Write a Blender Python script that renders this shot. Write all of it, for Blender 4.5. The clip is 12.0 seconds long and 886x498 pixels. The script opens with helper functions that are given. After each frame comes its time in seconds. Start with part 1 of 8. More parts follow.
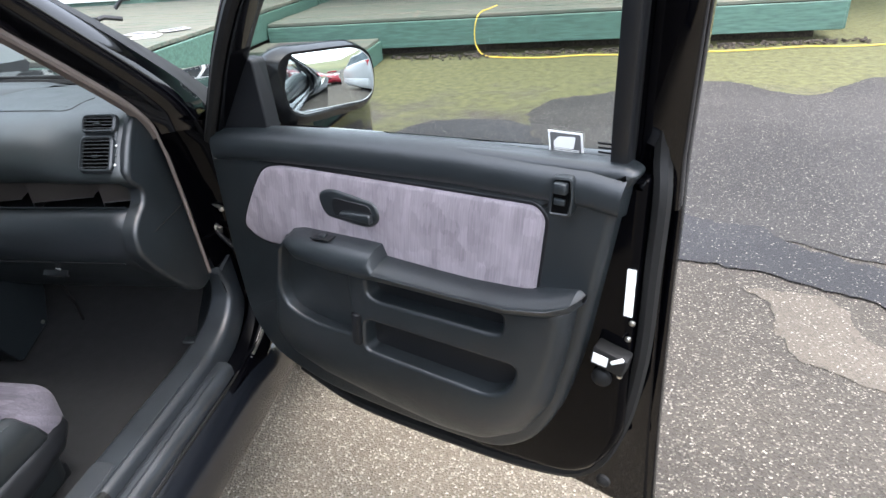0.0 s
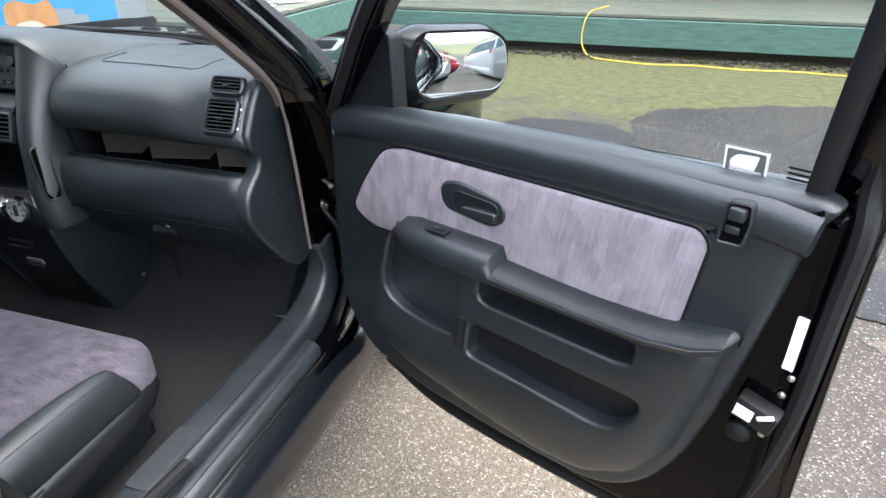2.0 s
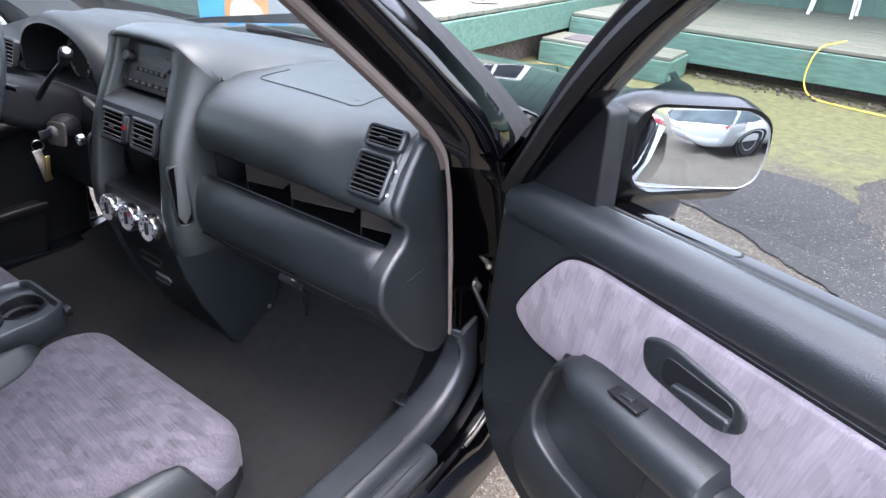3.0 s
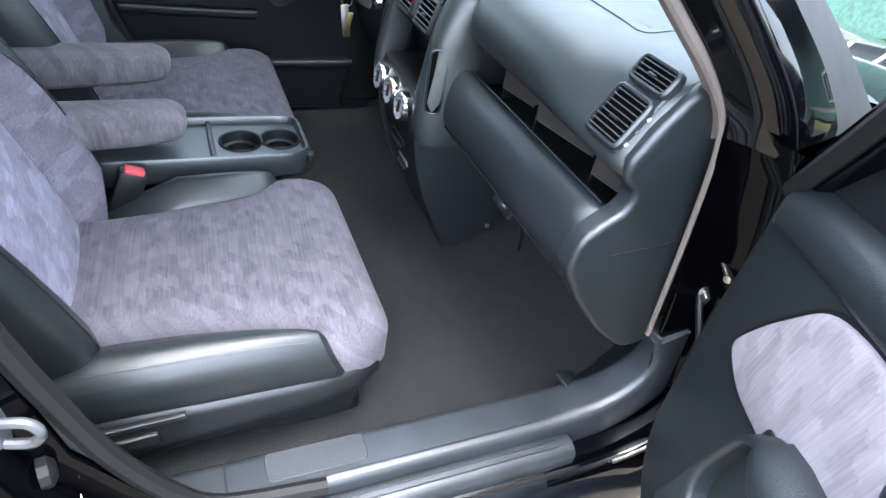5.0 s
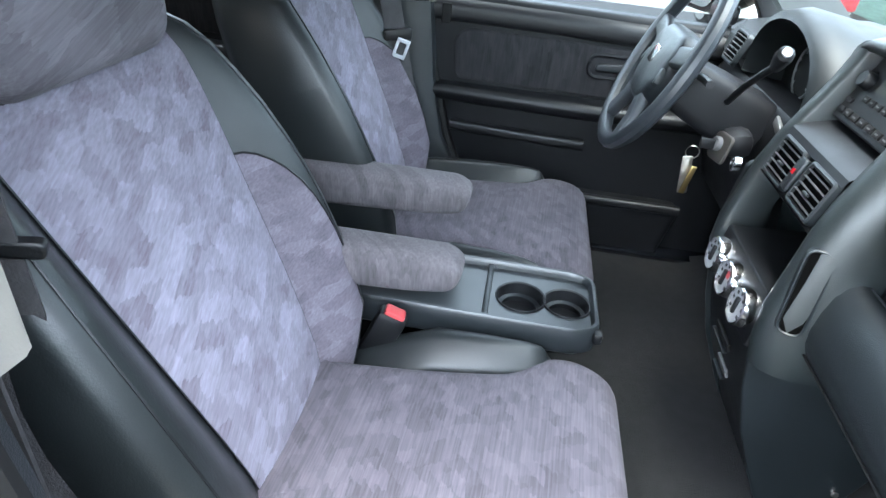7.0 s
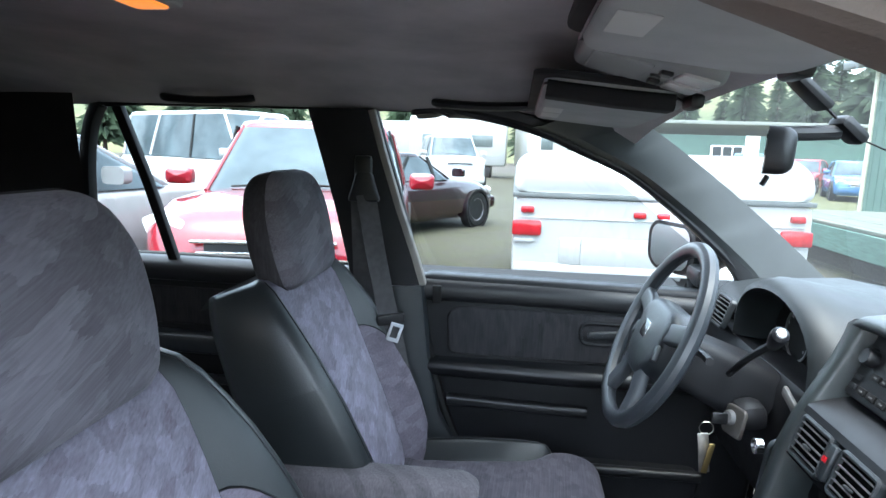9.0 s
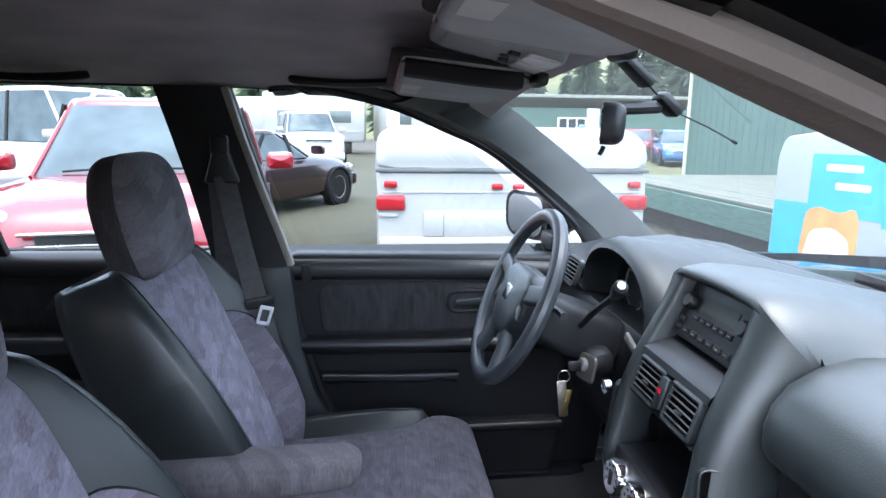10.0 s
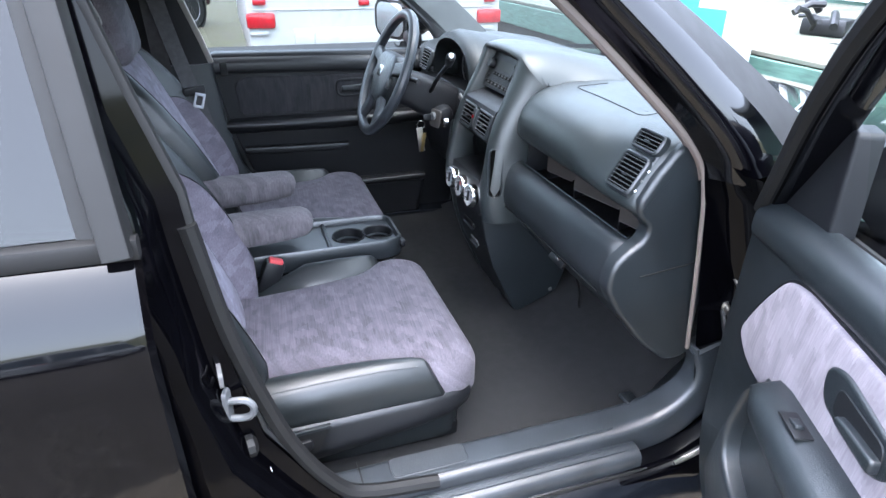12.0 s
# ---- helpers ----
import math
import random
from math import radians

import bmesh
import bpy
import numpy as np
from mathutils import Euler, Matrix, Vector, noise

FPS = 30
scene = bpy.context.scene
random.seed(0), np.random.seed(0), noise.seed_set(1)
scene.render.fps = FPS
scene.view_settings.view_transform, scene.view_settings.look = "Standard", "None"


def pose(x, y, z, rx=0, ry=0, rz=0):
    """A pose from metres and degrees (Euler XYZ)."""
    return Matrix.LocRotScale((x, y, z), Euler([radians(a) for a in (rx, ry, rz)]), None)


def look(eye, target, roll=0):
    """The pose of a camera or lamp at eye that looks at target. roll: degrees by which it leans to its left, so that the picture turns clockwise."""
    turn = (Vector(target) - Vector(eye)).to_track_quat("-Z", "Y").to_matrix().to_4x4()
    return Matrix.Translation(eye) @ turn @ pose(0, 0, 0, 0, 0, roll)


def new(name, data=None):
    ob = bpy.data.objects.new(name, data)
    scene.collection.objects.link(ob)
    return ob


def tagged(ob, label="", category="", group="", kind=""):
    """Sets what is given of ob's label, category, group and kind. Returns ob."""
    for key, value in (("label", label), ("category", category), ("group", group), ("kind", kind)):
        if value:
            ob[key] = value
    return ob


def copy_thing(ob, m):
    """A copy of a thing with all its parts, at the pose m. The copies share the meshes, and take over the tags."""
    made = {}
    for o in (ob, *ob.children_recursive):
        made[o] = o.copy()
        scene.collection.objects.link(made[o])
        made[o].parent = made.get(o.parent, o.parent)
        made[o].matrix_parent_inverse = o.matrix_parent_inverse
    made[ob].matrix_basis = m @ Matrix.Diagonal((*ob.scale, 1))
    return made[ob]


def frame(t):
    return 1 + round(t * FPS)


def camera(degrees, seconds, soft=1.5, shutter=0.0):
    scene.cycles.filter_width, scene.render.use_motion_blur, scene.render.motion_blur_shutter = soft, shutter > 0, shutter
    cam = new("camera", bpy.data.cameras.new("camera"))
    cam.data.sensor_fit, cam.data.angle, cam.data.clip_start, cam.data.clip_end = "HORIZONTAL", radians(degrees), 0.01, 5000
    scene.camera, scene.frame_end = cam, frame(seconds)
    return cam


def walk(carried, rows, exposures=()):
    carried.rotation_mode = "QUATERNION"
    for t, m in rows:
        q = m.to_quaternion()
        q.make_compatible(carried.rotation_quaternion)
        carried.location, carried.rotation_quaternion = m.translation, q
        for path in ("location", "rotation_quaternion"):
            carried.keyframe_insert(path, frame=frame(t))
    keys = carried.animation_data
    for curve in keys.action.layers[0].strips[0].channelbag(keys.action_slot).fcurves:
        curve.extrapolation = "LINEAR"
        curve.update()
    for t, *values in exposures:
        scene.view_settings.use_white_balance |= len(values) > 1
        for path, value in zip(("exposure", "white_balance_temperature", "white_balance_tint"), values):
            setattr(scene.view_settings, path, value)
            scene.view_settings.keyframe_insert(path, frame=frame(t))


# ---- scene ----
cam = camera(72.3, 12.0)
PATH = [
    (0, (1.442, 0.3, 1.384), (1.116, 2.034, 0.443), -4.3),
    (0.5, (1.399, 0.214, 1.38), (1.131, 1.945, 0.414), -2.8),
    (1, (1.395, 0.196, 1.379), (1.105, 1.92, 0.406), -1.8),
    (1.5, (1.397, 0.224, 1.37), (1.024, 1.931, 0.396), -0.9),
    (2, (1.336, 0.357, 1.363), (0.793, 2.03, 0.41), -0.2),
    (2.5, (1.207, 0.558, 1.387), (0.458, 2.152, 0.44), 1.6),
    (3, (1.149, 0.665, 1.387), (0.181, 2.123, 0.418), 3.5),
    (3.2, (1.151, 0.68, 1.381), (0.096, 2.063, 0.394), 4.1),
    (4.8, (1.167, 0.807, 1.331), (-0.222, 1.624, 0.147), 10.4),
    (5, (1.127, 0.816, 1.321), (-0.283, 1.566, 0.118), 10.8),
    (5.5, (1.03, 0.827, 1.296), (-0.438, 1.382, 0.056), 10.7),
    (6, (0.962, 0.833, 1.291), (-0.571, 1.149, 0.046), 9.4),
    (6.5, (0.89, 0.882, 1.283), (-0.735, 0.935, 0.119), 7.5),
    (7, (0.828, 0.868, 1.29), (-0.866, 0.701, 0.241), 6.1),
    (7.5, (0.796, 0.866, 1.312), (-0.981, 0.486, 0.477), 3.6),
    (7.7, (0.784, 0.857, 1.325), (-1.025, 0.44, 0.582), 3.2),
    (9.3, (0.769, 0.846, 1.361), (-1.209, 0.688, 1.107), 1.6),
    (9.5, (0.771, 0.854, 1.361), (-1.209, 0.799, 1.084), 1.3),
    (10, (0.795, 0.841, 1.363), (-1.155, 1.058, 0.975), 0.7),
    (10.5, (0.871, 0.773, 1.359), (-0.998, 1.22, 0.807), 0.5),
    (11, (0.998, 0.729, 1.358), (-0.775, 1.322, 0.645), 0.9),
    (11.5, (1.212, 0.709, 1.361), (-0.496, 1.331, 0.526), 1.0),
    (12, (1.411, 0.696, 1.381), (-0.277, 1.273, 0.477), 0.9),
]
EXPOSURE = [(0, 3.08, 6450, 10), (1.5, 3.08, 6450, 10), (2.5, 3.52, 6300, 14), (3, 3.69, 6250, 18), (5, 4.25, 5950, 8), (6.5, 4.52, 6050, 4), (7.5, 4.52, 6100, 4), (9.5, 4.0, 5950, 8), (10, 3.92, 5900, 12), (10.5, 3.84, 5850, 15), (11, 3.88, 5850, 17), (12, 4.1, 5900, 11)]
walk(cam, [(t, look(eye, target, roll)) for t, eye, target, roll in PATH], EXPOSURE)

# ---- world and light ----
world = bpy.data.worlds.new("overcast_sky")
scene.world = world
world.use_nodes = True
wn = world.node_tree
wn.nodes.clear()
w_out = wn.nodes.new("ShaderNodeOutputWorld")
w_bg = wn.nodes.new("ShaderNodeBackground")
w_sky = wn.nodes.new("ShaderNodeTexSky")
w_sky.sky_type = "NISHITA"
w_sky.sun_disc = False
w_sky.sun_elevation = radians(78)
w_sky.sun_rotation = radians(110)
w_sky.air_density, w_sky.dust_density, w_sky.ozone_density = 1.0, 3.0, 1.0
w_hsv = wn.nodes.new("ShaderNodeHueSaturation")
w_hsv.inputs["Saturation"].default_value = 0.55
wn.links.new(w_sky.outputs[0], w_hsv.inputs["Color"])
wn.links.new(w_hsv.outputs[0], w_bg.inputs[0])
w_bg.inputs[1].default_value = 0.15
wn.links.new(w_bg.outputs[0], w_out.inputs[0])
sun = new("sun", bpy.data.lights.new("sun", "SUN"))
sun.data.energy, sun.data.angle, sun.data.color = 0.3, radians(150), (1.0, 0.97, 0.93)
sun.matrix_world = look((2.0, -0.73, 9.6), (0, 0, 0))


# ---- materials ----
def material(name, color, rough=0.5, metal=0.0, var=0.15, scale=8.0, bump=0.0, bump_scale=200.0, stretch=(1, 1, 1), coat=0.0, color2=None, spec=0.5):
    """A principled surface with broad colour variation, fine grain and relief."""
    m = bpy.data.materials.new(name)
    m.use_nodes = True
    t = m.node_tree
    b = t.nodes["Principled BSDF"]
    b.inputs["Roughness"].default_value, b.inputs["Metallic"].default_value = rough, metal
    b.inputs["Coat Weight"].default_value = coat
    b.inputs["Coat Roughness"].default_value = 0.03
    b.inputs["Specular IOR Level"].default_value = spec
    co = t.nodes.new("ShaderNodeTexCoord")
    mp = t.nodes.new("ShaderNodeMapping")
    mp.inputs["Scale"].default_value = stretch
    t.links.new(co.outputs["Object"], mp.inputs[0])
    n1 = t.nodes.new("ShaderNodeTexNoise")
    n1.inputs["Scale"].default_value, n1.inputs["Detail"].default_value = scale, 5
    t.links.new(mp.outputs[0], n1.inputs["Vector"])
    ramp = t.nodes.new("ShaderNodeValToRGB")
    c2 = color2 or tuple(min(1, c * (1 + var)) for c in color)
    c1 = color if color2 else tuple(c * (1 - var) for c in color)
    ramp.color_ramp.elements[0].position, ramp.color_ramp.elements[1].position = 0.3, 0.7
    ramp.color_ramp.elements[0].color, ramp.color_ramp.elements[1].color = (*c1, 1), (*c2, 1)
    t.links.new(n1.outputs["Fac"], ramp.inputs[0])
    t.links.new(ramp.outputs[0], b.inputs["Base Color"])
    if rough > 0.12:
        mr = t.nodes.new("ShaderNodeMapRange")
        mr.inputs["To Min"].default_value, mr.inputs["To Max"].default_value = max(0.02, rough - 0.08), min(1, rough + 0.08)
        n3 = t.nodes.new("ShaderNodeTexNoise")
        n3.inputs["Scale"].default_value, n3.inputs["Detail"].default_value = scale * 3, 6
        t.links.new(mp.outputs[0], n3.inputs["Vector"])
        t.links.new(n3.outputs["Fac"], mr.inputs[0])
        t.links.new(mr.outputs[0], b.inputs["Roughness"])
    if bump:
        n2 = t.nodes.new("ShaderNodeTexNoise")
        n2.inputs["Scale"].default_value, n2.inputs["Detail"].default_value = bump_scale, 3
        t.links.new(mp.outputs[0], n2.inputs["Vector"])
        bp = t.nodes.new("ShaderNodeBump")
        bp.inputs["Strength"].default_value, bp.inputs["Distance"].default_value = bump, 0.002
        t.links.new(n2.outputs["Fac"], bp.inputs["Height"])
        t.links.new(bp.outputs[0], b.inputs["Normal"])
    return m


def emitter(name, color, strength):
    m = bpy.data.materials.new(name)
    m.use_nodes = True
    b = m.node_tree.nodes["Principled BSDF"]
    b.inputs["Base Color"].default_value = (*color, 1)
    b.inputs["Emission Color"].default_value = (*color, 1)
    b.inputs["Emission Strength"].default_value = strength
    return m


def glass(name, tint=(0.72, 0.76, 0.745), rough=0.0, shine=0.06, graze=0.85, veil=0.0):
    """A thin pane: mostly clear, with the sharp reflection of glass."""
    m = bpy.data.materials.new(name)
    m.use_nodes = True
    t = m.node_tree
    t.nodes.clear()
    out = t.nodes.new("ShaderNodeOutputMaterial")
    tr = t.nodes.new("ShaderNodeBsdfTransparent")
    tr.inputs[0].default_value = (*tint, 1)
    gl = t.nodes.new("ShaderNodeBsdfGlossy")
    gl.inputs["Roughness"].default_value = rough
    lw = t.nodes.new("ShaderNodeLayerWeight")
    lw.inputs[0].default_value = 0.5
    pw = t.nodes.new("ShaderNodeMath")
    pw.operation = "POWER"
    pw.inputs[1].default_value = 5.0
    t.links.new(lw.outputs["Facing"], pw.inputs[0])
    fr = t.nodes.new("ShaderNodeMath")
    fr.operation = "MULTIPLY_ADD"
    fr.inputs[1].default_value, fr.inputs[2].default_value = graze, shine
    t.links.new(pw.outputs[0], fr.inputs[0])
    mx = t.nodes.new("ShaderNodeMixShader")
    t.links.new(fr.outputs[0], mx.inputs[0])
    t.links.new(tr.outputs[0], mx.inputs[1])
    t.links.new(gl.outputs[0], mx.inputs[2])
    last = mx.outputs[0]
    # milky share mixed in as the pale veil of reflected sky
    if veil:
        df = t.nodes.new("ShaderNodeBsdfTranslucent")
        df.inputs[0].default_value = (0.75, 0.8, 0.8, 1)
        m2 = t.nodes.new("ShaderNodeMixShader")
        m2.inputs[0].default_value = veil
        t.links.new(last, m2.inputs[1])
        t.links.new(df.outputs[0], m2.inputs[2])
        last = m2.outputs[0]
    t.links.new(last, out.inputs[0])
    return m


def seat_fabric(name, dark, light, turn, lean=0.75, cell=(24, 40), fleck=0.5, thread=(10, 380), along_y=1.0):
    """Woven velour: two layers of soft slanting flecks broken by threads along the turned x axis."""
    m = bpy.data.materials.new(name)
    m.use_nodes = True
    t = m.node_tree
    b = t.nodes["Principled BSDF"]
    b.inputs["Roughness"].default_value = 0.9
    b.inputs["Sheen Weight"].default_value = 0.06
    b.inputs["Sheen Roughness"].default_value = 0.4
    b.inputs["Specular IOR Level"].default_value = 0.12
    co = t.nodes.new("ShaderNodeTexCoord")
    rot = t.nodes.new("ShaderNodeMapping")
    rot.inputs["Rotation"].default_value = turn
    t.links.new(co.outputs["Object"], rot.inputs[0])

    def math_node(op, a, b2, c=None):
        n = t.nodes.new("ShaderNodeMath")
        n.operation = op
        for i, v in enumerate((a, b2, c)):
            if v is None:
                continue
            if isinstance(v, (int, float)):
                n.inputs[i].default_value = v
            else:
                t.links.new(v, n.inputs[i])
        return n.outputs[0]

    def scaled(sc, source=None):
        mp = t.nodes.new("ShaderNodeMapping")
        mp.inputs["Scale"].default_value = sc
        t.links.new(source or rot.outputs[0], mp.inputs[0])
        return mp.outputs[0]

    def noise_at(sc, detail=3):
        n = t.nodes.new("ShaderNodeTexNoise")
        n.inputs["Scale"].default_value, n.inputs["Detail"].default_value = 1.0, detail
        t.links.new(scaled(sc), n.inputs["Vector"])
        return n.outputs["Fac"]

    rag = noise_at((thread[0] * 1.5, thread[1] * 0.55, thread[1] * 0.55), 3)
    sep = t.nodes.new("ShaderNodeSeparateXYZ")
    t.links.new(rot.outputs[0], sep.inputs[0])

    def flecks(slope, cx, cy, seed):
        warp = noise_at((30, 30, 30), 1)
        side = math_node("MULTIPLY_ADD", sep.outputs[1], along_y, sep.outputs[2])
        u = math_node("MULTIPLY_ADD", side, -slope, sep.outputs[0])
        v = math_node("MULTIPLY_ADD", side, cy, math_node("MULTIPLY_ADD", warp, 0.8, seed))
        row = math_node("FLOOR", v, 0.0)
        shift = t.nodes.new("ShaderNodeTexWhiteNoise")
        shift.noise_dimensions = "1D"
        t.links.new(row, shift.inputs["W"])
        col = math_node("FLOOR", math_node("ADD", math_node("MULTIPLY_ADD", u, cx, math_node("MULTIPLY", rag, 0.85)), math_node("MULTIPLY", shift.outputs["Value"], 3.0)), 0.0)
        comb = t.nodes.new("ShaderNodeCombineXYZ")
        t.links.new(col, comb.inputs[0])
        t.links.new(row, comb.inputs[1])
        wn2 = t.nodes.new("ShaderNodeTexWhiteNoise")
        wn2.noise_dimensions = "2D"
        t.links.new(comb.outputs[0], wn2.inputs["Vector"])
        return wn2.outputs["Value"]

    one = flecks(lean, cell[0], cell[1], 0.0)
    two = flecks(-lean * 0.6, cell[0] * 1.3, cell[1] * 0.8, 17.3)
    yarn = noise_at((thread[0], thread[1], thread[1]), 3)
    broad = noise_at((14, 18, 18), 2)
    v = math_node("MULTIPLY_ADD", one, fleck * 0.6, math_node("MULTIPLY_ADD", two, fleck * 0.4, math_node("MULTIPLY_ADD", yarn, 0.56, math_node("MULTIPLY_ADD", broad, 0.22, -0.16 - fleck * 0.22))))
    ramp = t.nodes.new("ShaderNodeValToRGB")
    e = ramp.color_ramp.elements
    e[0].position, e[1].position = 0.04, 0.66
    e.new(0.34).color = (*[0.55 * p + 0.45 * q for p, q in zip(dark, light)], 1)
    e[0].color, e[-1].color = (*dark, 1), (*light, 1)
    t.links.new(v, ramp.inputs[0])
    t.links.new(ramp.outputs[0], b.inputs["Base Color"])
    bp = t.nodes.new("ShaderNodeBump")
    bp.inputs["Strength"].default_value, bp.inputs["Distance"].default_value = 0.35, 0.001
    t.links.new(yarn, bp.inputs["Height"])
    t.links.new(bp.outputs[0], b.inputs["Normal"])
    return m


PLASTIC = material("charcoal_plastic", (0.0090, 0.0118, 0.0135), 0.36, bump=0.3, bump_scale=650, var=0.2, spec=0.72)
PAD = material("grained_dash_vinyl", (0.0115, 0.0158, 0.0162), 0.40, bump=0.2, bump_scale=620, var=0.2, spec=0.85)
# car's black paint, lifted towards blue to hold the sky's sheen
SILL = material("black_sill_paint_sky_sheen", (0.004, 0.0050, 0.0070), 0.22, var=0.06, scale=20, spec=0.6)
SLAT = material("vent_slat_plastic", (0.05, 0.052, 0.055), 0.35, spec=0.8)
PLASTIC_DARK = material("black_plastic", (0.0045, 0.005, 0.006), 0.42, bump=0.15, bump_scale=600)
BLACK = material("matt_black_plastic", (0.0062, 0.0068, 0.0080), 0.48, bump=0.15, bump_scale=600, spec=0.30)
DARK_TRIM = material("dark_shaded_trim", (0.020, 0.0195, 0.021), 0.75, bump=0.2, bump_scale=400, spec=0.2)
PLASTIC_GREY = material("grey_plastic", (0.10, 0.10, 0.10), 0.55, bump=0.1, bump_scale=500)
VINYL = material("black_leatherette", (0.0105, 0.0128, 0.0134), 0.38, bump=0.14, bump_scale=420, var=0.2, spec=0.56)
SCUFF = material("worn_sill_plastic", (0.019, 0.0225, 0.026), 0.38, bump=0.2, bump_scale=500, var=0.25, scale=14, spec=0.7)
# near-black for flat sheets that paint the shade inside openings
SHADE_BLACK = material("painted_shade_black", (0.002, 0.002, 0.002), 0.9, spec=0.02)
JAMB = material("black_jamb_paint", (0.0008, 0.0008, 0.0012), 0.06, var=0.3, scale=30, spec=0.12)
RUBBER = material("black_rubber", (0.006, 0.006, 0.006), 0.6, spec=0.3)
MIRROR_SHELL = material("black_mirror_shell", (0.004, 0.0042, 0.005), 0.22, spec=0.4)
TAN = material("tan_weatherstrip", (0.128, 0.104, 0.090), 0.6, bump=0.2, bump_scale=300)
GARNISH = material("beige_pillar_trim", (0.22, 0.205, 0.182), 0.6, bump=0.2, bump_scale=400)
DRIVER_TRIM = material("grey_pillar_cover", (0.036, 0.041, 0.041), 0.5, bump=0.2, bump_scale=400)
PAINT = material("black_car_paint", (0.0008, 0.0008, 0.0013), 0.05, var=0.3, scale=30, spec=0.42)
DOOR_PAINT = material("black_door_paint", (0.0012, 0.0011, 0.0014), 0.06, var=0.3, scale=30, spec=0.34)
CARPET = material("charcoal_carpet", (0.0215, 0.0218, 0.0222), 0.95, bump=1.0, bump_scale=500, var=0.12, scale=40, spec=0.1)
LINER = material("grey_headliner_cloth", (0.44, 0.41, 0.41), 0.95, bump=0.4, bump_scale=500, spec=0.1)
VISOR = material("grey_visor_cloth", (0.43, 0.44, 0.435), 0.9, bump=0.3, bump_scale=500, spec=0.1)
FABRIC = seat_fabric("lavender_seat_fabric", (0.059, 0.053, 0.062), (0.150, 0.137, 0.160), (0, 0, 0.06), 0.75, (40, 66), 0.33)
FABRIC_BACK = seat_fabric("lavender_back_fabric", (0.112, 0.096, 0.116), (0.262, 0.250, 0.305), (0.0, -0.5, 0.0), 0.7, (32, 54), 0.43, (10, 380), 0.0)
FABRIC_BOLSTER = seat_fabric("grey_bolster_fabric", (0.075, 0.065, 0.078), (0.175, 0.158, 0.190), (0.0, -0.3, 0.0), 0.5, (32, 56), 0.42, (10, 380), 0.0)
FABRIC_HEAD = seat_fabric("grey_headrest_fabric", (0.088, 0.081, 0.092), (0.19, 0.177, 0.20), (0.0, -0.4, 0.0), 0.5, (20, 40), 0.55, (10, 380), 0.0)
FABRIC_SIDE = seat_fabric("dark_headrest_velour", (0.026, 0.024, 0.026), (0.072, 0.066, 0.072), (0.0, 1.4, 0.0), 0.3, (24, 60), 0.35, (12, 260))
FABRIC_ARM = seat_fabric("grey_armrest_fabric", (0.066, 0.060, 0.064), (0.165, 0.150, 0.160), (0.0, 1.45, 0.0), 0.3, (24, 60), 0.35, (20, 300))
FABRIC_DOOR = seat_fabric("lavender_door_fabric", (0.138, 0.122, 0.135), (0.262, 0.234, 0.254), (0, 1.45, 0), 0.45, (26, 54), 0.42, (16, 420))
# door fabric again, with the driver side's shade put into its colours
FABRIC_SHADED = seat_fabric("shaded_velour", (0.018, 0.018, 0.020), (0.050, 0.049, 0.052), (0, 1.5, 0), 0.2, (14, 90), 0.3, (14, 200))
STRIKER = material("dull_striker_steel", (0.11, 0.114, 0.118), 0.45, metal=0.3, var=0.15)
BRIGHT_STEEL = material("bright_steel", (0.62, 0.64, 0.66), 0.4, metal=0.2, var=0.05)
CHROME = material("chrome", (0.75, 0.75, 0.75), 0.12, metal=1.0, var=0.03)
STEEL = material("zinc_steel", (0.55, 0.53, 0.48), 0.35, metal=1.0, var=0.15, scale=60)
SILVER = material("silver_trim", (0.5, 0.5, 0.5), 0.3, metal=0.8, var=0.05)
MIRROR_GLASS = material("mirror_silver", (0.86, 0.9, 0.9), 0.0, metal=1.0, var=0.0)
WHITE = material("white_label", (0.75, 0.75, 0.73), 0.5, var=0.04)
RED_LAMP = material("red_lamp", (0.34, 0.010, 0.016), 0.15, var=0.2, scale=30)
RED_BUTTON = material("red_buckle_plastic", (0.50, 0.06, 0.065), 0.45, var=0.1)
WEBBING = material("grey_belt_webbing", (0.045, 0.043, 0.045), 0.75, bump=0.5, bump_scale=400, var=0.2, scale=60)
DIM_PRINT = material("dim_grey_print", (0.07, 0.07, 0.07), 0.5, var=0.05)
DISPLAY = material("grey_display", (0.040, 0.043, 0.036), 0.45, var=0.05, spec=0.25)
PRINT = material("grey_print", (0.35, 0.35, 0.36), 0.5, var=0.05)
GLASS = glass("clear_car_glass")
SIDE_GLASS = glass("green_tinted_side_glass", (0.50, 0.54, 0.53))
# windscreen pane with a reflection veil put into its colour
VEILED = glass("veiled_windscreen_glass", (0.56, 0.60, 0.585), veil=0.010)
TINT = glass("privacy_car_glass", (0.11, 0.092, 0.078), shine=0.04, graze=0.22)


# ---- mesh tools ----
def part(name, bm, mat, parent=None, label="", smooth=True, angle=35):
    me = bpy.data.meshes.new(name)
    bmesh.ops.recalc_face_normals(bm, faces=bm.faces)
    bm.to_mesh(me)
    bm.free()
    me.materials.append(mat)
    if smooth:
        me.shade_smooth()
        me.set_sharp_from_angle(angle=radians(angle))
    ob = new(name, me)
    if parent and parent.parent and parent.parent.parent:
        parent = parent.parent
    ob.parent = parent
    if label:
        tagged(ob, label)
    return ob


def thing(name, label, category, group="", kind="", m=None):
    ob = new(name)
    ob.empty_display_size = 0.1
    if m is not None:
        ob.matrix_world = m
    return tagged(ob, label, category, group, kind)


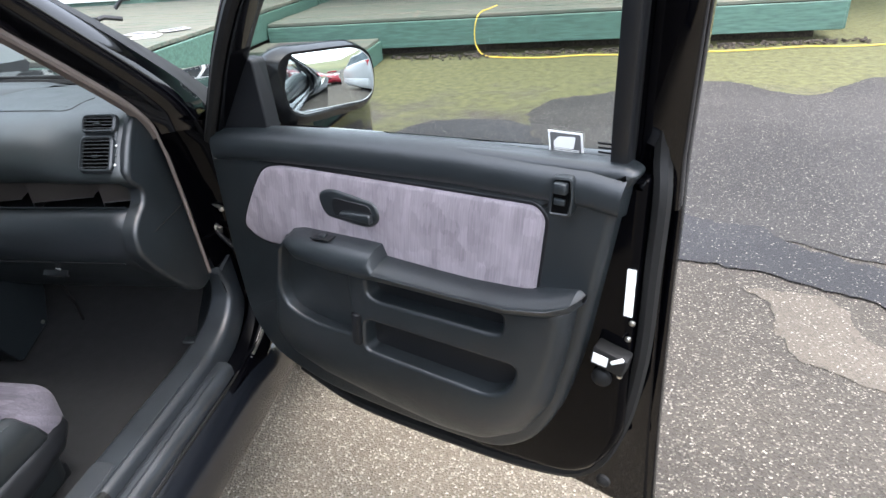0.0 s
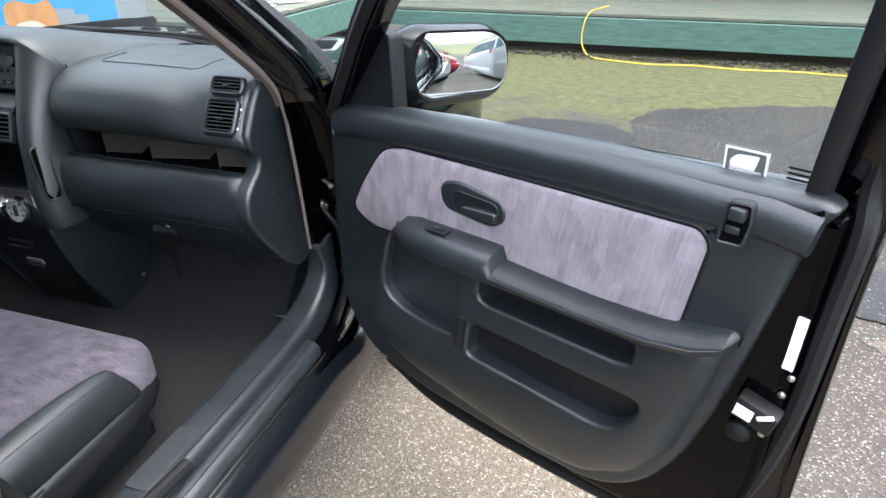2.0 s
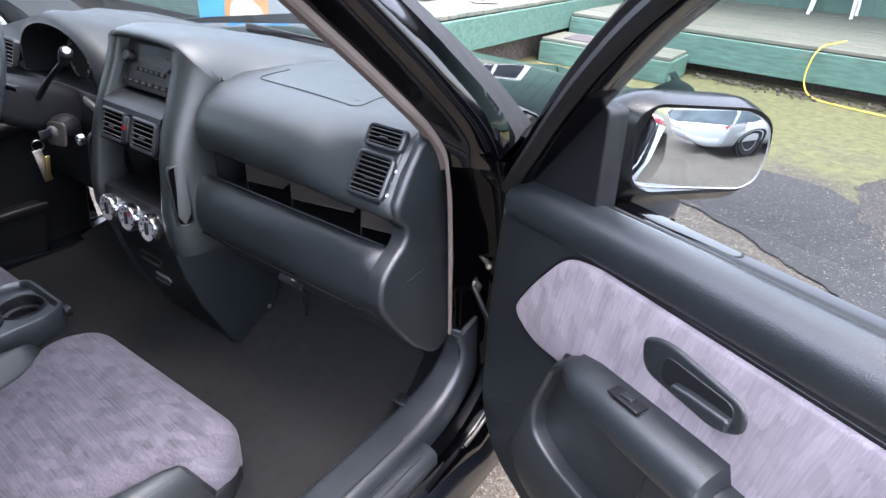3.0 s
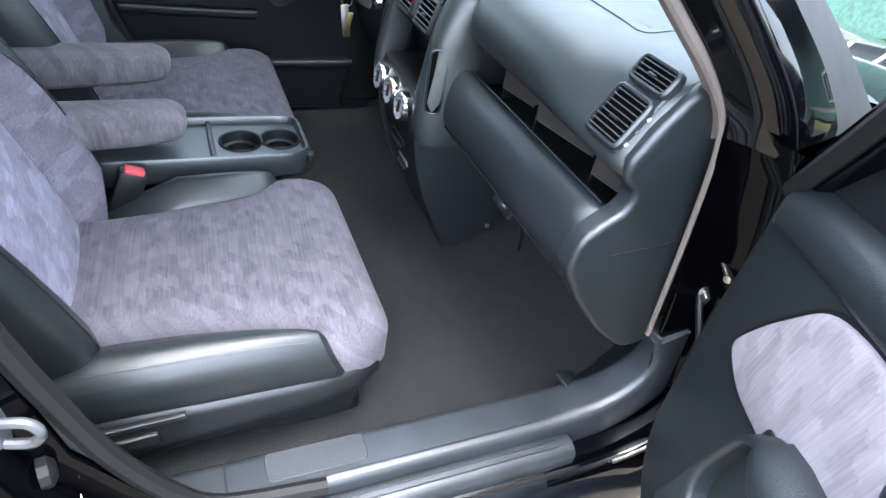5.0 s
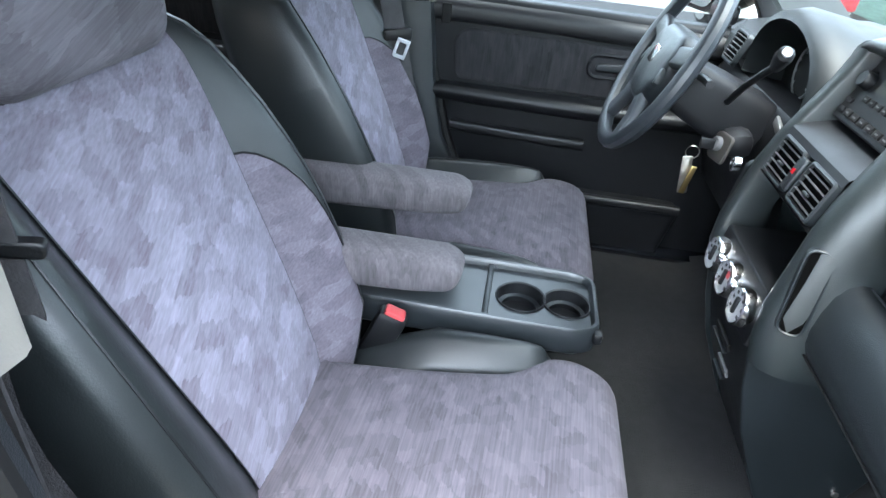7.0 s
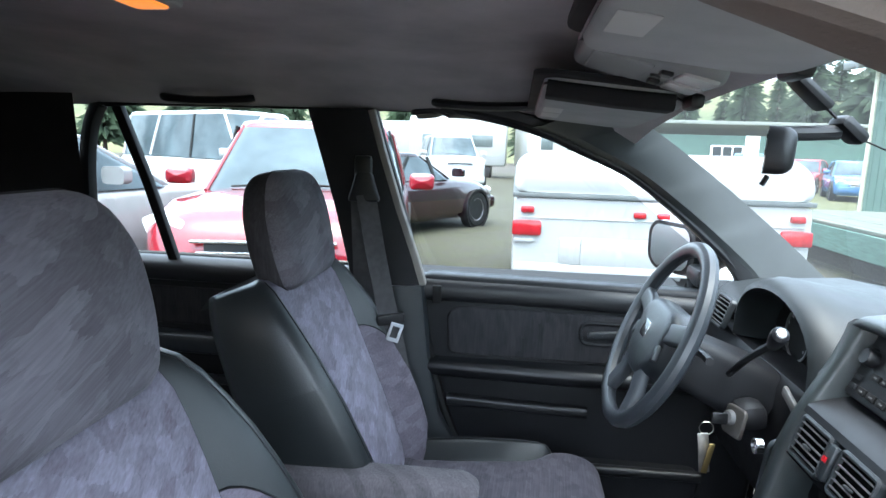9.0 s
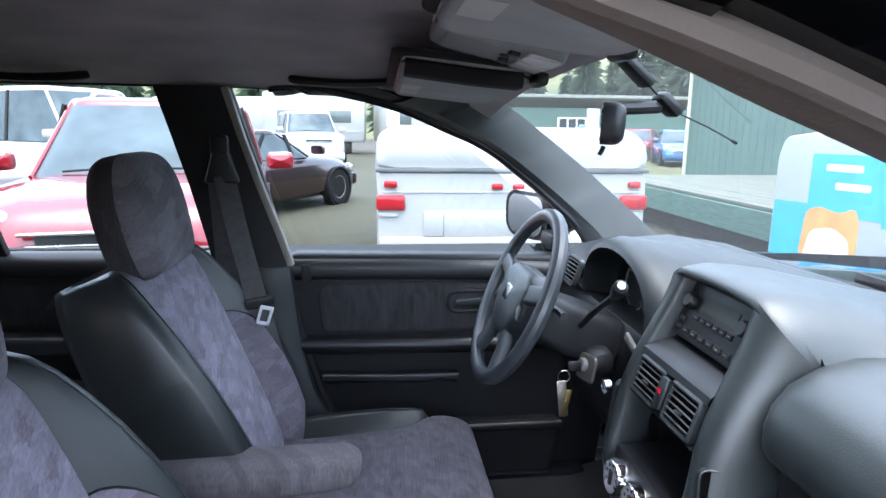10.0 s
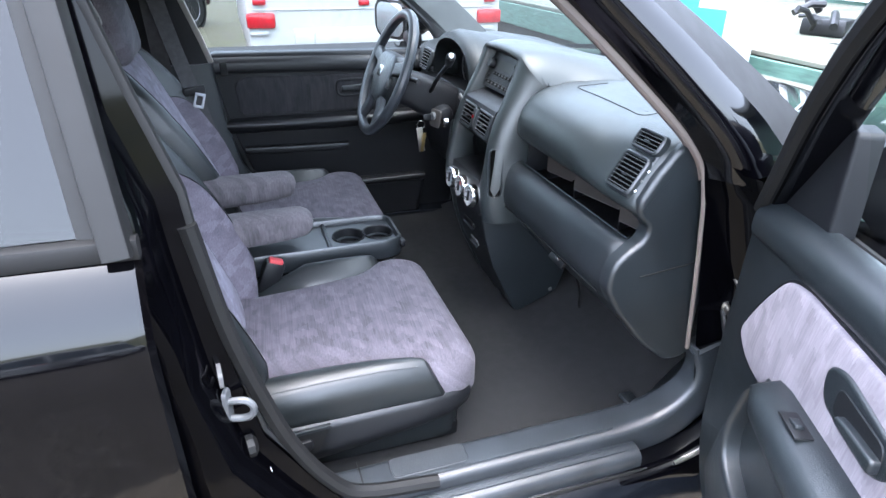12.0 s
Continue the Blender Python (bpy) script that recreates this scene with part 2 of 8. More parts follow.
def move(bm, m, start=0):
    bm.verts.ensure_lookup_table()
    bmesh.ops.transform(bm, matrix=m, verts=bm.verts[start:])
    return bm


def box(c, size, bevel=0.0, rot=(0, 0, 0), bm=None, seg=2):
    """A box with rounded edges, centre c."""
    bm = bm or bmesh.new()
    tmp = bmesh.new()
    bmesh.ops.create_cube(tmp, size=1, matrix=Matrix.Diagonal((*size, 1)))
    if bevel:
        bmesh.ops.bevel(tmp, geom=tmp.edges[:], offset=min(bevel, min(size) * 0.45), segments=seg, affect="EDGES", profile=0.5)
    bmesh.ops.transform(tmp, matrix=pose(*c, *rot), verts=tmp.verts[:])
    me = bpy.data.meshes.new("tmp")
    tmp.to_mesh(me)
    tmp.free()
    bm.from_mesh(me)
    bpy.data.meshes.remove(me)
    return bm


def loft(rings, closed=True, caps=True, bm=None):
    """Skin between rings of equal count."""
    bm = bm or bmesh.new()
    rows = [[bm.verts.new(p) for p in r] for r in rings]
    n = len(rows[0])
    for a, b in zip(rows, rows[1:]):
        for i in range(n if closed else n - 1):
            j = (i + 1) % n
            bm.faces.new((a[i], a[j], b[j], b[i]))
    if caps and closed:
        bm.faces.new(rows[0][::-1])
        bm.faces.new(rows[-1])
    return bm


def rounded(pts, r, n=4):
    """A 2D polygon with its corners turned into arcs. r: one radius or one for each corner."""
    out = []
    k = len(pts)
    for i in range(k):
        rr = r[i] if isinstance(r, (list, tuple)) else r
        p, a, b = Vector(pts[i]), Vector(pts[i - 1]), Vector(pts[(i + 1) % k])
        u, v = a - p, b - p
        rr = min(rr, u.length * 0.48, v.length * 0.48)
        if rr <= 0:
            out.append(p)
            continue
        p0, p1 = p + u.normalized() * rr, p + v.normalized() * rr
        for q in range(n + 1):
            s = q / n
            out.append(p0 * (1 - s) ** 2 + p * 2 * s * (1 - s) + p1 * s * s)
    return out


def inset(pts, d):
    """A 2D outline moved inwards by d."""
    k = len(pts)
    area = sum(pts[i - 1][0] * pts[i][1] - pts[i][0] * pts[i - 1][1] for i in range(k))
    sign = 1 if area > 0 else -1
    out = []
    for i in range(k):
        a, b = Vector(pts[i - 1]), Vector(pts[(i + 1) % k])
        t = b - a
        if t.length < 1e-9:
            out.append(Vector(pts[i]))
            continue
        t.normalize()
        out.append(Vector(pts[i]) + Vector((-t.y, t.x)) * d * sign)
    return out


def slab(pts, h0, h1, r=0.01, dome=0.0, seg=4, frame_m=None, bm=None, under=True, rings=4):
    """An outline raised from h0 to h1, with a rounded upper rim and a domed top. Outline in x, y; height in z."""
    bm = bm or bmesh.new()
    start = len(bm.verts)
    pts = [Vector(p) for p in pts]
    rows = [[(p.x, p.y, h0) for p in pts]]
    rr = min(r, abs(h1 - h0))
    sgn = 1 if h1 > h0 else -1
    last = pts
    for q in range(seg + 1):
        a = q / seg * math.pi / 2
        last = inset(pts, rr * (1 - math.cos(a)))
        rows.append([(p.x, p.y, h1 - sgn * rr * (1 - math.sin(a))) for p in last])
    c = sum(last, Vector((0, 0))) / len(last)
    if dome:
        for q in range(1, rings):
            f = 1 - q / rings
            rows.append([(c.x + (p.x - c.x) * f, c.y + (p.y - c.y) * f, h1 + dome * (1 - f * f)) for p in last])
    vr = [[bm.verts.new(p) for p in row] for row in rows]
    n = len(pts)
    for a, b in zip(vr, vr[1:]):
        for i in range(n):
            bm.faces.new((a[i], a[(i + 1) % n], b[(i + 1) % n], b[i]))
    if dome:
        top = bm.verts.new((c.x, c.y, h1 + dome))
        for i in range(n):
            bm.faces.new((vr[-1][i], vr[-1][(i + 1) % n], top))
    else:
        bm.faces.new(vr[-1])
    if under:
        bm.faces.new(vr[0][::-1])
    if frame_m is not None:
        move(bm, frame_m, start)
    return bm


def basis(o, x, y):
    """A frame with its origin at o, its x axis along x and its y axis near y."""
    x = Vector(x).normalized()
    z = x.cross(Vector(y)).normalized()
    y = z.cross(x)
    m = Matrix((x, y, z)).transposed().to_4x4()
    m.translation = Vector(o)
    return m


def spline(pts, n=6):
    """A smooth line through the points."""
    p = [Vector(q) for q in pts]
    p = [p[0] * 2 - p[1]] + p + [p[-1] * 2 - p[-2]]
    out = []
    for i in range(1, len(p) - 2):
        for q in range(n):
            s = q / n
            a, b, c, d = p[i - 1], p[i], p[i + 1], p[i + 2]
            out.append(0.5 * (2 * b + (c - a) * s + (2 * a - 5 * b + 4 * c - d) * s * s + (3 * b - a - 3 * c + d) * s ** 3))
    out.append(p[-2])
    return out


def sweep(path, profile, up=(0, 0, 1), bm=None, scales=None):
    """A closed profile (side, up) carried along a path."""
    path = [Vector(p) for p in path]
    rings = []
    for i, p in enumerate(path):
        t = (path[min(i + 1, len(path) - 1)] - path[max(i - 1, 0)]).normalized()
        side = t.cross(Vector(up)).normalized()
        u = side.cross(t)
        k = scales[i] if scales else 1.0
        rings.append([p + side * a * k + u * b * k for a, b in profile])
    return loft(rings, bm=bm)


def circle(r, n=12, ry=None):
    return [(r * math.cos(2 * math.pi * i / n), (ry or r) * math.sin(2 * math.pi * i / n)) for i in range(n)]


def tube(path, r, n=10, up=(0, 0, 1), bm=None, ry=None):
    return sweep(path, circle(r, n, ry), up, bm)


def lathe(profile, n=24, m=None, bm=None, caps=True):
    """Turn (radius, height) about z."""
    bm = bm or bmesh.new()
    start = len(bm.verts)
    loft([[(r * math.cos(2 * math.pi * i / n), r * math.sin(2 * math.pi * i / n), h) for i in range(n)] for r, h in profile], caps=caps, bm=bm)
    if m is not None:
        move(bm, m, start)
    return bm


def strip_panel(rows, bm=None, thick=0.0):
    """A sheet through rows of points, given thickness along its normals."""
    bm = bm or bmesh.new()
    grid = [[bm.verts.new(p) for p in r] for r in rows]
    for a, b in zip(grid, grid[1:]):
        for i in range(len(a) - 1):
            bm.faces.new((a[i], a[i + 1], b[i + 1], b[i]))
    if thick:
        bmesh.ops.recalc_face_normals(bm, faces=bm.faces)
        bmesh.ops.solidify(bm, geom=bm.faces[:], thickness=thick)
    return bm


def rect(x0, y0, x1, y1):
    return [(x0, y0), (x1, y0), (x1, y1), (x0, y1)]


def plate(pts, m, thick, bm=None):
    """A flat outline in a frame, thick along its z."""
    return slab(pts, 0, thick, 0, frame_m=m, bm=bm, seg=1)


def pierced(foot, face, holes, h0, h1, r, m):
    """A raised panel, rounded from its foot outline to its face outline, with lipped openings through it."""
    bm = bmesh.new()
    rows = []
    for k in range(7):
        a = k / 6 * math.pi / 2
        rows.append([bm.verts.new((*(Vector(p) * math.cos(a) + Vector(q) * (1 - math.cos(a))), h0 + (h1 - h0) * math.sin(a))) for p, q in zip(foot, face)])
    loops = [rows]
    for h in holes:
        rows = [[bm.verts.new((p.x, p.y, h0)) for p in h]]
        for k in range(5):
            a = k / 4 * math.pi / 2
            rows.append([bm.verts.new((p.x, p.y, h1 - r * (1 - math.sin(a)))) for p in inset(h, -r * (1 - math.cos(a)))])
        loops.append(rows)
    for rows in loops:
        for a, b in zip(rows, rows[1:]):
            for i in range(len(a)):
                bm.faces.new((a[i - 1], a[i], b[i], b[i - 1]))
    edges = [bm.edges.get((rows[-1][i - 1], rows[-1][i])) for rows in loops for i in range(len(rows[-1]))]
    bmesh.ops.triangle_fill(bm, use_beauty=True, edges=edges)
    bmesh.ops.recalc_face_normals(bm, faces=bm.faces)
    return move(bm, m)


# ---- the parked car: shell ----
def mx(p):
    """The mirrored point on the driver's side."""
    return Vector((-p[0], p[1], p[2]))


MIRROR = {1: Matrix.Identity(4), -1: Matrix.Translation((-0.05, 0, 0)) @ Matrix.Diagonal((-1, 1, 1, 1))}
WIDE = Matrix.Translation((-0.025, 0, 0)) @ Matrix.Diagonal((1.041, 1, 1, 1))


def lerp(a, b, f):
    return Vector(a) * (1 - f) + Vector(b) * f


# edge of the front door opening, from the sill up the windscreen pillar to the roof
EDGE = spline([(0.645, 1.465, 0.68), (0.655, 1.43, 0.90), (0.660, 1.402, 1.04), (0.662, 1.372, 1.105), (0.660, 1.30, 1.175),
               (0.660, 1.20, 1.257), (0.652, 1.10, 1.327), (0.632, 1.0, 1.372), (0.612, 0.92, 1.405), (0.602, 0.80, 1.437),
               (0.602, 0.68, 1.452), (0.612, 0.60, 1.448)], 5)
EDGE_PASSENGER = spline([(0.645, 1.465, 0.68), (0.655, 1.43, 0.90), (0.659, 1.402, 1.04), (0.655, 1.362, 1.105), (0.634, 1.29, 1.178),
                         (0.607, 1.20, 1.262), (0.590, 1.11, 1.334), (0.588, 1.015, 1.376), (0.590, 0.92, 1.408), (0.594, 0.80, 1.437),
                         (0.602, 0.68, 1.452), (0.612, 0.60, 1.448)], 5)
SCREEN = spline([(0.745, 1.66, 1.04), (0.725, 1.53, 1.15), (0.68, 1.36, 1.28), (0.625, 1.20, 1.39), (0.575, 1.10, 1.445)], 6)
car = thing("suv", "black compact SUV, front passenger door wide open, parked on asphalt", "car")

# floor, firewall and sills
prof = [(-1.75, 0.50), (-0.9, 0.48), (-0.55, 0.43), (0.2, 0.425), (1.0, 0.425), (1.36, 0.428), (1.54, 0.475), (1.70, 0.60), (1.77, 0.80), (1.80, 1.0)]
part("floor_carpet", strip_panel([[(x, y, z + (0.012 if abs(x) < 0.16 else 0)) for y, z in prof] for x in (-0.68, -0.5, -0.2, -0.12, 0.12, 0.2, 0.36, 0.50, 0.60)], thick=0.02), CARPET, car, "dark charcoal floor carpet")
for side in (1, -1):
    m = MIRROR[side]
    # painted rocker with its step
    prof = [(0.60, 0.458), (0.700, 0.460), (0.722, 0.452), (0.740, 0.434), (0.753, 0.405), (0.757, 0.35), (0.735, 0.29), (0.60, 0.27)]
    part("rocker", move(loft([[(x, y, z) for x, z in prof] for y in (-0.62, 0.5, 1.0, 1.75)]), m), SILL, car)
    part("sill_groove", move(tube([(0.714, 0.70, 0.4570), (0.714, 1.55, 0.4570)], 0.0035, 6), m), RUBBER, car)
def sweep_level(path, profile, side=(1, 0, 0), widths=None):
    """A profile (side, normal) carried along a path, its width kept along side."""
    path = [Vector(p) for p in path]
    sd_ = Vector(side)
    rings = []
    for i, p in enumerate(path):
        t = (path[min(i + 1, len(path) - 1)] - path[max(i - 1, 0)]).normalized()
        n_ = sd_.cross(t).normalized()
        k = widths[i] if widths else 1.0
        rings.append([p + sd_ * a * k + n_ * b for a, b in profile])
    return loft(rings)


line = spline([(0.625, 0.60, 0.512), (0.625, 0.90, 0.512), (0.625, 1.20, 0.512), (0.627, 1.34, 0.516), (0.632, 1.43, 0.537), (0.637, 1.482, 0.580), (0.641, 1.492, 0.625), (0.644, 1.476, 0.672)], 5)
prof = rounded([(-0.050, -0.095), (-0.045, -0.012), (-0.034, 0.0), (0.026, 0.004), (0.040, -0.004), (0.044, -0.07)], 0.011, 3)
part("scuff_plate", sweep_level(line, prof, widths=[1.0 if p.y < 1.3 and p.z < 0.52 else max(0.55, 1.0 - (p.z - 0.512) * 3.0) for p in line]), SCUFF, car, "charcoal scuff plate curving into the kick panel")
part("plate_ridge", tube([(0.648, 0.66, 0.516), (0.648, 1.0, 0.516), (0.649, 1.32, 0.519)], 0.003, 6), SCUFF, car)
part("plate_joint", box((0.622, 0.818, 0.5135), (0.085, 0.003, 0.006), 0.0), RUBBER, car)
part("grip_pad", slab(rounded(rect(0.592, 0.872, 0.640, 1.02), 0.012), 0.5145, 0.5165, 0.001, seg=1), material("dotted_grip", (0.019, 0.0225, 0.026), 0.45, bump=0.4, bump_scale=900, spec=0.6), car, "finely dotted grip patch")
part("plate_end", box((0.646, 1.478, 0.672), (0.036, 0.030, 0.006), 0.002, (-72, 0, 6)), SCUFF, car)
prof = rounded([(0.664, 0.44), (0.664, 0.488), (0.676, 0.494), (0.694, 0.491), (0.705, 0.482), (0.707, 0.44)], 0.007, 3)
part("step_garnish", loft([[(x, y, z) for x, z in prof] for y in (0.72, 1.0, 1.345, 1.358)]), SCUFF, car, "charcoal step garnish")
for x in (0.678, 0.689):
    part("step_rib", tube([(x, 0.76, 0.4925), (x, 1.33, 0.4925)], 0.0018, 6), SCUFF, car)
# painted sill rising into the hinge pillar
fil = spline([(0.695, 1.30, 0.455), (0.697, 1.38, 0.460), (0.702, 1.45, 0.476), (0.708, 1.51, 0.515), (0.712, 1.54, 0.57)], 5)
part("sill_fillet", sweep_level(fil, rounded([(-0.036, -0.04), (-0.032, 0.0), (0.022, 0.002), (0.034, -0.008), (0.040, -0.05)], 0.008, 3)), PAINT, car, "glossy black painted sill end")
part("fillet_bead", tube([Vector(q) + Vector((0.030, -0.004, 0.004)) for q in fil[8:]], 0.004, 6), STEEL, car)
part("kick_panel", strip_panel([[(0.52, 1.40, 0.42), (0.535, 1.50, 0.48), (0.535, 1.60, 0.58)], [(0.555, 1.405, 0.455), (0.565, 1.505, 0.51), (0.555, 1.60, 0.60)], [(0.585, 1.43, 0.475), (0.60, 1.52, 0.55), (0.59, 1.60, 0.63)], [(0.61, 1.47, 0.50), (0.62, 1.535, 0.59), (0.62, 1.60, 0.66)]]), PLASTIC, car, "charcoal plastic kick panel")
part("kick_tab", box((0.585, 1.40, 0.522), (0.03, 0.035, 0.008), 0.003, (-12, 8, 10)), PLASTIC, car)

for side, tag in ((1, "passenger"), (-1, "driver")):
    m = MIRROR[side]
    # windscreen pillar, painted outside and trimmed inside
    edge = EDGE_PASSENGER if side > 0 else EDGE
    n = len(edge)
    rows_o, rows_i = [], []
    for i in range(10, n):
        e = edge[i]
        f = (i - 10) / (n - 11)
        g = SCREEN[min(len(SCREEN) - 1, int(f * 1.55 * (len(SCREEN) - 1)))]
        if f > 0.645:
            h = (f - 0.645) / 0.355
            g = Vector((0.575 - 0.01 * h - (0.07 * max(0, 1 - 3 * h) if side > 0 else 0), 1.10 - 0.52 * h, 1.50 + 0.045 * h))
        elif side > 0:
            g = Vector((0.9057 * g.x - 0.025, g.y + 0.243 * (0.15 - 0.2 * max(0, g.z - 1.04)), g.z + 0.005))
        out = e + Vector((0.070, 0.035, 0.020)) if side > 0 and f < 0.6 else e + Vector((0.085, 0.03, 0.035)) * (1 if f < 0.6 else 1 - 0.25 * (f - 0.6) / 0.4)
        rows_o.append([e + Vector((0.004, 0.0, 0.004)), e + Vector((0.03, 0.015, 0.005)), lerp(e, out, 0.6) + Vector((0.02, 0.0, -0.004)), out, lerp(out, g, 0.35) + Vector((0.012, 0, 0.016)) * (0.5 if side > 0 else 1), lerp(out, g, 0.75) + Vector((0.006, 0, 0.012)) * (0.5 if side > 0 else 1), g])
        gi = g if f <= 0.645 else Vector((0.5, g.y, 1.468))
        if side > 0:
            lift = 0.008 * max(0, min(1.5, (0.97 - e.y) / 0.09))
            rows_i.append([e, e + Vector((-0.022, 0.008, -0.012 + lift)), e + Vector((-0.034, 0.028, -0.019 + lift)), e + Vector((-0.032, 0.045, -0.012 + lift)), lerp(e, gi, 0.7), gi])
            continue
        rows_i.append([e, lerp(e, gi, 0.3) + Vector((-0.03, -0.012, -0.012)), lerp(e, gi, 0.7) + Vector((-0.028, -0.01, -0.012)), gi])
    part("screen_moulding", move(strip_panel([r[4:] for r in rows_o]), m), RUBBER, car, "matt black windscreen moulding", angle=85)
    part("windscreen_pillar", move(strip_panel([r[:5] for r in rows_o]), m), PAINT, car, "glossy black painted pillar", angle=85)
    # the driver's side takes a darker, greyer trim colour
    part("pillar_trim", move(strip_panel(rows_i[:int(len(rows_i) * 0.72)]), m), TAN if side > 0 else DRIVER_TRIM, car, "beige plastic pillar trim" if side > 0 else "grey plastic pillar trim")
    # hinge pillar under it
    bm = strip_panel([[(0.690, 1.53, 0.40), (0.70, 1.56, 0.40), (0.725, 1.575, 0.40), (0.745, 1.59, 0.40), (0.755, 1.66, 0.40)],
                      [(0.664, 1.50, 0.52), (0.674, 1.542, 0.52), (0.71, 1.552, 0.52), (0.747, 1.565, 0.52), (0.765, 1.66, 0.52)],
                      [(0.652, 1.475, 0.70), (0.660, 1.528, 0.70), (0.70, 1.538, 0.70), (0.752, 1.552, 0.70), (0.775, 1.66, 0.70)],
                      [(0.655, 1.452, 0.82), (0.662, 1.518, 0.82), (0.71, 1.528, 0.82), (0.758, 1.540, 0.82), (0.78, 1.66, 0.82)],
                      [(0.662, 1.412, 1.0), (0.668, 1.465, 1.0), (0.72, 1.475, 1.0), (0.762, 1.49, 1.0), (0.775, 1.66, 1.0)],
                      [(0.666, 1.385, 1.09), (0.675, 1.405, 1.085), (0.73, 1.41, 1.07), (0.762, 1.45, 1.06), (0.755, 1.64, 1.04)]])
    part("hinge_pillar", move(bm, m), JAMB, car, angle=85)
    # centre pillar: painted outside, trimmed inside
    B = [(0.43, 0.83, 0.62), (0.50, 0.80, 0.60), (0.58, 0.745, 0.585), (0.70, 0.675, 0.575), (0.85, 0.645, 0.565), (1.03, 0.625, 0.56), (1.10, 0.617, 0.555), (1.22, 0.598, 0.545), (1.34, 0.583, 0.53), (1.45, 0.573, 0.515)]
    if side > 0:
        B = [(z, yf - 0.012 * (z < 1.04) - 0.15 * max(0, z - 1.03), yb - 0.12 * max(0, z - 1.03)) for z, yf, yb in B]
    else:
        B = [(z, yf - 0.17 * max(0, z - 1.03), yb - 0.12 * max(0, z - 1.03)) for z, yf, yb in B]
    rows = []
    for z, yf, yb in B:
        k = 0 if z < 1.03 else (z - 1.03) / 0.42
        xo, xi = 0.735 - 0.10 * k, 0.640 - 0.05 * k
        rows.append([(xi, yf, z), (xi + 0.022, yf + 0.004, z), (xi + 0.026, yf - 0.022, z), (xi + 0.055, yf - 0.026, z), (xo - 0.012, yf - 0.045, z), (xo, yb - 0.03, z), (xo - 0.01, yb - 0.12, z)])
    part("centre_pillar", move(strip_panel(rows), m), JAMB, car, "glossy black painted centre pillar")
    low, up = [], []
    for z, yf, yb in B:
        k = 0 if z < 1.03 else (z - 1.03) / 0.42
        xi = 0.640 - 0.05 * k
        ring = [(xi + 0.012, yf + 0.004, z), (xi - 0.006, yf - 0.002, z), (xi - 0.02, yf - 0.03, z), (xi - 0.022, yb - 0.06, z), (xi, yb - 0.11, z)]
        (low if z < 1.04 else up).append(ring)
    up.insert(0, low[-1])
    part("lower_pillar_trim", move(strip_panel(low, thick=-0.006), m), PLASTIC, car, "charcoal plastic lower pillar trim")
    face = []
    for r in up:
        if side < 0:
            face.append(list(r[1:]) + [r[-1]])
            continue
        (x, y, z), k = r[0], (r[0][2] - 1.03) / 0.42
        xe, ye = 0.588 - 0.081 * k, 0.606 - 0.10 * k
        face.append([(x - 0.010, y - 0.010, z), (x - 0.03, (y + ye) / 2 - 0.004, z), (xe + 0.010, ye + 0.004, z), (xe + 0.002, ye + 0.001, z), (xe, ye - 0.008, z), (xe + 0.015, ye - 0.08, z), (xe + 0.05, ye - 0.12, z)])
    # driver's copy of the trim is darker, its shade put into the colour
    part("upper_pillar_trim", move(strip_panel(face), m), GARNISH if side > 0 else DARK_TRIM, car, "beige upper pillar trim" if side > 0 else "upper pillar trim in a shaded dark grey")
    part("pillar_edge_trim", move(sweep([Vector(r[0]) + Vector((-0.006, 0.0, 0)) for r in up], rounded(rect(-0.011, -0.010, 0.009, 0.009) if side > 0 else rect(-0.012, -0.010, 0.012, 0.010), 0.005, 2), (0, 1, 0)), m), RUBBER if side > 0 else GARNISH, car, "black pillar edge seal" if side > 0 else "beige pillar edge trim")
    part("weatherstrip", move(sweep(edge, circle(0.0082, 8), (0, 1, 0), scales=[0.5 if p.z < 1.06 else min(1.0, 0.5 + (p.z - 1.06) * 6) for p in edge]), m), TAN if side > 0 else PLASTIC_DARK, car, "tan door opening weatherstrip" if side > 0 else "")
    part("lower_weatherstrip", move(tube(spline([(0.655, 0.614, 1.06), (0.655, 0.638, 0.90), (0.655, 0.668, 0.78), (0.655, 0.704, 0.67), (0.655, 0.755, 0.575), (0.658, 0.812, 0.525), (0.662, 0.95, 0.508)], 5), 0.013, 8, (0, 1, 0.2)), m), RUBBER, car)

# windscreen, with a raised centre
rows = []
for p in SCREEN:
    rows.append([(p.x * k, p.y + (1 - k * k) * (0.15 - 0.20 * max(0, p.z - 1.04)), p.z + (1 - k * k) * 0.02) for k in (-1, -0.85, -0.6, -0.3, 0, 0.3, 0.6, 0.75, 0.87)])
ws = part("windscreen", move(strip_panel(rows), WIDE), VEILED, car, "clear windscreen")
ws.visible_shadow = False
part("screen_seal", move(tube([(p[0], p[1], p[2] + 0.002) for p in rows[0]], 0.012, 8), WIDE), RUBBER, car)
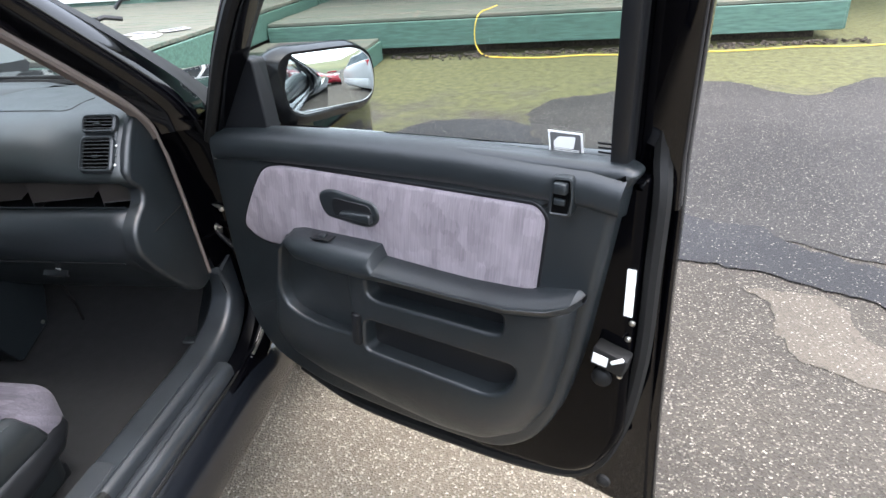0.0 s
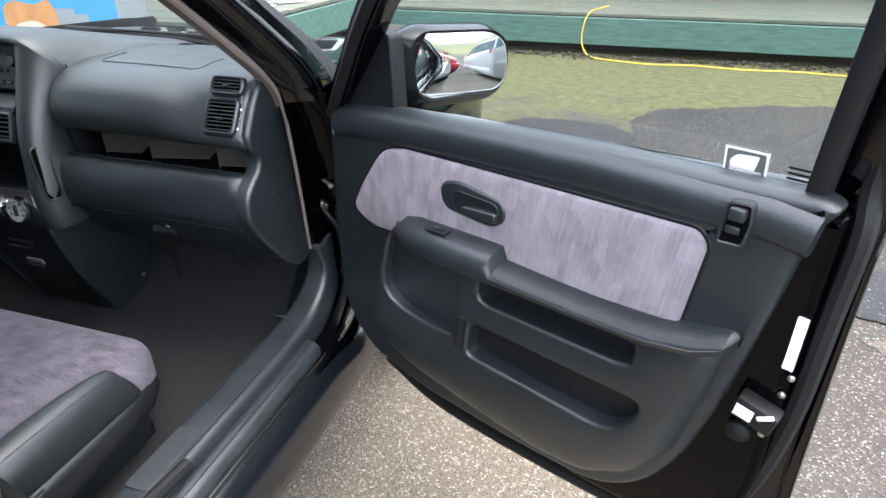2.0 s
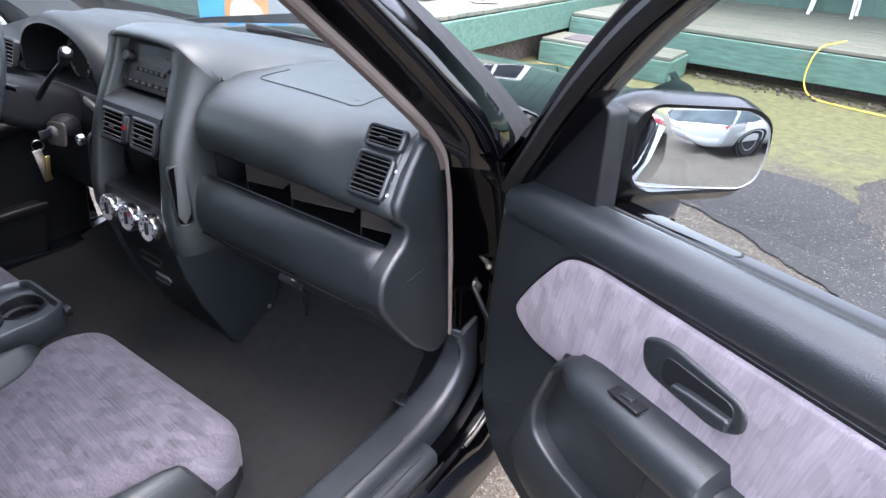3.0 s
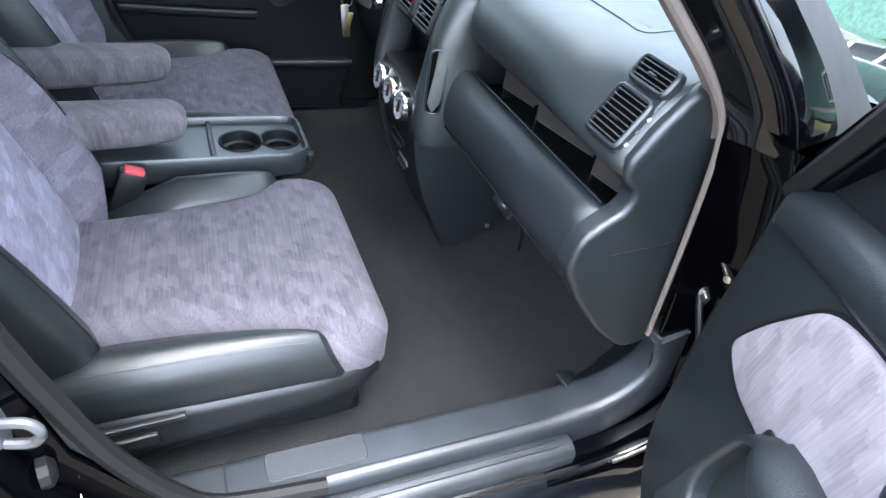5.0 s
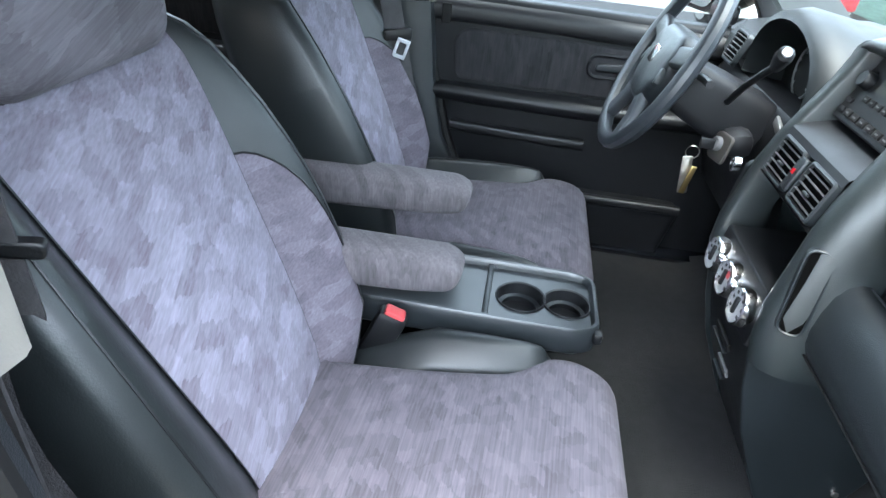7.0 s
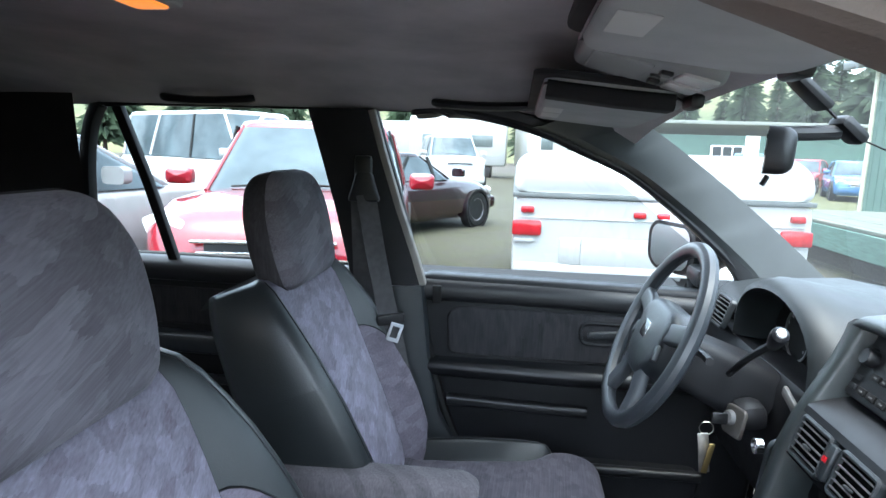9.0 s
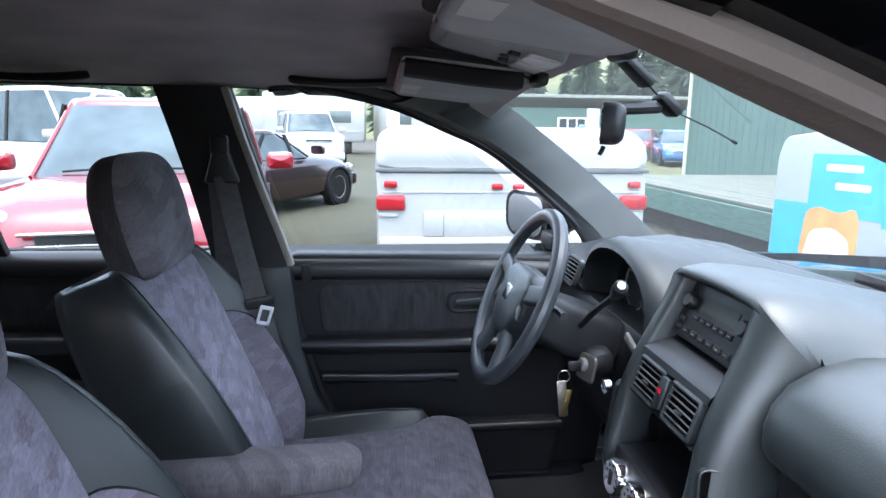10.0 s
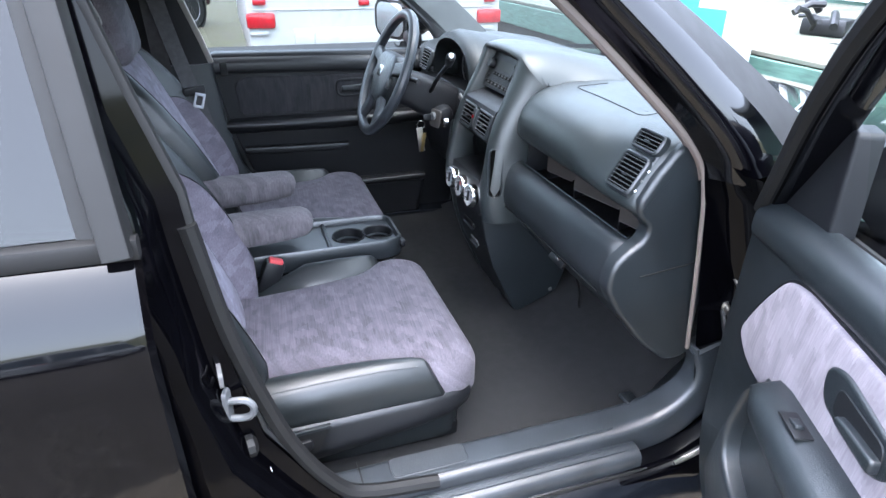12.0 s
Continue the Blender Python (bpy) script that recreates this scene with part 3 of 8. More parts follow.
# roof outside, cloth inside
ys = (1.10, 0.95, 0.6, 0.1, -0.5, -1.1, -1.7, -1.95)
part("roof", move(strip_panel([[(x, y + (0.07 * (1 - (x / 0.575) ** 2) if y > 0.9 else 0), 1.60 - 0.10 * (x / 0.575) ** 2 - (0.10 if y > 1.05 else 0) + (0.03 if -0.6 < y < 0.9 else 0) - (0.05 if y < -1.8 else 0)) for x in (-0.575, -0.53, -0.4, -0.2, 0, 0.2, 0.4, 0.53, 0.575)] for y in ys]), WIDE), PAINT, car)
rows = []
for y in (1.10, 1.02, 0.9, 0.7, 0.4, 0.0, -0.6, -1.2, -1.85):
    rows.append([(x, y + (0.07 * (1 - (x / 0.615) ** 2) if y > 1.0 else 0), 1.535 - 0.085 * abs(x / 0.61) ** 3 - (0.07 * (y - 0.9) / 0.2 if y > 0.9 else 0)) for x in (-0.615, -0.59, -0.5, -0.35, -0.15, 0, 0.15, 0.35, 0.5, 0.585)])
part("headliner", move(strip_panel(rows), WIDE), LINER, car, "dark grey cloth headliner")
for side in (1, -1):
    rail = [(0.597, 0.95, 1.40), (0.60, 0.8, 1.437), (0.602, 0.5, 1.45), (0.60, 0.0, 1.455), (0.60, -0.6, 1.445), (0.60, -1.2, 1.42), (0.60, -1.85, 1.38)]
    rows = [[Vector(p), Vector(p) + Vector((0.045, 0, 0.01)), Vector(p) + Vector((0.06, 0, 0.045)), Vector(p) + Vector((-0.025, 0, 0.065))] for p in rail]
    part("roof_rail", move(strip_panel(rows), MIRROR[side]), PAINT, car)
# bonnet, wings, nose
rows = []
for y, w, z in ((1.78, 0.70, 1.055), (1.95, 0.71, 1.045), (2.2, 0.72, 1.025), (2.45, 0.71, 0.985), (2.6, 0.68, 0.92), (2.66, 0.64, 0.85)):
    rows.append([(w * k, y - 0.05 * k * k, z - 0.035 * k ** 4 + 0.012 * (abs(k) > 0.45)) for k in (-1, -0.8, -0.5, -0.4, 0, 0.4, 0.5, 0.8, 1)])
part("bonnet", move(strip_panel(rows, thick=0.012), WIDE), PAINT, car, "glossy black bonnet")
part("cowl", strip_panel([[(0.72 * k, 1.62 + 0.16 * (1 - k * k), 1.035) for k in (-1, -0.5, 0, 0.5, 1)], [(0.71 * k, 1.80 - 0.05 * k * k, 1.04) for k in (-1, -0.5, 0, 0.5, 1)]], thick=0.01), PLASTIC_DARK, car)
for side in (1, -1):
    m = MIRROR[side]
    rows = []
    for y in (1.545, 1.62, 1.75, 1.83, 1.87, 1.93, 2.0, 2.1, 2.2, 2.3, 2.4, 2.47, 2.53, 2.57, 2.62):
        w = 0.775 + 0.05 * math.sin(max(0, min(1, (y - 1.5) / 1.1)) * math.pi)
        w -= 0.10 * (max(0, y - 2.42) / 0.2) ** 2
        arch = math.sqrt(max(0, 0.36 ** 2 - (y - 2.2) ** 2)) if abs(y - 2.2) < 0.36 else 0
        z0 = max(0.24, 0.33 + arch if arch else 0.24)
        zt = 1.03 - 0.05 * max(0, y - 2.0)
        inx = 0.70 if y < 2.5 else 0.66
        rows.append([(inx, y, zt + 0.005), (w - 0.03, y, zt - 0.01), (w, y, zt - 0.06), (w + 0.015, y, zt - 0.2 if zt - 0.2 > z0 else z0 + 0.02), (w - (0.06 if y < 1.85 else -0.01), y, max(z0, 0.36)), (w - (0.11 if y < 1.85 else 0.03), y, z0)])
    part("front_wing", move(strip_panel(rows), m), PAINT, car)
    part("wheel_liner", move(strip_panel([[(x, 2.2 + 0.365 * math.cos(a), 0.33 + 0.365 * math.sin(a)) for a in [k * math.pi / 10 for k in range(11)]] for x in (0.50, 0.80)]), m), RUBBER, car)
part("nose", strip_panel([[(0.8 * k, y - 0.26 * k ** 4, z) for k in (-0.93, -0.85, -0.7, -0.3, 0, 0.3, 0.7, 0.85, 0.93)] for y, z in ((2.66, 0.88), (2.70, 0.78), (2.78, 0.66), (2.80, 0.5), (2.76, 0.3), (2.65, 0.2))]), PAINT, car)


def car_wheel(parent, x, y, side, r=0.33, w=0.20):
    """A tyre with a five-spoke rim."""
    m = Matrix.Translation((x, y, r)) @ Euler((0, radians(90) * side, 0)).to_matrix().to_4x4()
    prof = [(r * 0.62, -w / 2 + 0.01), (r * 0.75, -w / 2), (r * 0.93, -w / 2 + 0.008), (r, -w / 2 + 0.03), (r, w / 2 - 0.03), (r * 0.93, w / 2 - 0.008), (r * 0.75, w / 2), (r * 0.62, w / 2 - 0.01)]
    wheel = part("wheel", lathe(prof, 28, m), RUBBER, parent, "black tyre on alloy rim")
    bm = lathe([(r * 0.6, w * 0.1), (r * 0.64, w / 2 - 0.012), (r * 0.57, w / 2 - 0.02), (r * 0.55, w * 0.1)], 28, m)
    for k in range(5):
        a = 2 * math.pi * k / 5
        st = len(bm.verts)
        box((r * 0.3, 0, w / 2 - 0.035), (r * 0.58, r * 0.17, 0.025), 0.008, bm=bm)
        move(bm, m @ Matrix.Rotation(a, 4, "Z"), st)
    lathe([(0.001, w / 2 - 0.06), (r * 0.14, w / 2 - 0.06), (r * 0.14, w / 2 - 0.02), (0.001, w / 2 - 0.015)], 14, m, bm)
    part("rim", bm, SILVER, wheel)
    part("brake_disc", lathe([(0.001, 0.0), (r * 0.5, 0.0), (r * 0.5, 0.012), (0.001, 0.012)], 20, m), STEEL, wheel)


for side in (1, -1):
    car_wheel(car, 0.70 * side, 2.2, side)
    car_wheel(car, 0.70 * side, -0.45 - 0.0, side)
# rear body behind the rear doors
for side in (1, -1):
    m = MIRROR[side]
    part("rear_quarter", move(strip_panel([[(0.80, y, 0.25), (0.82, y, 0.6), (0.81, y, 0.95), (0.785, y, 1.08), (0.70, y, 1.32), (0.63, y, 1.44)] for y in (-0.62, -1.0, -1.4, -1.75)]), m), PAINT, car)
    part("cargo_trim", move(strip_panel([[(0.68, y, 0.40), (0.68, y, 0.95), (0.69, y, 1.08), (0.64, y, 1.3), (0.59, y, 1.43)] for y in (-0.30, -0.8, -1.75)]), m), PLASTIC, car)
part("tailgate", strip_panel([[(0.78 * k, -1.78 - 0.08 * (1 - k * k), z) for k in (-1, -0.6, 0, 0.6, 1)] for z in (0.3, 0.7, 1.05)], thick=0.03), PAINT, car)
tg = part("tailgate_window", strip_panel([[((0.74 - 0.14 * f) * k, -1.78 - 0.08 * (1 - k * k) + 0.06 * f, 1.05 + 0.4 * f) for k in (-1, -0.6, 0, 0.6, 1)] for f in (0, 0.5, 1)]), TINT, car)
tg.visible_shadow = False


# ---- doors ----
DF = basis((0, 0, 0), (1, 0, 0), (0, 0, 1))  # outline in (along, up), height towards the cabin


def at(h):
    return Matrix.Translation((0, -h, 0)) @ DF


out = rounded([(-0.045, 0.345), (0.40, 0.350), (0.66, 0.378), (0.905, 0.362), (0.893, 0.60), (0.886, 0.85), (0.885, 1.075), (-0.05, 1.02)], [0.03, 0.0, 0.0, 0.02, 0.0, 0.0, 0.01, 0.02])
door = part("front_door", slab(out, -0.105, -0.075, 0.012, frame_m=DF), PAINT, car, "open black front door with charcoal trim")
door.matrix_world = pose(0.800, 1.449, 0, 0, 0, -26.2)
inner = rounded([(-0.03, 0.43), (0.06, 0.415), (0.60, 0.437), (0.80, 0.47), (0.862, 0.60), (0.868, 1.075), (-0.03, 1.02)], [0.05, 0.08, 0.02, 0.08, 0.05, 0.01, 0.02])
part("door_inner_frame", slab(inner, -0.076, -0.002, 0.018, frame_m=DF), JAMB, door)
trim = rounded([(-0.055, 1.025), (-0.066, 0.79), (-0.058, 0.57), (0.003, 0.486), (0.17, 0.448), (0.455, 0.464), (0.64, 0.492), (0.712, 0.550), (0.758, 0.635), (0.792, 0.760), (0.822, 0.942), (0.84, 1.055), (0.862, 1.088), (0.845, 1.098), (0.57, 1.088), (0.14, 1.052), (0.07, 1.036)], [0.02, 0.05, 0.08, 0.08, 0.1, 0.1, 0.06, 0.06, 0.06, 0.05, 0.03, 0.02, 0.01, 0.02, 0.05, 0.03, 0.03])
part("trim_panel", slab(trim, -0.004, 0.032, 0.014, seg=5, frame_m=DF), PLASTIC, door, "charcoal moulded door trim")
# shoulder roll under the glass
bm = bmesh.new()
path = [(-0.03, 0, 1.012), (0.10, 0, 1.028), (0.30, 0, 1.045), (0.57, 0, 1.062), (0.80, 0, 1.066), (0.845, 0, 1.06)]
sweep([(p[0], -0.020, p[2]) for p in path], rounded([(-0.03, -0.045), (0.024, -0.03), (0.022, 0.012), (-0.004, 0.030), (-0.03, 0.030)], 0.016, 4), (0, 0, 1), bm)
part("shoulder_roll", bm, PLASTIC, door)
fab = rounded([(0.012, 0.835), (0.05, 0.90), (0.114, 0.982), (0.169, 0.998), (0.524, 1.014), (0.72, 1.022), (0.736, 1.005), (0.718, 0.855), (0.42, 0.835), (0.157, 0.815), (0.068, 0.808)], [0.025, 0.05, 0.03, 0.06, 0.1, 0.022, 0.02, 0.02, 0.05, 0.05, 0.03])
part("fabric_insert", slab(fab, 0.028, 0.0385, 0.007, dome=0.004, frame_m=DF), FABRIC_DOOR, door, "lavender grey woven fabric insert")
part("insert_groove", slab(inset(fab, -0.005), 0.0305, 0.0330, 0.001, seg=1, frame_m=DF), PLASTIC_DARK, door)
# door handle in its recess
bez = rounded([(0.272, 0.962), (0.285, 0.918), (0.395, 0.914), (0.426, 0.936), (0.418, 0.968), (0.31, 0.978)], 0.02)
handle = part("door_handle", slab(bez, 0.034, 0.045, 0.006, frame_m=DF), PLASTIC, door, "charcoal inner handle in oval recess")
# dark sheet on the bezel, painting the shade of a recess
part("recess", slab(rounded(rect(0.312, 0.926, 0.408, 0.962), 0.014), 0.044, 0.0462, 0.001, seg=1, frame_m=DF), PLASTIC_DARK, handle)
part("lever", slab(rounded([(0.335, 0.930), (0.410, 0.930), (0.410, 0.948), (0.36, 0.944), (0.335, 0.940)], 0.006), 0.046, 0.056, 0.004, frame_m=DF), PLASTIC, handle)
# armrest carried along the door
rings = []
for x, zb, zt, d in ((0.178, 0.840, 0.858, 0.05), (0.188, 0.828, 0.870, 0.078), (0.222, 0.822, 0.879, 0.090), (0.32, 0.825, 0.886, 0.095), (0.405, 0.830, 0.891, 0.095), (0.421, 0.832, 0.891, 0.094), (0.429, 0.833, 0.868, 0.094), (0.50, 0.838, 0.868, 0.094), (0.60, 0.844, 0.871, 0.094), (0.70, 0.852, 0.880, 0.093), (0.76, 0.864, 0.894, 0.089), (0.79, 0.874, 0.901, 0.076), (0.803, 0.884, 0.897, 0.055)):
    rings.append([(x, -a, b) for a, b in rounded([(0.028, zb), (d - 0.012, zb), (d, zb + 0.02), (d - 0.008, zt - 0.012), (d - 0.035, zt), (0.028, zt)], [0, 0.015, 0.018, 0.012, 0.02, 0], 3)])
arm = part("armrest", loft(rings), PLASTIC, door, "charcoal padded armrest")
part("window_switch", box((0.292, -0.064, 0.8835), (0.05, 0.022, 0.004), 0.002, (0, -4, 0)), PLASTIC_DARK, arm)
part("switch_rocker", box((0.292, -0.064, 0.8865), (0.020, 0.011, 0.006), 0.002, (0, -12, 0)), PLASTIC, arm)
# lower bin, pull bar and speaker panel
foot = rounded([(0.100, 0.70), (0.060, 0.575), (0.10, 0.522), (0.20, 0.500), (0.367, 0.493), (0.52, 0.492), (0.615, 0.512), (0.70, 0.575), (0.752, 0.665), (0.780, 0.80), (0.792, 0.885), (0.70, 0.872), (0.42, 0.868), (0.18, 0.865), (0.145, 0.83)], 0.02)
face = rounded([(0.118, 0.70), (0.110, 0.642), (0.14, 0.628), (0.22, 0.618), (0.367, 0.610), (0.52, 0.610), (0.61, 0.614), (0.665, 0.635), (0.722, 0.69), (0.755, 0.80), (0.765, 0.865), (0.70, 0.860), (0.42, 0.858), (0.19, 0.855), (0.155, 0.825)], 0.02)
holes = [rounded([(0.165, 0.838), (0.345, 0.842), (0.335, 0.676), (0.25, 0.667), (0.19, 0.670), (0.142, 0.686), (0.134, 0.735)], 0.022),
         rounded([(0.390, 0.822), (0.680, 0.838), (0.677, 0.802), (0.655, 0.795), (0.41, 0.779), (0.388, 0.786)], 0.009),
         rounded([(0.372, 0.726), (0.702, 0.744), (0.698, 0.715), (0.675, 0.676), (0.64, 0.659), (0.362, 0.649)], 0.018)]
part("map_pocket", pierced(foot, face, holes, 0.026, 0.068, 0.008, DF), PLASTIC, door, "charcoal moulded map pocket with pull slot")
part("pocket_catch", box((0.352, -0.068, 0.700), (0.020, 0.020, 0.075), 0.005, (0, 6, 0)), PLASTIC_DARK, door)
part("speaker_panel", slab(rounded([(0.12, 0.65), (0.345, 0.65), (0.355, 0.85), (0.15, 0.85)], 0.015), 0.028, 0.042, 0.004, frame_m=DF), PLASTIC, door)
# darker sheets at the pocket floors put the openings' shade into colour
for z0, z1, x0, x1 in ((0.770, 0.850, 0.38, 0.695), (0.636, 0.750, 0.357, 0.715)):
    part("pocket_shade", slab(rounded(rect(x0, z0, x1, z1), 0.015), 0.030, 0.0335, 0.001, seg=1, frame_m=DF), PLASTIC_DARK, door)
# lock slider
LB = rounded([(0.748, 1.022), (0.776, 1.024), (0.780, 1.052), (0.778, 1.076), (0.754, 1.074)], 0.004)
lock = part("lock_slider", loft([[at(h) @ Vector((q.x, q.y, 0)) for q in inset(LB, d)] for d, h in ((-0.004, 0.030), (-0.003, 0.0485), (0.0, 0.0495), (0.002, 0.047))], caps=False), PLASTIC, door, "charcoal lock slider in its slot")
# black sheet paints the shade inside the slot
part("slot_shade", slab(inset(LB, 0.001), 0.0468, 0.0476, 0, seg=1, frame_m=DF), SHADE_BLACK, lock)
part("lock_tab", box((0.766, -0.052, 1.064), (0.019, 0.012, 0.016), 0.003), PLASTIC, lock)
part("lock_step", box((0.763, -0.049, 1.042), (0.017, 0.005, 0.010), 0.002), PLASTIC, lock)
part("trim_screw", lathe([(0.001, 0), (0.008, 0), (0.007, 0.003), (0.001, 0.004)], 12, at(0.030) @ Matrix.Translation((-0.038, 0.985, 0))), PLASTIC_GREY, door)
# mirror triangle
part("mirror_sail", slab(rounded([(-0.05, 1.028), (0.085, 1.190), (0.122, 1.186), (0.130, 1.048)], 0.008), -0.02, 0.012, 0.005, frame_m=DF), BLACK, door, "black mirror sail panel")
# window frame: leans inwards towards the top
def lean(s, z, d=-0.03):
    return Vector((s, -(d + 0.20 * (z - 1.05)), z))


frame_line = spline([lean(-0.05, 1.03, 0.0), lean(0.02, 1.115, 0.0), lean(0.085, 1.195, 0.0), lean(0.15, 1.265, 0.0), lean(0.215, 1.325, 0.0), lean(0.30, 1.385, 0.0), lean(0.42, 1.43, 0.0), lean(0.58, 1.455, 0.0), lean(0.74, 1.465, 0.0), lean(0.91, 1.465, 0.0)], 5)
prof = rounded(rect(-0.024, -0.026, 0.024, 0.026), 0.008, 2)
part("window_frame", sweep(frame_line, prof, (0, 1, 0)), PAINT, door)
part("frame_seal", tube([p + Vector((0.0, -0.03, -0.012)) for p in frame_line], 0.012, 8, (0, 1, 0)), RUBBER, door)
post = [lean(0.860, 1.02, -0.055), lean(0.864, 1.10, -0.045), lean(0.879, 1.277, -0.035), lean(0.896, 1.455, -0.025)]
part("window_post", sweep(post, rounded(rect(-0.036, -0.012, 0.036, 0.012), 0.005, 2), (0, 1, 0)), PAINT, door, "glossy black window post")
part("sash_cover", sweep([lean(0.828, 1.085, -0.012), lean(0.834, 1.155, -0.008), lean(0.846, 1.277, -0.004), lean(0.864, 1.455, 0.0)], rounded(rect(-0.012, -0.018, 0.012, 0.012), 0.004, 2), (0, 1, 0)), PLASTIC_DARK, door, "matt black sash cover")
part("post_flange", sweep(spline([Vector((0.902, 0.088, 0.37)), Vector((0.893, 0.086, 0.60)), Vector((0.888, 0.084, 0.85)), Vector((0.888, 0.078, 1.0)), lean(0.893, 1.10, -0.06), lean(0.909, 1.277, -0.045), lean(0.927, 1.455, -0.03)], 5), rounded(rect(-0.008, -0.010, 0.008, 0.010), 0.003, 2), (0, 1, 0)), PAINT, door, "glossy black door edge")
gl = part("window_glass", strip_panel([[lean(0.05, 1.03), lean(0.11, 1.045), lean(0.3, 1.06), lean(0.57, 1.075), lean(0.832, 1.08)],
                                        [lean(0.05, 1.10), lean(0.11, 1.16), lean(0.3, 1.21), lean(0.57, 1.23), lean(0.845, 1.23)],
                                        [lean(0.05, 1.13), lean(0.14, 1.24), lean(0.3, 1.375), lean(0.57, 1.45), lean(0.862, 1.455)]]), GLASS, door, "clear door window")
gl.visible_shadow = False
part("glass_channel", sweep([lean(0.826, 1.07, -0.024), lean(0.838, 1.2, -0.024), lean(0.862, 1.455, -0.02)], rounded(rect(-0.010, -0.012, 0.010, 0.012), 0.004, 2), (0, 1, 0)), RUBBER, door)
part("outer_belt_moulding", sweep([(0.09, 0.088, 1.005), (0.3, 0.092, 1.022), (0.57, 0.092, 1.038), (0.88, 0.088, 1.045)], rounded(rect(-0.010, -0.010, 0.010, 0.010), 0.004, 2)), SILVER, door)
part("belt_seal", tube([lean(0.11, 1.047, -0.022), lean(0.3, 1.062, -0.022), lean(0.57, 1.078, -0.022), lean(0.84, 1.084, -0.022)], 0.006, 6), RUBBER, door)
GF = Matrix.Translation(lean(0, 1.10, -0.0285)) @ Matrix.Rotation(math.atan(0.20), 4, "X") @ DF
GF.translation = lean(0, 1.10, -0.0275)
sticker = part("window_sticker", slab(rect(0.714, -0.017, 0.766, 0.020), 0, 0.0006, 0, seg=1, frame_m=GF), WHITE, gl, "white square window sticker with dark picture")
bm = bmesh.new()
slab(rounded(rect(0.717, -0.0145, 0.763, 0.0175), 0.003), 0.0008, 0.0012, 0, seg=1, frame_m=GF, bm=bm)
part("sticker_print", bm, PLASTIC_GREY, gl)
bm = bmesh.new()
slab(rounded([(0.722, -0.006), (0.752, -0.006), (0.756, 0.014), (0.73, 0.012), (0.722, 0.004)], 0.003), 0.0014, 0.0018, 0, seg=1, frame_m=GF, bm=bm)
for k in range(3):
    slab(rect(0.722, -0.013 + 0.0025 * k, 0.760, -0.0118 + 0.0025 * k), 0.0014, 0.0018, 0, seg=1, frame_m=GF, bm=bm)
part("sticker_mark", bm, WHITE, gl)
bm = bmesh.new()
for k in range(3):
    slab(rect(0.788, -0.006 + 0.007 * k, 0.812, -0.003 + 0.007 * k), 0, 0.0006, 0, seg=1, frame_m=GF, bm=bm)
part("glass_print", bm, RUBBER, gl)
# seal round the inner frame, latch, bolts, label
seal = spline([lean(0.884, 1.455, -0.012), lean(0.868, 1.277, -0.018), lean(0.860, 1.13, -0.014), (0.868, -0.012, 1.06), (0.866, -0.010, 0.95), (0.862, -0.006, 0.78), (0.838, -0.002, 0.62), (0.79, -0.002, 0.50), (0.70, -0.004, 0.45), (0.5, -0.004, 0.412), (0.2, -0.004, 0.385), (0.02, -0.004, 0.42)], 5)
part("door_seal", tube([Vector(p) + Vector((0.012, 0.03, -0.012)) for p in seal], 0.013, 8, (0, 1, 0)), RUBBER, door, "black rubber door seal")
latch = part("latch", box((0.838, -0.010, 0.780), (0.055, 0.03, 0.034), 0.004, (0, 12, 0)), RUBBER, door, "black door latch")
part("latch_label", box((0.826, -0.0255, 0.781), (0.024, 0.002, 0.018), 0.0, (0, 8, 0)), WHITE, latch, "cream latch label")
part("latch_claw", box((0.853, -0.026, 0.788), (0.022, 0.004, 0.006), 0.001, (0, -35, 0)), WHITE, latch)
for x, z, r in ((0.822, 0.728, 0.017), (0.838, 0.50, 0.013), (0.858, 0.815, 0.005), (0.862, 0.845, 0.005), (0.856, 0.765, 0.005), (0.85, 0.74, 0.005)):
    part("door_bolt", lathe([(0.001, 0), (r, 0), (r * 0.95, r * 0.4), (r * 0.5, r * 0.7), (0.001, r * 0.75)], 12, at(-0.001) @ Matrix.Translation((x, z, 0))), RUBBER if r > 0.01 else STEEL, door)
part("door_label", slab(rounded(rect(0.848, 0.855, 0.861, 0.935), 0.002), -0.002, 0.0002, 0, seg=1, frame_m=DF), WHITE, door, "white door jamb label")
# exterior mirror on the sail
mh = rounded([(0.050, 1.075), (0.10, 1.020), (0.285, 1.022), (0.322, 1.045), (0.330, 1.10), (0.322, 1.150), (0.28, 1.178), (0.11, 1.188), (0.06, 1.165)], [0.03, 0.035, 0.05, 0.035, 0.05, 0.035, 0.04, 0.04, 0.03], 6)
mg = rounded([(0.104, 1.066), (0.130, 1.048), (0.285, 1.048), (0.306, 1.062), (0.314, 1.10), (0.308, 1.145), (0.275, 1.164), (0.12, 1.172), (0.096, 1.155)], [0.015, 0.02, 0.035, 0.02, 0.04, 0.02, 0.03, 0.02, 0.015], 6)
MIRROR_TURN, MIRROR_TILT = -9, -4.0
MF = basis((0.017, 0, 0), (0.278, 1, 0), (0, 0, 1))  # outline in (outwards, up), height towards the rear
rings = []
for h, k in ((-0.085, 0.25), (-0.08, 0.45), (-0.065, 0.7), (-0.04, 0.88), (-0.01, 0.97), (0.012, 1.0), (0.02, 0.985)):
    c = Vector((0.19, 1.105))
    rings.append([MF @ Vector((c.x + (p.x - c.x) * k, c.y + (p.y - c.y) * k, h)) for p in mh])
mirror = part("side_mirror", loft(rings), MIRROR_SHELL, door, "black exterior side mirror")
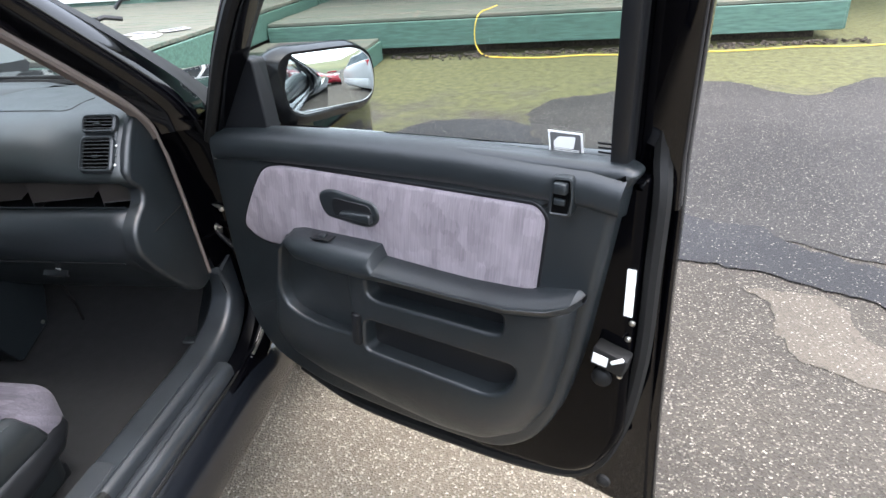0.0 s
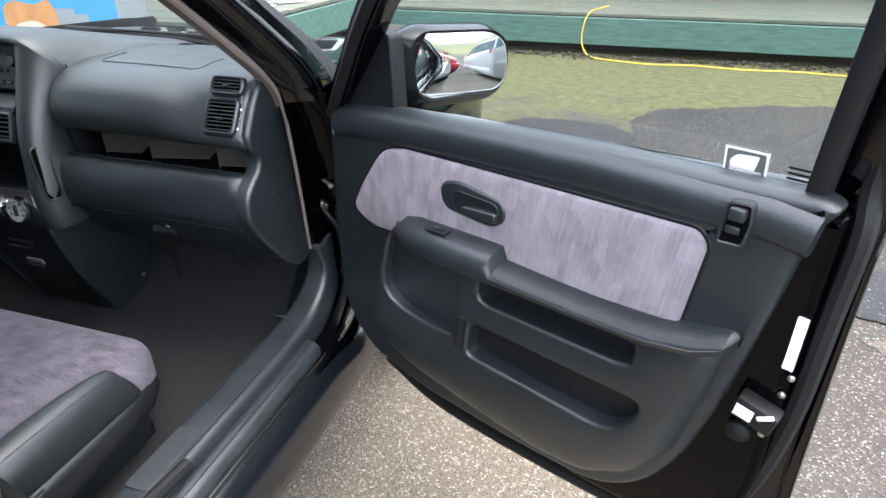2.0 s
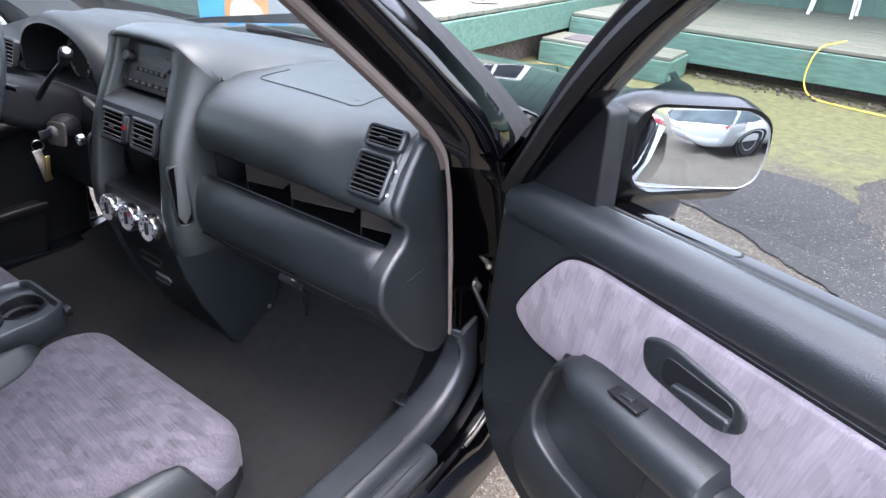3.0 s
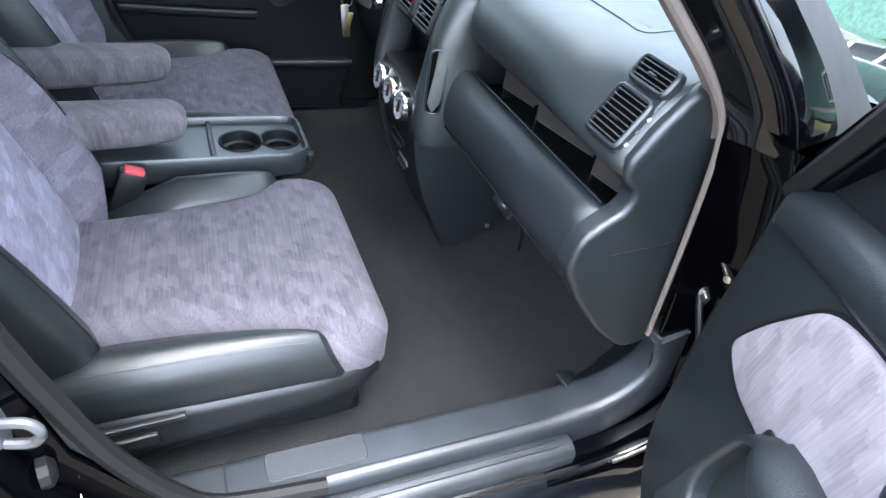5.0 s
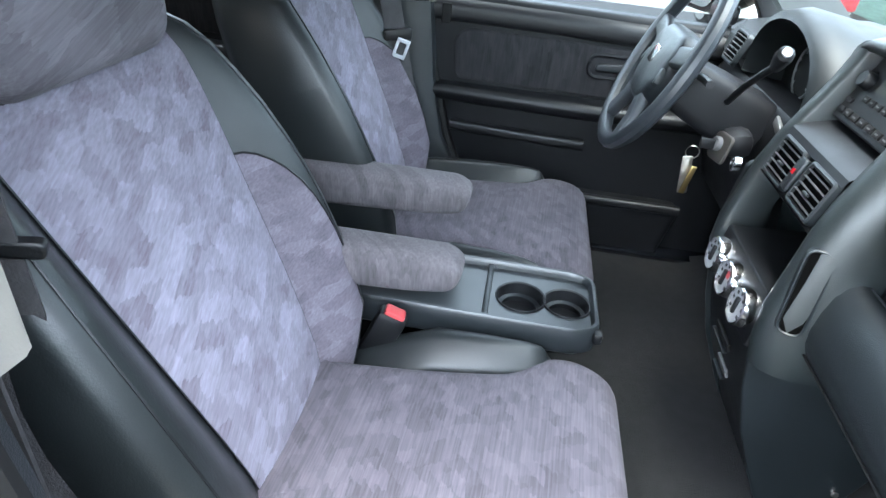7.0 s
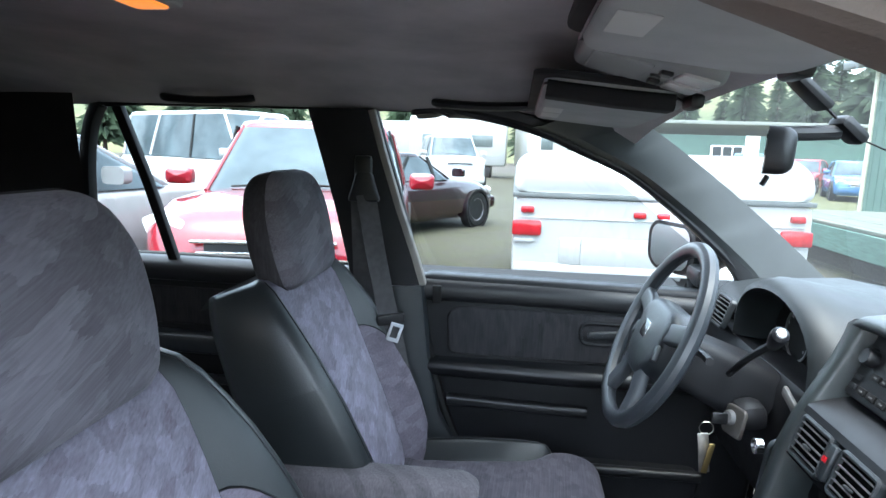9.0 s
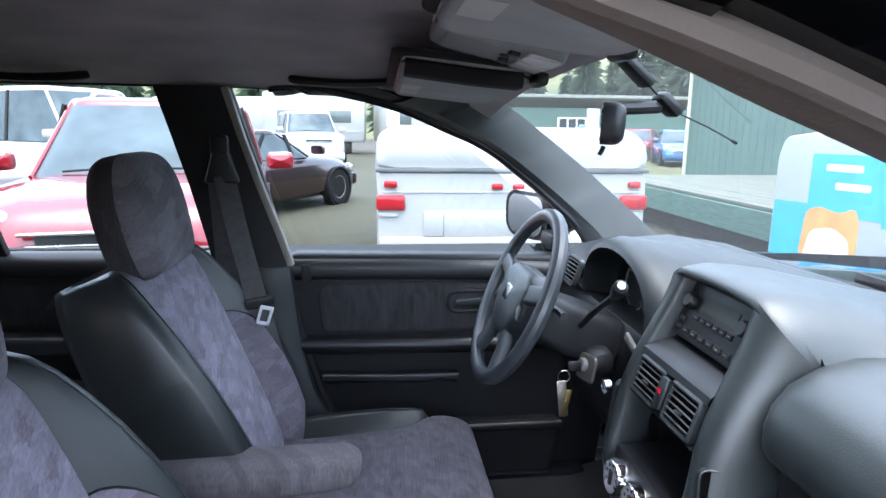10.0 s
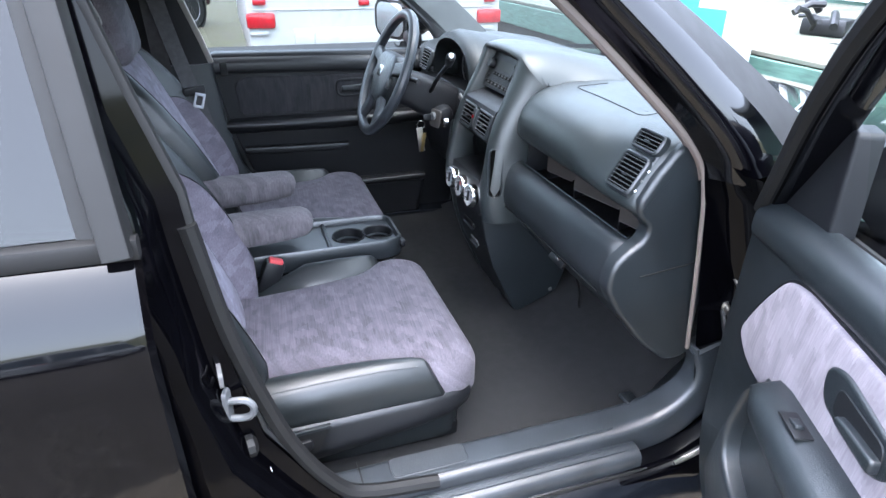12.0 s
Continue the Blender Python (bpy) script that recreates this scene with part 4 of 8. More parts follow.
part("mirror_arm", loft([[(x, y, z) for x, z in rounded(rect(-0.060 + a, 1.03, 0.015 + a, 1.085), 0.012, 3)] for a, y in ((0.0, 0.0), (-0.01, 0.07), (-0.012, 0.15))]), MIRROR_SHELL, mirror)
MG = MF @ Matrix.Translation((0.222, 1.105, 0.036)) @ Matrix.Rotation(radians(MIRROR_TURN), 4, "Y") @ Matrix.Rotation(radians(MIRROR_TILT), 4, "X") @ Matrix.Translation((-0.222, -1.105, 0))
part("mirror_glass", slab(mg, 0, 0.001, 0, dome=0.0034, seg=1, rings=9, frame_m=MG), MIRROR_GLASS, mirror, "reflecting mirror glass", angle=60)
part("glass_edge", loft([[MG @ Vector((q.x, q.y, h)) for q in inset(mg, d)] for d, h in ((-0.0005, 0.0), (-0.0005, 0.002), (0.0008, 0.002), (0.0008, 0.0))], caps=False), SILVER, mirror)
part("mirror_rim", loft([[MF @ Vector((q.x, q.y, h)) for q in o] for o, h in ((mh, 0.010), (inset(mh, 0.003), 0.030), (inset(mg, -0.006), 0.046), (inset(mg, -0.001), 0.045), (mg, 0.020))], caps=False), MIRROR_SHELL, mirror)
# check strap and hinges on the pillar
strap = part("check_strap", tube([(0.652, 1.520, 0.772), (0.680, 1.505, 0.752), (0.725, 1.475, 0.735), (0.78, 1.44, 0.73)], 0.006, 8), PLASTIC_DARK, car)
part("strap_bolt", lathe([(0.001, 0), (0.012, 0), (0.012, 0.008), (0.008, 0.015), (0.001, 0.016)], 8, basis((0.652, 1.524, 0.777), (1, 0.3, 0), (0, 0, 1))), STEEL, car)
part("strap_bracket", box((0.664, 1.517, 0.768), (0.022, 0.010, 0.026), 0.003, (0, 20, -18)), STEEL, car)
part("door_hinge", box((0.672, 1.517, 0.836), (0.040, 0.010, 0.006), 0.002, (0, 18, -18)), STEEL, car)
for q in ((0.656, 1.520, 0.843), (0.690, 1.512, 0.828)):
    part("hinge_bolt", lathe([(0.001, 0), (0.007, 0), (0.006, 0.006), (0.001, 0.007)], 8, basis(q, (1, 0.3, 0), (0, 0, 1))), STEEL, car)

# rear passenger door, closed, seen from outside
prof = [(0.77, 0.28), (0.795, 0.34), (0.805, 0.50), (0.802, 0.62), (0.815, 0.68), (0.830, 0.78), (0.836, 0.90), (0.837, 0.985), (0.833, 1.010), (0.819, 1.040), (0.801, 1.075), (0.785, 1.09)]
rows = []
for y, b in ((0.562, -0.05), (0.572, -0.012), (0.566, -0.002), (0.545, 0.002), (0.3, 0.01), (0.0, 0.012), (-0.35, 0.008), (-0.62, 0.0)):
    rows.append([(x + b, y + 0.012 * (1 - abs(z - 0.7)), z) for x, z in prof])
rd = part("rear_door", strip_panel(rows), DOOR_PAINT, car, "closed glossy black rear door with privacy glass")
part("belt_moulding", sweep([(0.788, 0.58, 1.098), (0.79, 0.2, 1.10), (0.785, -0.6, 1.11)], rounded(rect(-0.008, -0.012, 0.012, 0.012), 0.005, 2)), RUBBER, rd, "dark belt moulding")
rg = part("window_glass", strip_panel([[(0.775, y, 1.10), (0.715, y - 0.02, 1.28), (0.65, y - 0.04, 1.45)] for y in (0.545, 0.2, -0.2, -0.6)]), TINT, rd, "dark privacy window")
rg.visible_shadow = False
part("window_frame", sweep([(0.788, 0.562, 1.09), (0.73, 0.543, 1.28), (0.672, 0.524, 1.45)], rounded(rect(-0.028, -0.014, 0.02, 0.014), 0.005, 2), (0, 1, 0)), RUBBER, rd, "matt black window frame")
part("top_frame", sweep([(0.67, 0.53, 1.452), (0.672, 0.0, 1.46), (0.665, -0.62, 1.45)], rounded(rect(-0.018, -0.02, 0.018, 0.02), 0.006, 2)), PAINT, rd)
part("rear_post", sweep([(0.788, -0.2, 1.09), (0.73, -0.21, 1.28), (0.668, -0.22, 1.45)], rounded(rect(-0.014, -0.01, 0.014, 0.012), 0.004, 2), (0, 1, 0)), RUBBER, rd)
part("front_glass_seal", sweep([(0.775, 0.535, 1.1), (0.716, 0.518, 1.28), (0.655, 0.50, 1.45)], rounded(rect(-0.01, -0.01, 0.01, 0.01), 0.003, 2), (0, 1, 0)), RUBBER, rd)
part("inner_trim", strip_panel([[(0.715, y, z) for z in (0.36, 0.7, 1.0, 1.06)] + [(0.76, y, 1.085)] for y in (0.54, 0.0, -0.6)]), PLASTIC, rd)

# driver's door, closed, seen from the cabin; blacker trim carries that side's shade
XD = -0.725
DD = basis((XD, 0, 0), (0, 1, 0), (0, 0, 1))  # outline in (forward, up), height towards the cabin (+x)
dd = part("front_door", slab(rounded([(0.60, 0.40), (1.44, 0.36), (1.47, 0.60), (1.46, 1.02), (1.30, 1.045), (0.62, 1.055), (0.615, 0.8)], 0.03), -0.04, 0.015, 0.014, frame_m=DD), BLACK, car, "closed driver's door with charcoal trim")
part("shoulder_roll", sweep([(XD, 0.615, 1.020), (XD, 0.9, 1.016), (XD, 1.2, 1.01), (XD, 1.42, 1.0)], rounded([(-0.03, -0.03), (0.03, -0.03), (0.03, 0.012), (0.0, 0.032), (-0.03, 0.032)], 0.016, 4)), PLASTIC_DARK, dd)
part("fabric_insert", slab(rounded([(0.70, 0.852), (1.24, 0.848), (1.26, 0.90), (1.24, 0.972), (0.72, 0.978), (0.69, 0.955)], 0.02), 0.012, 0.022, 0.007, dome=0.003, frame_m=DD), FABRIC_SHADED, dd, "door fabric insert in a shaded dark grey")
hand = rounded(rect(1.02, 0.898, 1.165, 0.958), 0.028, 5)
hd = part("door_handle", loft([[DD @ Vector((q.x, q.y, h)) for q in inset(hand, e)] for e, h in ((-0.003, 0.014), (-0.001, 0.027), (0.003, 0.0285), (0.007, 0.0265), (0.010, 0.016))], caps=False), BLACK, dd, "dark oval handle surround")
# flat black sheet in place of the bowl's shaded depth
part("bowl_shade", slab(inset(hand, 0.008), 0.0225, 0.0235, 0, seg=1, frame_m=DD), SHADE_BLACK, hd)
part("lever", slab(rounded([(1.04, 0.916), (1.13, 0.918), (1.14, 0.932), (1.13, 0.940), (1.04, 0.934)], 0.007), 0.024, 0.032, 0.004, frame_m=DD), PLASTIC, hd)
rings = []
for y, d in ((0.63, 0.02), (0.65, 0.05), (0.8, 0.062), (1.0, 0.07), (1.2, 0.07), (1.34, 0.05)):
    rings.append([(XD + a, y, b) for a, b in rounded([(0.0, 0.79), (d - 0.01, 0.80), (d, 0.825), (d - 0.01, 0.84), (0.0, 0.845)], 0.01, 3)])
part("armrest", loft(rings), PLASTIC_DARK, dd)
part("pull_bar", sweep([(XD + 0.03, 0.70, 0.735), (XD + 0.035, 0.9, 0.73), (XD + 0.035, 1.05, 0.728)], rounded(rect(-0.012, -0.013, 0.012, 0.013), 0.008, 3)), PLASTIC_DARK, dd)
part("map_pocket", slab(rounded([(0.66, 0.44), (1.3, 0.42), (1.34, 0.60), (0.68, 0.60)], 0.04), 0.012, 0.055, 0.02, frame_m=DD), BLACK, dd)
part("pocket_lip", sweep([(XD + 0.05, 0.68, 0.595), (XD + 0.055, 1.0, 0.59), (XD + 0.05, 1.33, 0.59)], rounded(rect(-0.012, -0.012, 0.012, 0.012), 0.008, 3)), PLASTIC_DARK, dd)
part("lock_slider", slab(rounded(rect(0.655, 0.985, 0.678, 1.03), 0.004), 0.028, 0.036, 0.003, frame_m=DD), RUBBER, dd)
gl = part("window_glass", strip_panel([[(XD - 0.03, 0.60, 1.03), (XD - 0.03, 1.0, 1.03), (XD - 0.03, 1.45, 1.02)], [(XD + 0.045, 0.49, 1.45), (XD + 0.045, 0.85, 1.45), (XD + 0.045, 0.92, 1.43)]]), SIDE_GLASS, dd, "clear door window")
gl.visible_shadow = False
fl = [Vector((-p.x - 0.062, p.y + 0.008, p.z + 0.008)) for p in EDGE[10:]]
part("window_frame", sweep(fl, rounded(rect(-0.018, -0.02, 0.018, 0.02), 0.006, 2), (0, 1, 0)), PLASTIC_DARK, dd)
part("window_post", sweep([(-0.735, 0.605, 1.03), (-0.70, 0.55, 1.25), (-0.665, 0.492, 1.46)], rounded(rect(-0.012, -0.022, 0.012, 0.022), 0.006, 2), (0, 1, 0)), RUBBER, dd)
part("door_skin", strip_panel([[(-0.80, y, 0.28), (-0.85, y, 0.5), (-0.86, y, 0.8), (-0.84, y, 1.0), (-0.80, y, 1.06), (-0.76, y, 1.04)] for y in (0.56, 1.0, 1.53)]), PAINT, dd)
mp = [(-0.82, 1.10), (-0.85, 1.07), (-0.97, 1.07), (-1.0, 1.10), (-1.0, 1.18), (-0.975, 1.205), (-0.845, 1.205), (-0.82, 1.18)]
mo = rounded(mp, 0.03)
rings = []
for y, k in ((1.27, 1.0), (1.29, 1.03), (1.33, 0.95), (1.37, 0.7), (1.39, 0.35)):
    rings.append([(-0.91 + (p.x + 0.91) * k, y + 0.43 * (p.x + 0.91), 1.125 + (p.y - 1.14) * k) for p in mo])
dm = part("side_mirror", loft(rings), PLASTIC_DARK, dd, "black exterior side mirror")
part("mirror_glass", slab(inset(mo, 0.01), 0, 0.002, 0, seg=1, frame_m=basis((-0.91, 1.2685, -0.015), (1, 0.43, 0), (0, 0, 1)) @ Matrix.Translation((0.91, 0, 0))), MIRROR_GLASS, dm, smooth=False)
part("mirror_arm", box((-0.79, 1.32, 1.07), (0.10, 0.05, 0.05), 0.015), PLASTIC_DARK, dm)

# rear door on the driver's side, its trim and insert darkened for shade too
RD = basis((-0.735, 0, 0), (0, 1, 0), (0, 0, 1))
rr = part("rear_door", slab(rounded([(-0.58, 0.42), (0.47, 0.38), (0.475, 1.05), (-0.56, 1.06)], 0.03), -0.04, 0.015, 0.014, frame_m=RD), BLACK, car, "closed rear door with charcoal trim")
part("shoulder_roll", sweep([(-0.735, -0.55, 1.03), (-0.735, 0.0, 1.028), (-0.735, 0.46, 1.025)], rounded([(-0.03, -0.03), (0.03, -0.03), (0.03, 0.012), (0.0, 0.032), (-0.03, 0.032)], 0.016, 4)), PLASTIC_DARK, rr)
part("armrest", sweep([(-0.705, -0.5, 0.85), (-0.70, 0.0, 0.845), (-0.705, 0.4, 0.84)], rounded(rect(-0.03, -0.03, 0.035, 0.02), 0.014, 3)), PLASTIC, rr)
part("pull_bar", sweep([(-0.70, -0.2, 0.74), (-0.70, 0.1, 0.738), (-0.70, 0.35, 0.735)], rounded(rect(-0.012, -0.012, 0.012, 0.012), 0.008, 3)), PLASTIC, rr)
part("fabric_insert", slab(rounded([(-0.45, 0.88), (0.40, 0.88), (0.40, 0.98), (-0.45, 0.985)], 0.02), 0.012, 0.022, 0.007, frame_m=RD), FABRIC_SHADED, rr)
part("division_bar", sweep([(-0.735, -0.045, 1.04), (-0.71, -0.095, 1.25), (-0.665, -0.15, 1.47)], rounded(rect(-0.01, -0.013, 0.01, 0.013), 0.004, 2), (0, 1, 0)), RUBBER, rr)
part("window_frame", sweep(spline([(-0.735, 0.46, 1.03), (-0.71, 0.42, 1.25), (-0.68, 0.385, 1.42), (-0.665, 0.43, 1.462), (-0.66, 0.2, 1.468), (-0.66, -0.12, 1.465), (-0.67, -0.2, 1.44), (-0.69, -0.25, 1.3), (-0.735, -0.28, 1.03)], 5), rounded(rect(-0.014, -0.016, 0.014, 0.016), 0.005, 2), (0.3, 1, 0.5)), RUBBER, rr)
gl = part("window_glass", strip_panel([[(-0.75, y, 1.03), (-0.715, y, 1.25), (-0.672, y, 1.47)] for y in (0.46, 0.1, -0.28)]), SIDE_GLASS, rr, "clear rear side window")
gl.visible_shadow = False
part("rear_pillar_trim", strip_panel([[(-0.71, -0.27, z), (-0.69, -0.45, z), (-0.68, -0.9, z)] if z < 1.1 else [(-0.71 + 0.11 * (z - 1.03) / 0.42, -0.27 + 0.06 * (z - 1.03) / 0.42, z), (-0.66 + 0.05 * (z - 1.03) / 0.42, -0.45, z), (-0.60, -0.9, z)] for z in (0.4, 1.03, 1.25, 1.47)]), DARK_TRIM, rr)
part("door_skin", strip_panel([[(-0.80, y, 0.28), (-0.85, y, 0.5), (-0.86, y, 0.8), (-0.84, y, 1.0), (-0.80, y, 1.06), (-0.77, y, 1.03)] for y in (-0.62, 0.0, 0.55)]), PAINT, rr)

# ---- dashboard ----
dash = thing("dashboard", "charcoal moulded dashboard with open shelf, vents and radio", "dashboard")


def dash_profile(x):
    """Front face and top of the upper pad at x."""
    f = max(0, min(1, (x - 0.40) / 0.14))
    f = f * f * (3 - 2 * f)
    a = [(1.42, 0.978), (1.325, 0.974), (1.302, 0.980), (1.291, 0.996), (1.290, 1.020), (1.297, 1.045), (1.316, 1.070), (1.350, 1.089), (1.41, 1.099), (1.50, 1.102), (1.62, 1.098), (1.76, 1.075), (1.84, 1.04)]
    b = [(1.42, 0.978), (1.325, 0.972), (1.303, 0.976), (1.292, 0.985), (1.292, 0.998), (1.300, 1.014), (1.316, 1.038), (1.334, 1.066), (1.354, 1.090), (1.41, 1.103), (1.58, 1.098), (1.72, 1.072), (1.80, 1.04)]
    return [((1 - f) * p[0] + f * q[0], (1 - f) * p[1] + f * q[1]) for p, q in zip(a, b)]


def pad_top(y):
    return 1.102 - 0.35 * max(0, y - 1.60) ** 2 * 4 if y > 1.41 else 1.099 - 0.6 * (1.41 - y)


xs = ((0.150, 0.07), (0.158, 0.03), (0.168, 0.010), (0.182, 0.001), (0.20, 0), (0.25, 0), (0.30, 0), (0.36, 0), (0.42, 0), (0.46, 0), (0.475, 0), (0.49, 0), (0.505, 0), (0.52, 0), (0.535, 0), (0.57, 0), (0.60, 0), (0.622, 0.002), (0.634, 0.012))
part("upper_pad", strip_panel([[(x, min(y + d, max(y, 1.42)) - 0.22 * max(0, (x - 0.3)) ** 2 * (y > 1.5), z - 0.5 * (d if x > 0.6 else 0)) for y, z in dash_profile(x)] for x, d in xs]), PAD, dash, "charcoal upper dashboard pad", angle=60)


def pad_z(x, y):
    """Height of the pad's top at a place."""
    line = dash_profile(x)[6:]
    for (y0, z0), (y1, z1) in zip(line, line[1:]):
        if y0 <= y <= y1:
            return z0 + (z1 - z0) * (y - y0) / (y1 - y0)
    return line[0][1]


seam = spline([(0.215, 1.49, 0), (0.215, 1.43, 0), (0.222, 1.412, 0), (0.24, 1.408, 0), (0.33, 1.408, 0), (0.44, 1.404, 0), (0.462, 1.406, 0), (0.472, 1.420, 0), (0.473, 1.49, 0)], 5)
part("airbag_seam", tube([(p[0], p[1], pad_z(p[0], p[1]) + 0.0003) for p in seam], 0.0012, 5), RUBBER, dash)
part("airbag_mark", slab(rounded(rect(0.425, 1.428, 0.452, 1.434), 0.002), pad_z(0.44, 1.43) - 0.001, pad_z(0.44, 1.43) + 0.0008, 0, seg=1), PLASTIC_DARK, dash)
# shelf with dividers
part("shelf", strip_panel([[(x, 1.318, 0.905), (x, 1.335, 0.890), (x, 1.44, 0.888), (x, 1.475, 0.905), (x, 1.475, 0.985), (x, 1.40, 0.98)] for x in (0.14, 0.38, 0.627)]), PLASTIC_DARK, dash, "open black dash shelf")
# added black panel over the stack cheek, painting the shelf end's shade
part("shelf_end_shade", box((0.169, 1.392, 0.937), (0.006, 0.125, 0.084), 0.002), BLACK, dash)
FLAP = material("grey_flap", (0.034, 0.029, 0.025), 0.5, var=0.15)
for x0, x1 in ((0.232, 0.352), (0.355, 0.520), (0.525, 0.628)):
    part("shelf_divider", slab(rounded([(0.0, 0.916), (x1 - x0 - 0.04, 0.915), (x1 - x0, 0.945), (x1 - x0, 0.985), (0.0, 0.985)], 0.003), 0, 0.003, 0.001, seg=1, frame_m=basis((x0, 1.350, 0), (1, 0.26, 0), (0, 0, 1))), FLAP, dash, "grey shelf divider")
    part("divider_edge", tube([(x0, 1.3495, 0.914), (x0, 1.3495, 0.984)], 0.0014, 5), PLASTIC_GREY, dash)
    part("divider_lip", tube([(x0, 1.349, 0.9155), (x1 - 0.04, 1.349 + 0.26 * (x1 - x0 - 0.04), 0.9145)], 0.0011, 5), PLASTIC_GREY, dash)
    part("divider_web", slab(rounded([(0.0, 0.893), (0.09, 0.89), (0.09, 0.98), (0.0, 0.915)], 0.003), 0, 0.003, 0.001, seg=1, frame_m=basis((x0 - 0.002, 1.350, 0), (-0.35, 1, 0), (0, 0, 1))), PLASTIC_DARK, dash)
# glovebox
prof = [(1.47, 0.887), (1.335, 0.888), (1.327, 0.905), (1.319, 0.9165), (1.306, 0.917), (1.294, 0.911), (1.283, 0.896), (1.276, 0.872), (1.272, 0.845), (1.274, 0.824), (1.282, 0.806), (1.300, 0.785), (1.345, 0.735), (1.385, 0.69), (1.42, 0.662), (1.50, 0.655)]
glove = part("glovebox", strip_panel([[(x, y + b, z) for y, z in prof] for x, b in ((0.115, 0.03), (0.13, 0.004), (0.20, 0), (0.4, 0), (0.58, 0), (0.605, 0.006), (0.625, 0.03))]), PLASTIC, dash, "charcoal glovebox")
part("shelf_edge", tube([(0.165, 1.3155, 0.919), (0.38, 1.3155, 0.919), (0.60, 1.3155, 0.919)], 0.0016, 5), PLASTIC, dash)
part("glovebox_seam", tube([(0.16, 1.2805, 0.8075), (0.36, 1.2795, 0.8085), (0.585, 1.281, 0.8065)], 0.0018, 5), RUBBER, dash)
gh = part("glovebox_latch", box((0.375, 1.318, 0.762), (0.062, 0.010, 0.022), 0.004, (-42, 0, 0)), PLASTIC_DARK, glove)
part("latch_key", lathe([(0.001, 0), (0.006, 0), (0.006, 0.004), (0.001, 0.004)], 10, basis((0.395, 1.306, 0.777), (1, 0, 0), (0, -0.7, 0.7))), PLASTIC_GREY, gh)
part("latch_edge", tube([(0.348, 1.316, 0.753), (0.402, 1.316, 0.753)], 0.003, 6), PLASTIC_GREY, gh)
# end cap against the pillar
cap = rounded([(1.425, 0.652), (1.36, 0.705), (1.295, 0.785), (1.262, 0.84), (1.268, 0.888), (1.300, 0.915), (1.322, 0.928), (1.330, 0.955), (1.306, 0.972), (1.298, 0.998), (1.328, 1.048), (1.366, 1.096), (1.47, 1.085), (1.475, 0.66)], 0.02)
part("end_cap", slab(cap, 0.0, 0.030, 0.009, seg=4, frame_m=basis((0.612, 0, 0), (0, 1, 0), (0, 0, 1))), PLASTIC, dash, "charcoal dashboard end panel")
part("cap_seam", tube([(0.643, 1.325, 0.86), (0.6435, 1.40, 0.868), (0.643, 1.445, 0.872)], 0.0014, 5), RUBBER, dash)


def vent(o, ax, up, w, h, slats, mat, name="air_vent", r=0.008):
    """A vent: rounded frame, flat black sheet painted as the shaded well, slats."""
    m = basis(o, ax, up)
    fr = rounded(rect(-w / 2, -h / 2, w / 2, h / 2), r)
    v = part(name, loft([[m @ Vector((q.x, q.y, z)) for q in inset(fr, d)] for d, z in ((-0.006, -0.005), (-0.005, 0.004), (-0.002, 0.0065), (0.001, 0.006), (0.002, 0.0))], caps=False), mat, dash, "charcoal slatted air vent")
    part("vent_shade", slab(fr, 0.0006, 0.0014, 0, seg=1, frame_m=m), SHADE_BLACK, v)
    for k in range(slats):
        y = -h / 2 + h * (k + 0.7) / (slats + 0.4)
        part("slat", move(box((0, y, 0.0038), (w * 0.98, 0.0014, 0.0034), 0.0005, (12, 0, 0)), m), SLAT, v)
    part("vent_tab", move(box((0, -h * 0.08, 0.0065), (w * 0.22, 0.004, 0.006), 0.0018), m), PLASTIC, v)
    return v


bez = rounded([(-0.040, -0.060), (0.032, -0.060), (0.036, 0.054), (-0.038, 0.054)], [0.014, 0.010, 0.014, 0.018], 4)
BZ = basis((0.585, 1.3245, 1.051), (1, 0, 0), (0, 0.54, 0.84))
part("vent_bezel", slab(bez, -0.008, 0.0012, 0.004, frame_m=BZ), PLASTIC, dash, "charcoal rounded vent bezel")
v = vent((0.582, 1.3115, 1.0345), (1, 0, 0), (0, 0.54, 0.84), 0.062, 0.062, 8, PLASTIC)
vent((0.584, 1.3435, 1.0860), (1, 0, 0), (0, 0.56, 0.83), 0.064, 0.029, 4, PLASTIC)
for k, q in enumerate(((0.6205, 1.302, 1.016), (0.6205, 1.312, 1.032), (0.621, 1.322, 1.048))):
    part("vent_slider", box(q, (0.003, 0.005, 0.003), 0.001, (40, 0, 0)), WHITE if k != 1 else PLASTIC_GREY, v)

# centre stack
XC = (0.0, 0.05, 0.088, 0.105, 0.122, 0.138, 0.150, 0.160, 0.168)
DROP = (0.0, 0.001, 0.004, 0.009, 0.019, 0.034, 0.052, 0.074, 0.10)
BACK = (0.0, 0.0, 0.0, 0.0, 0.003, 0.010, 0.020, 0.036, 0.060)
rows = []
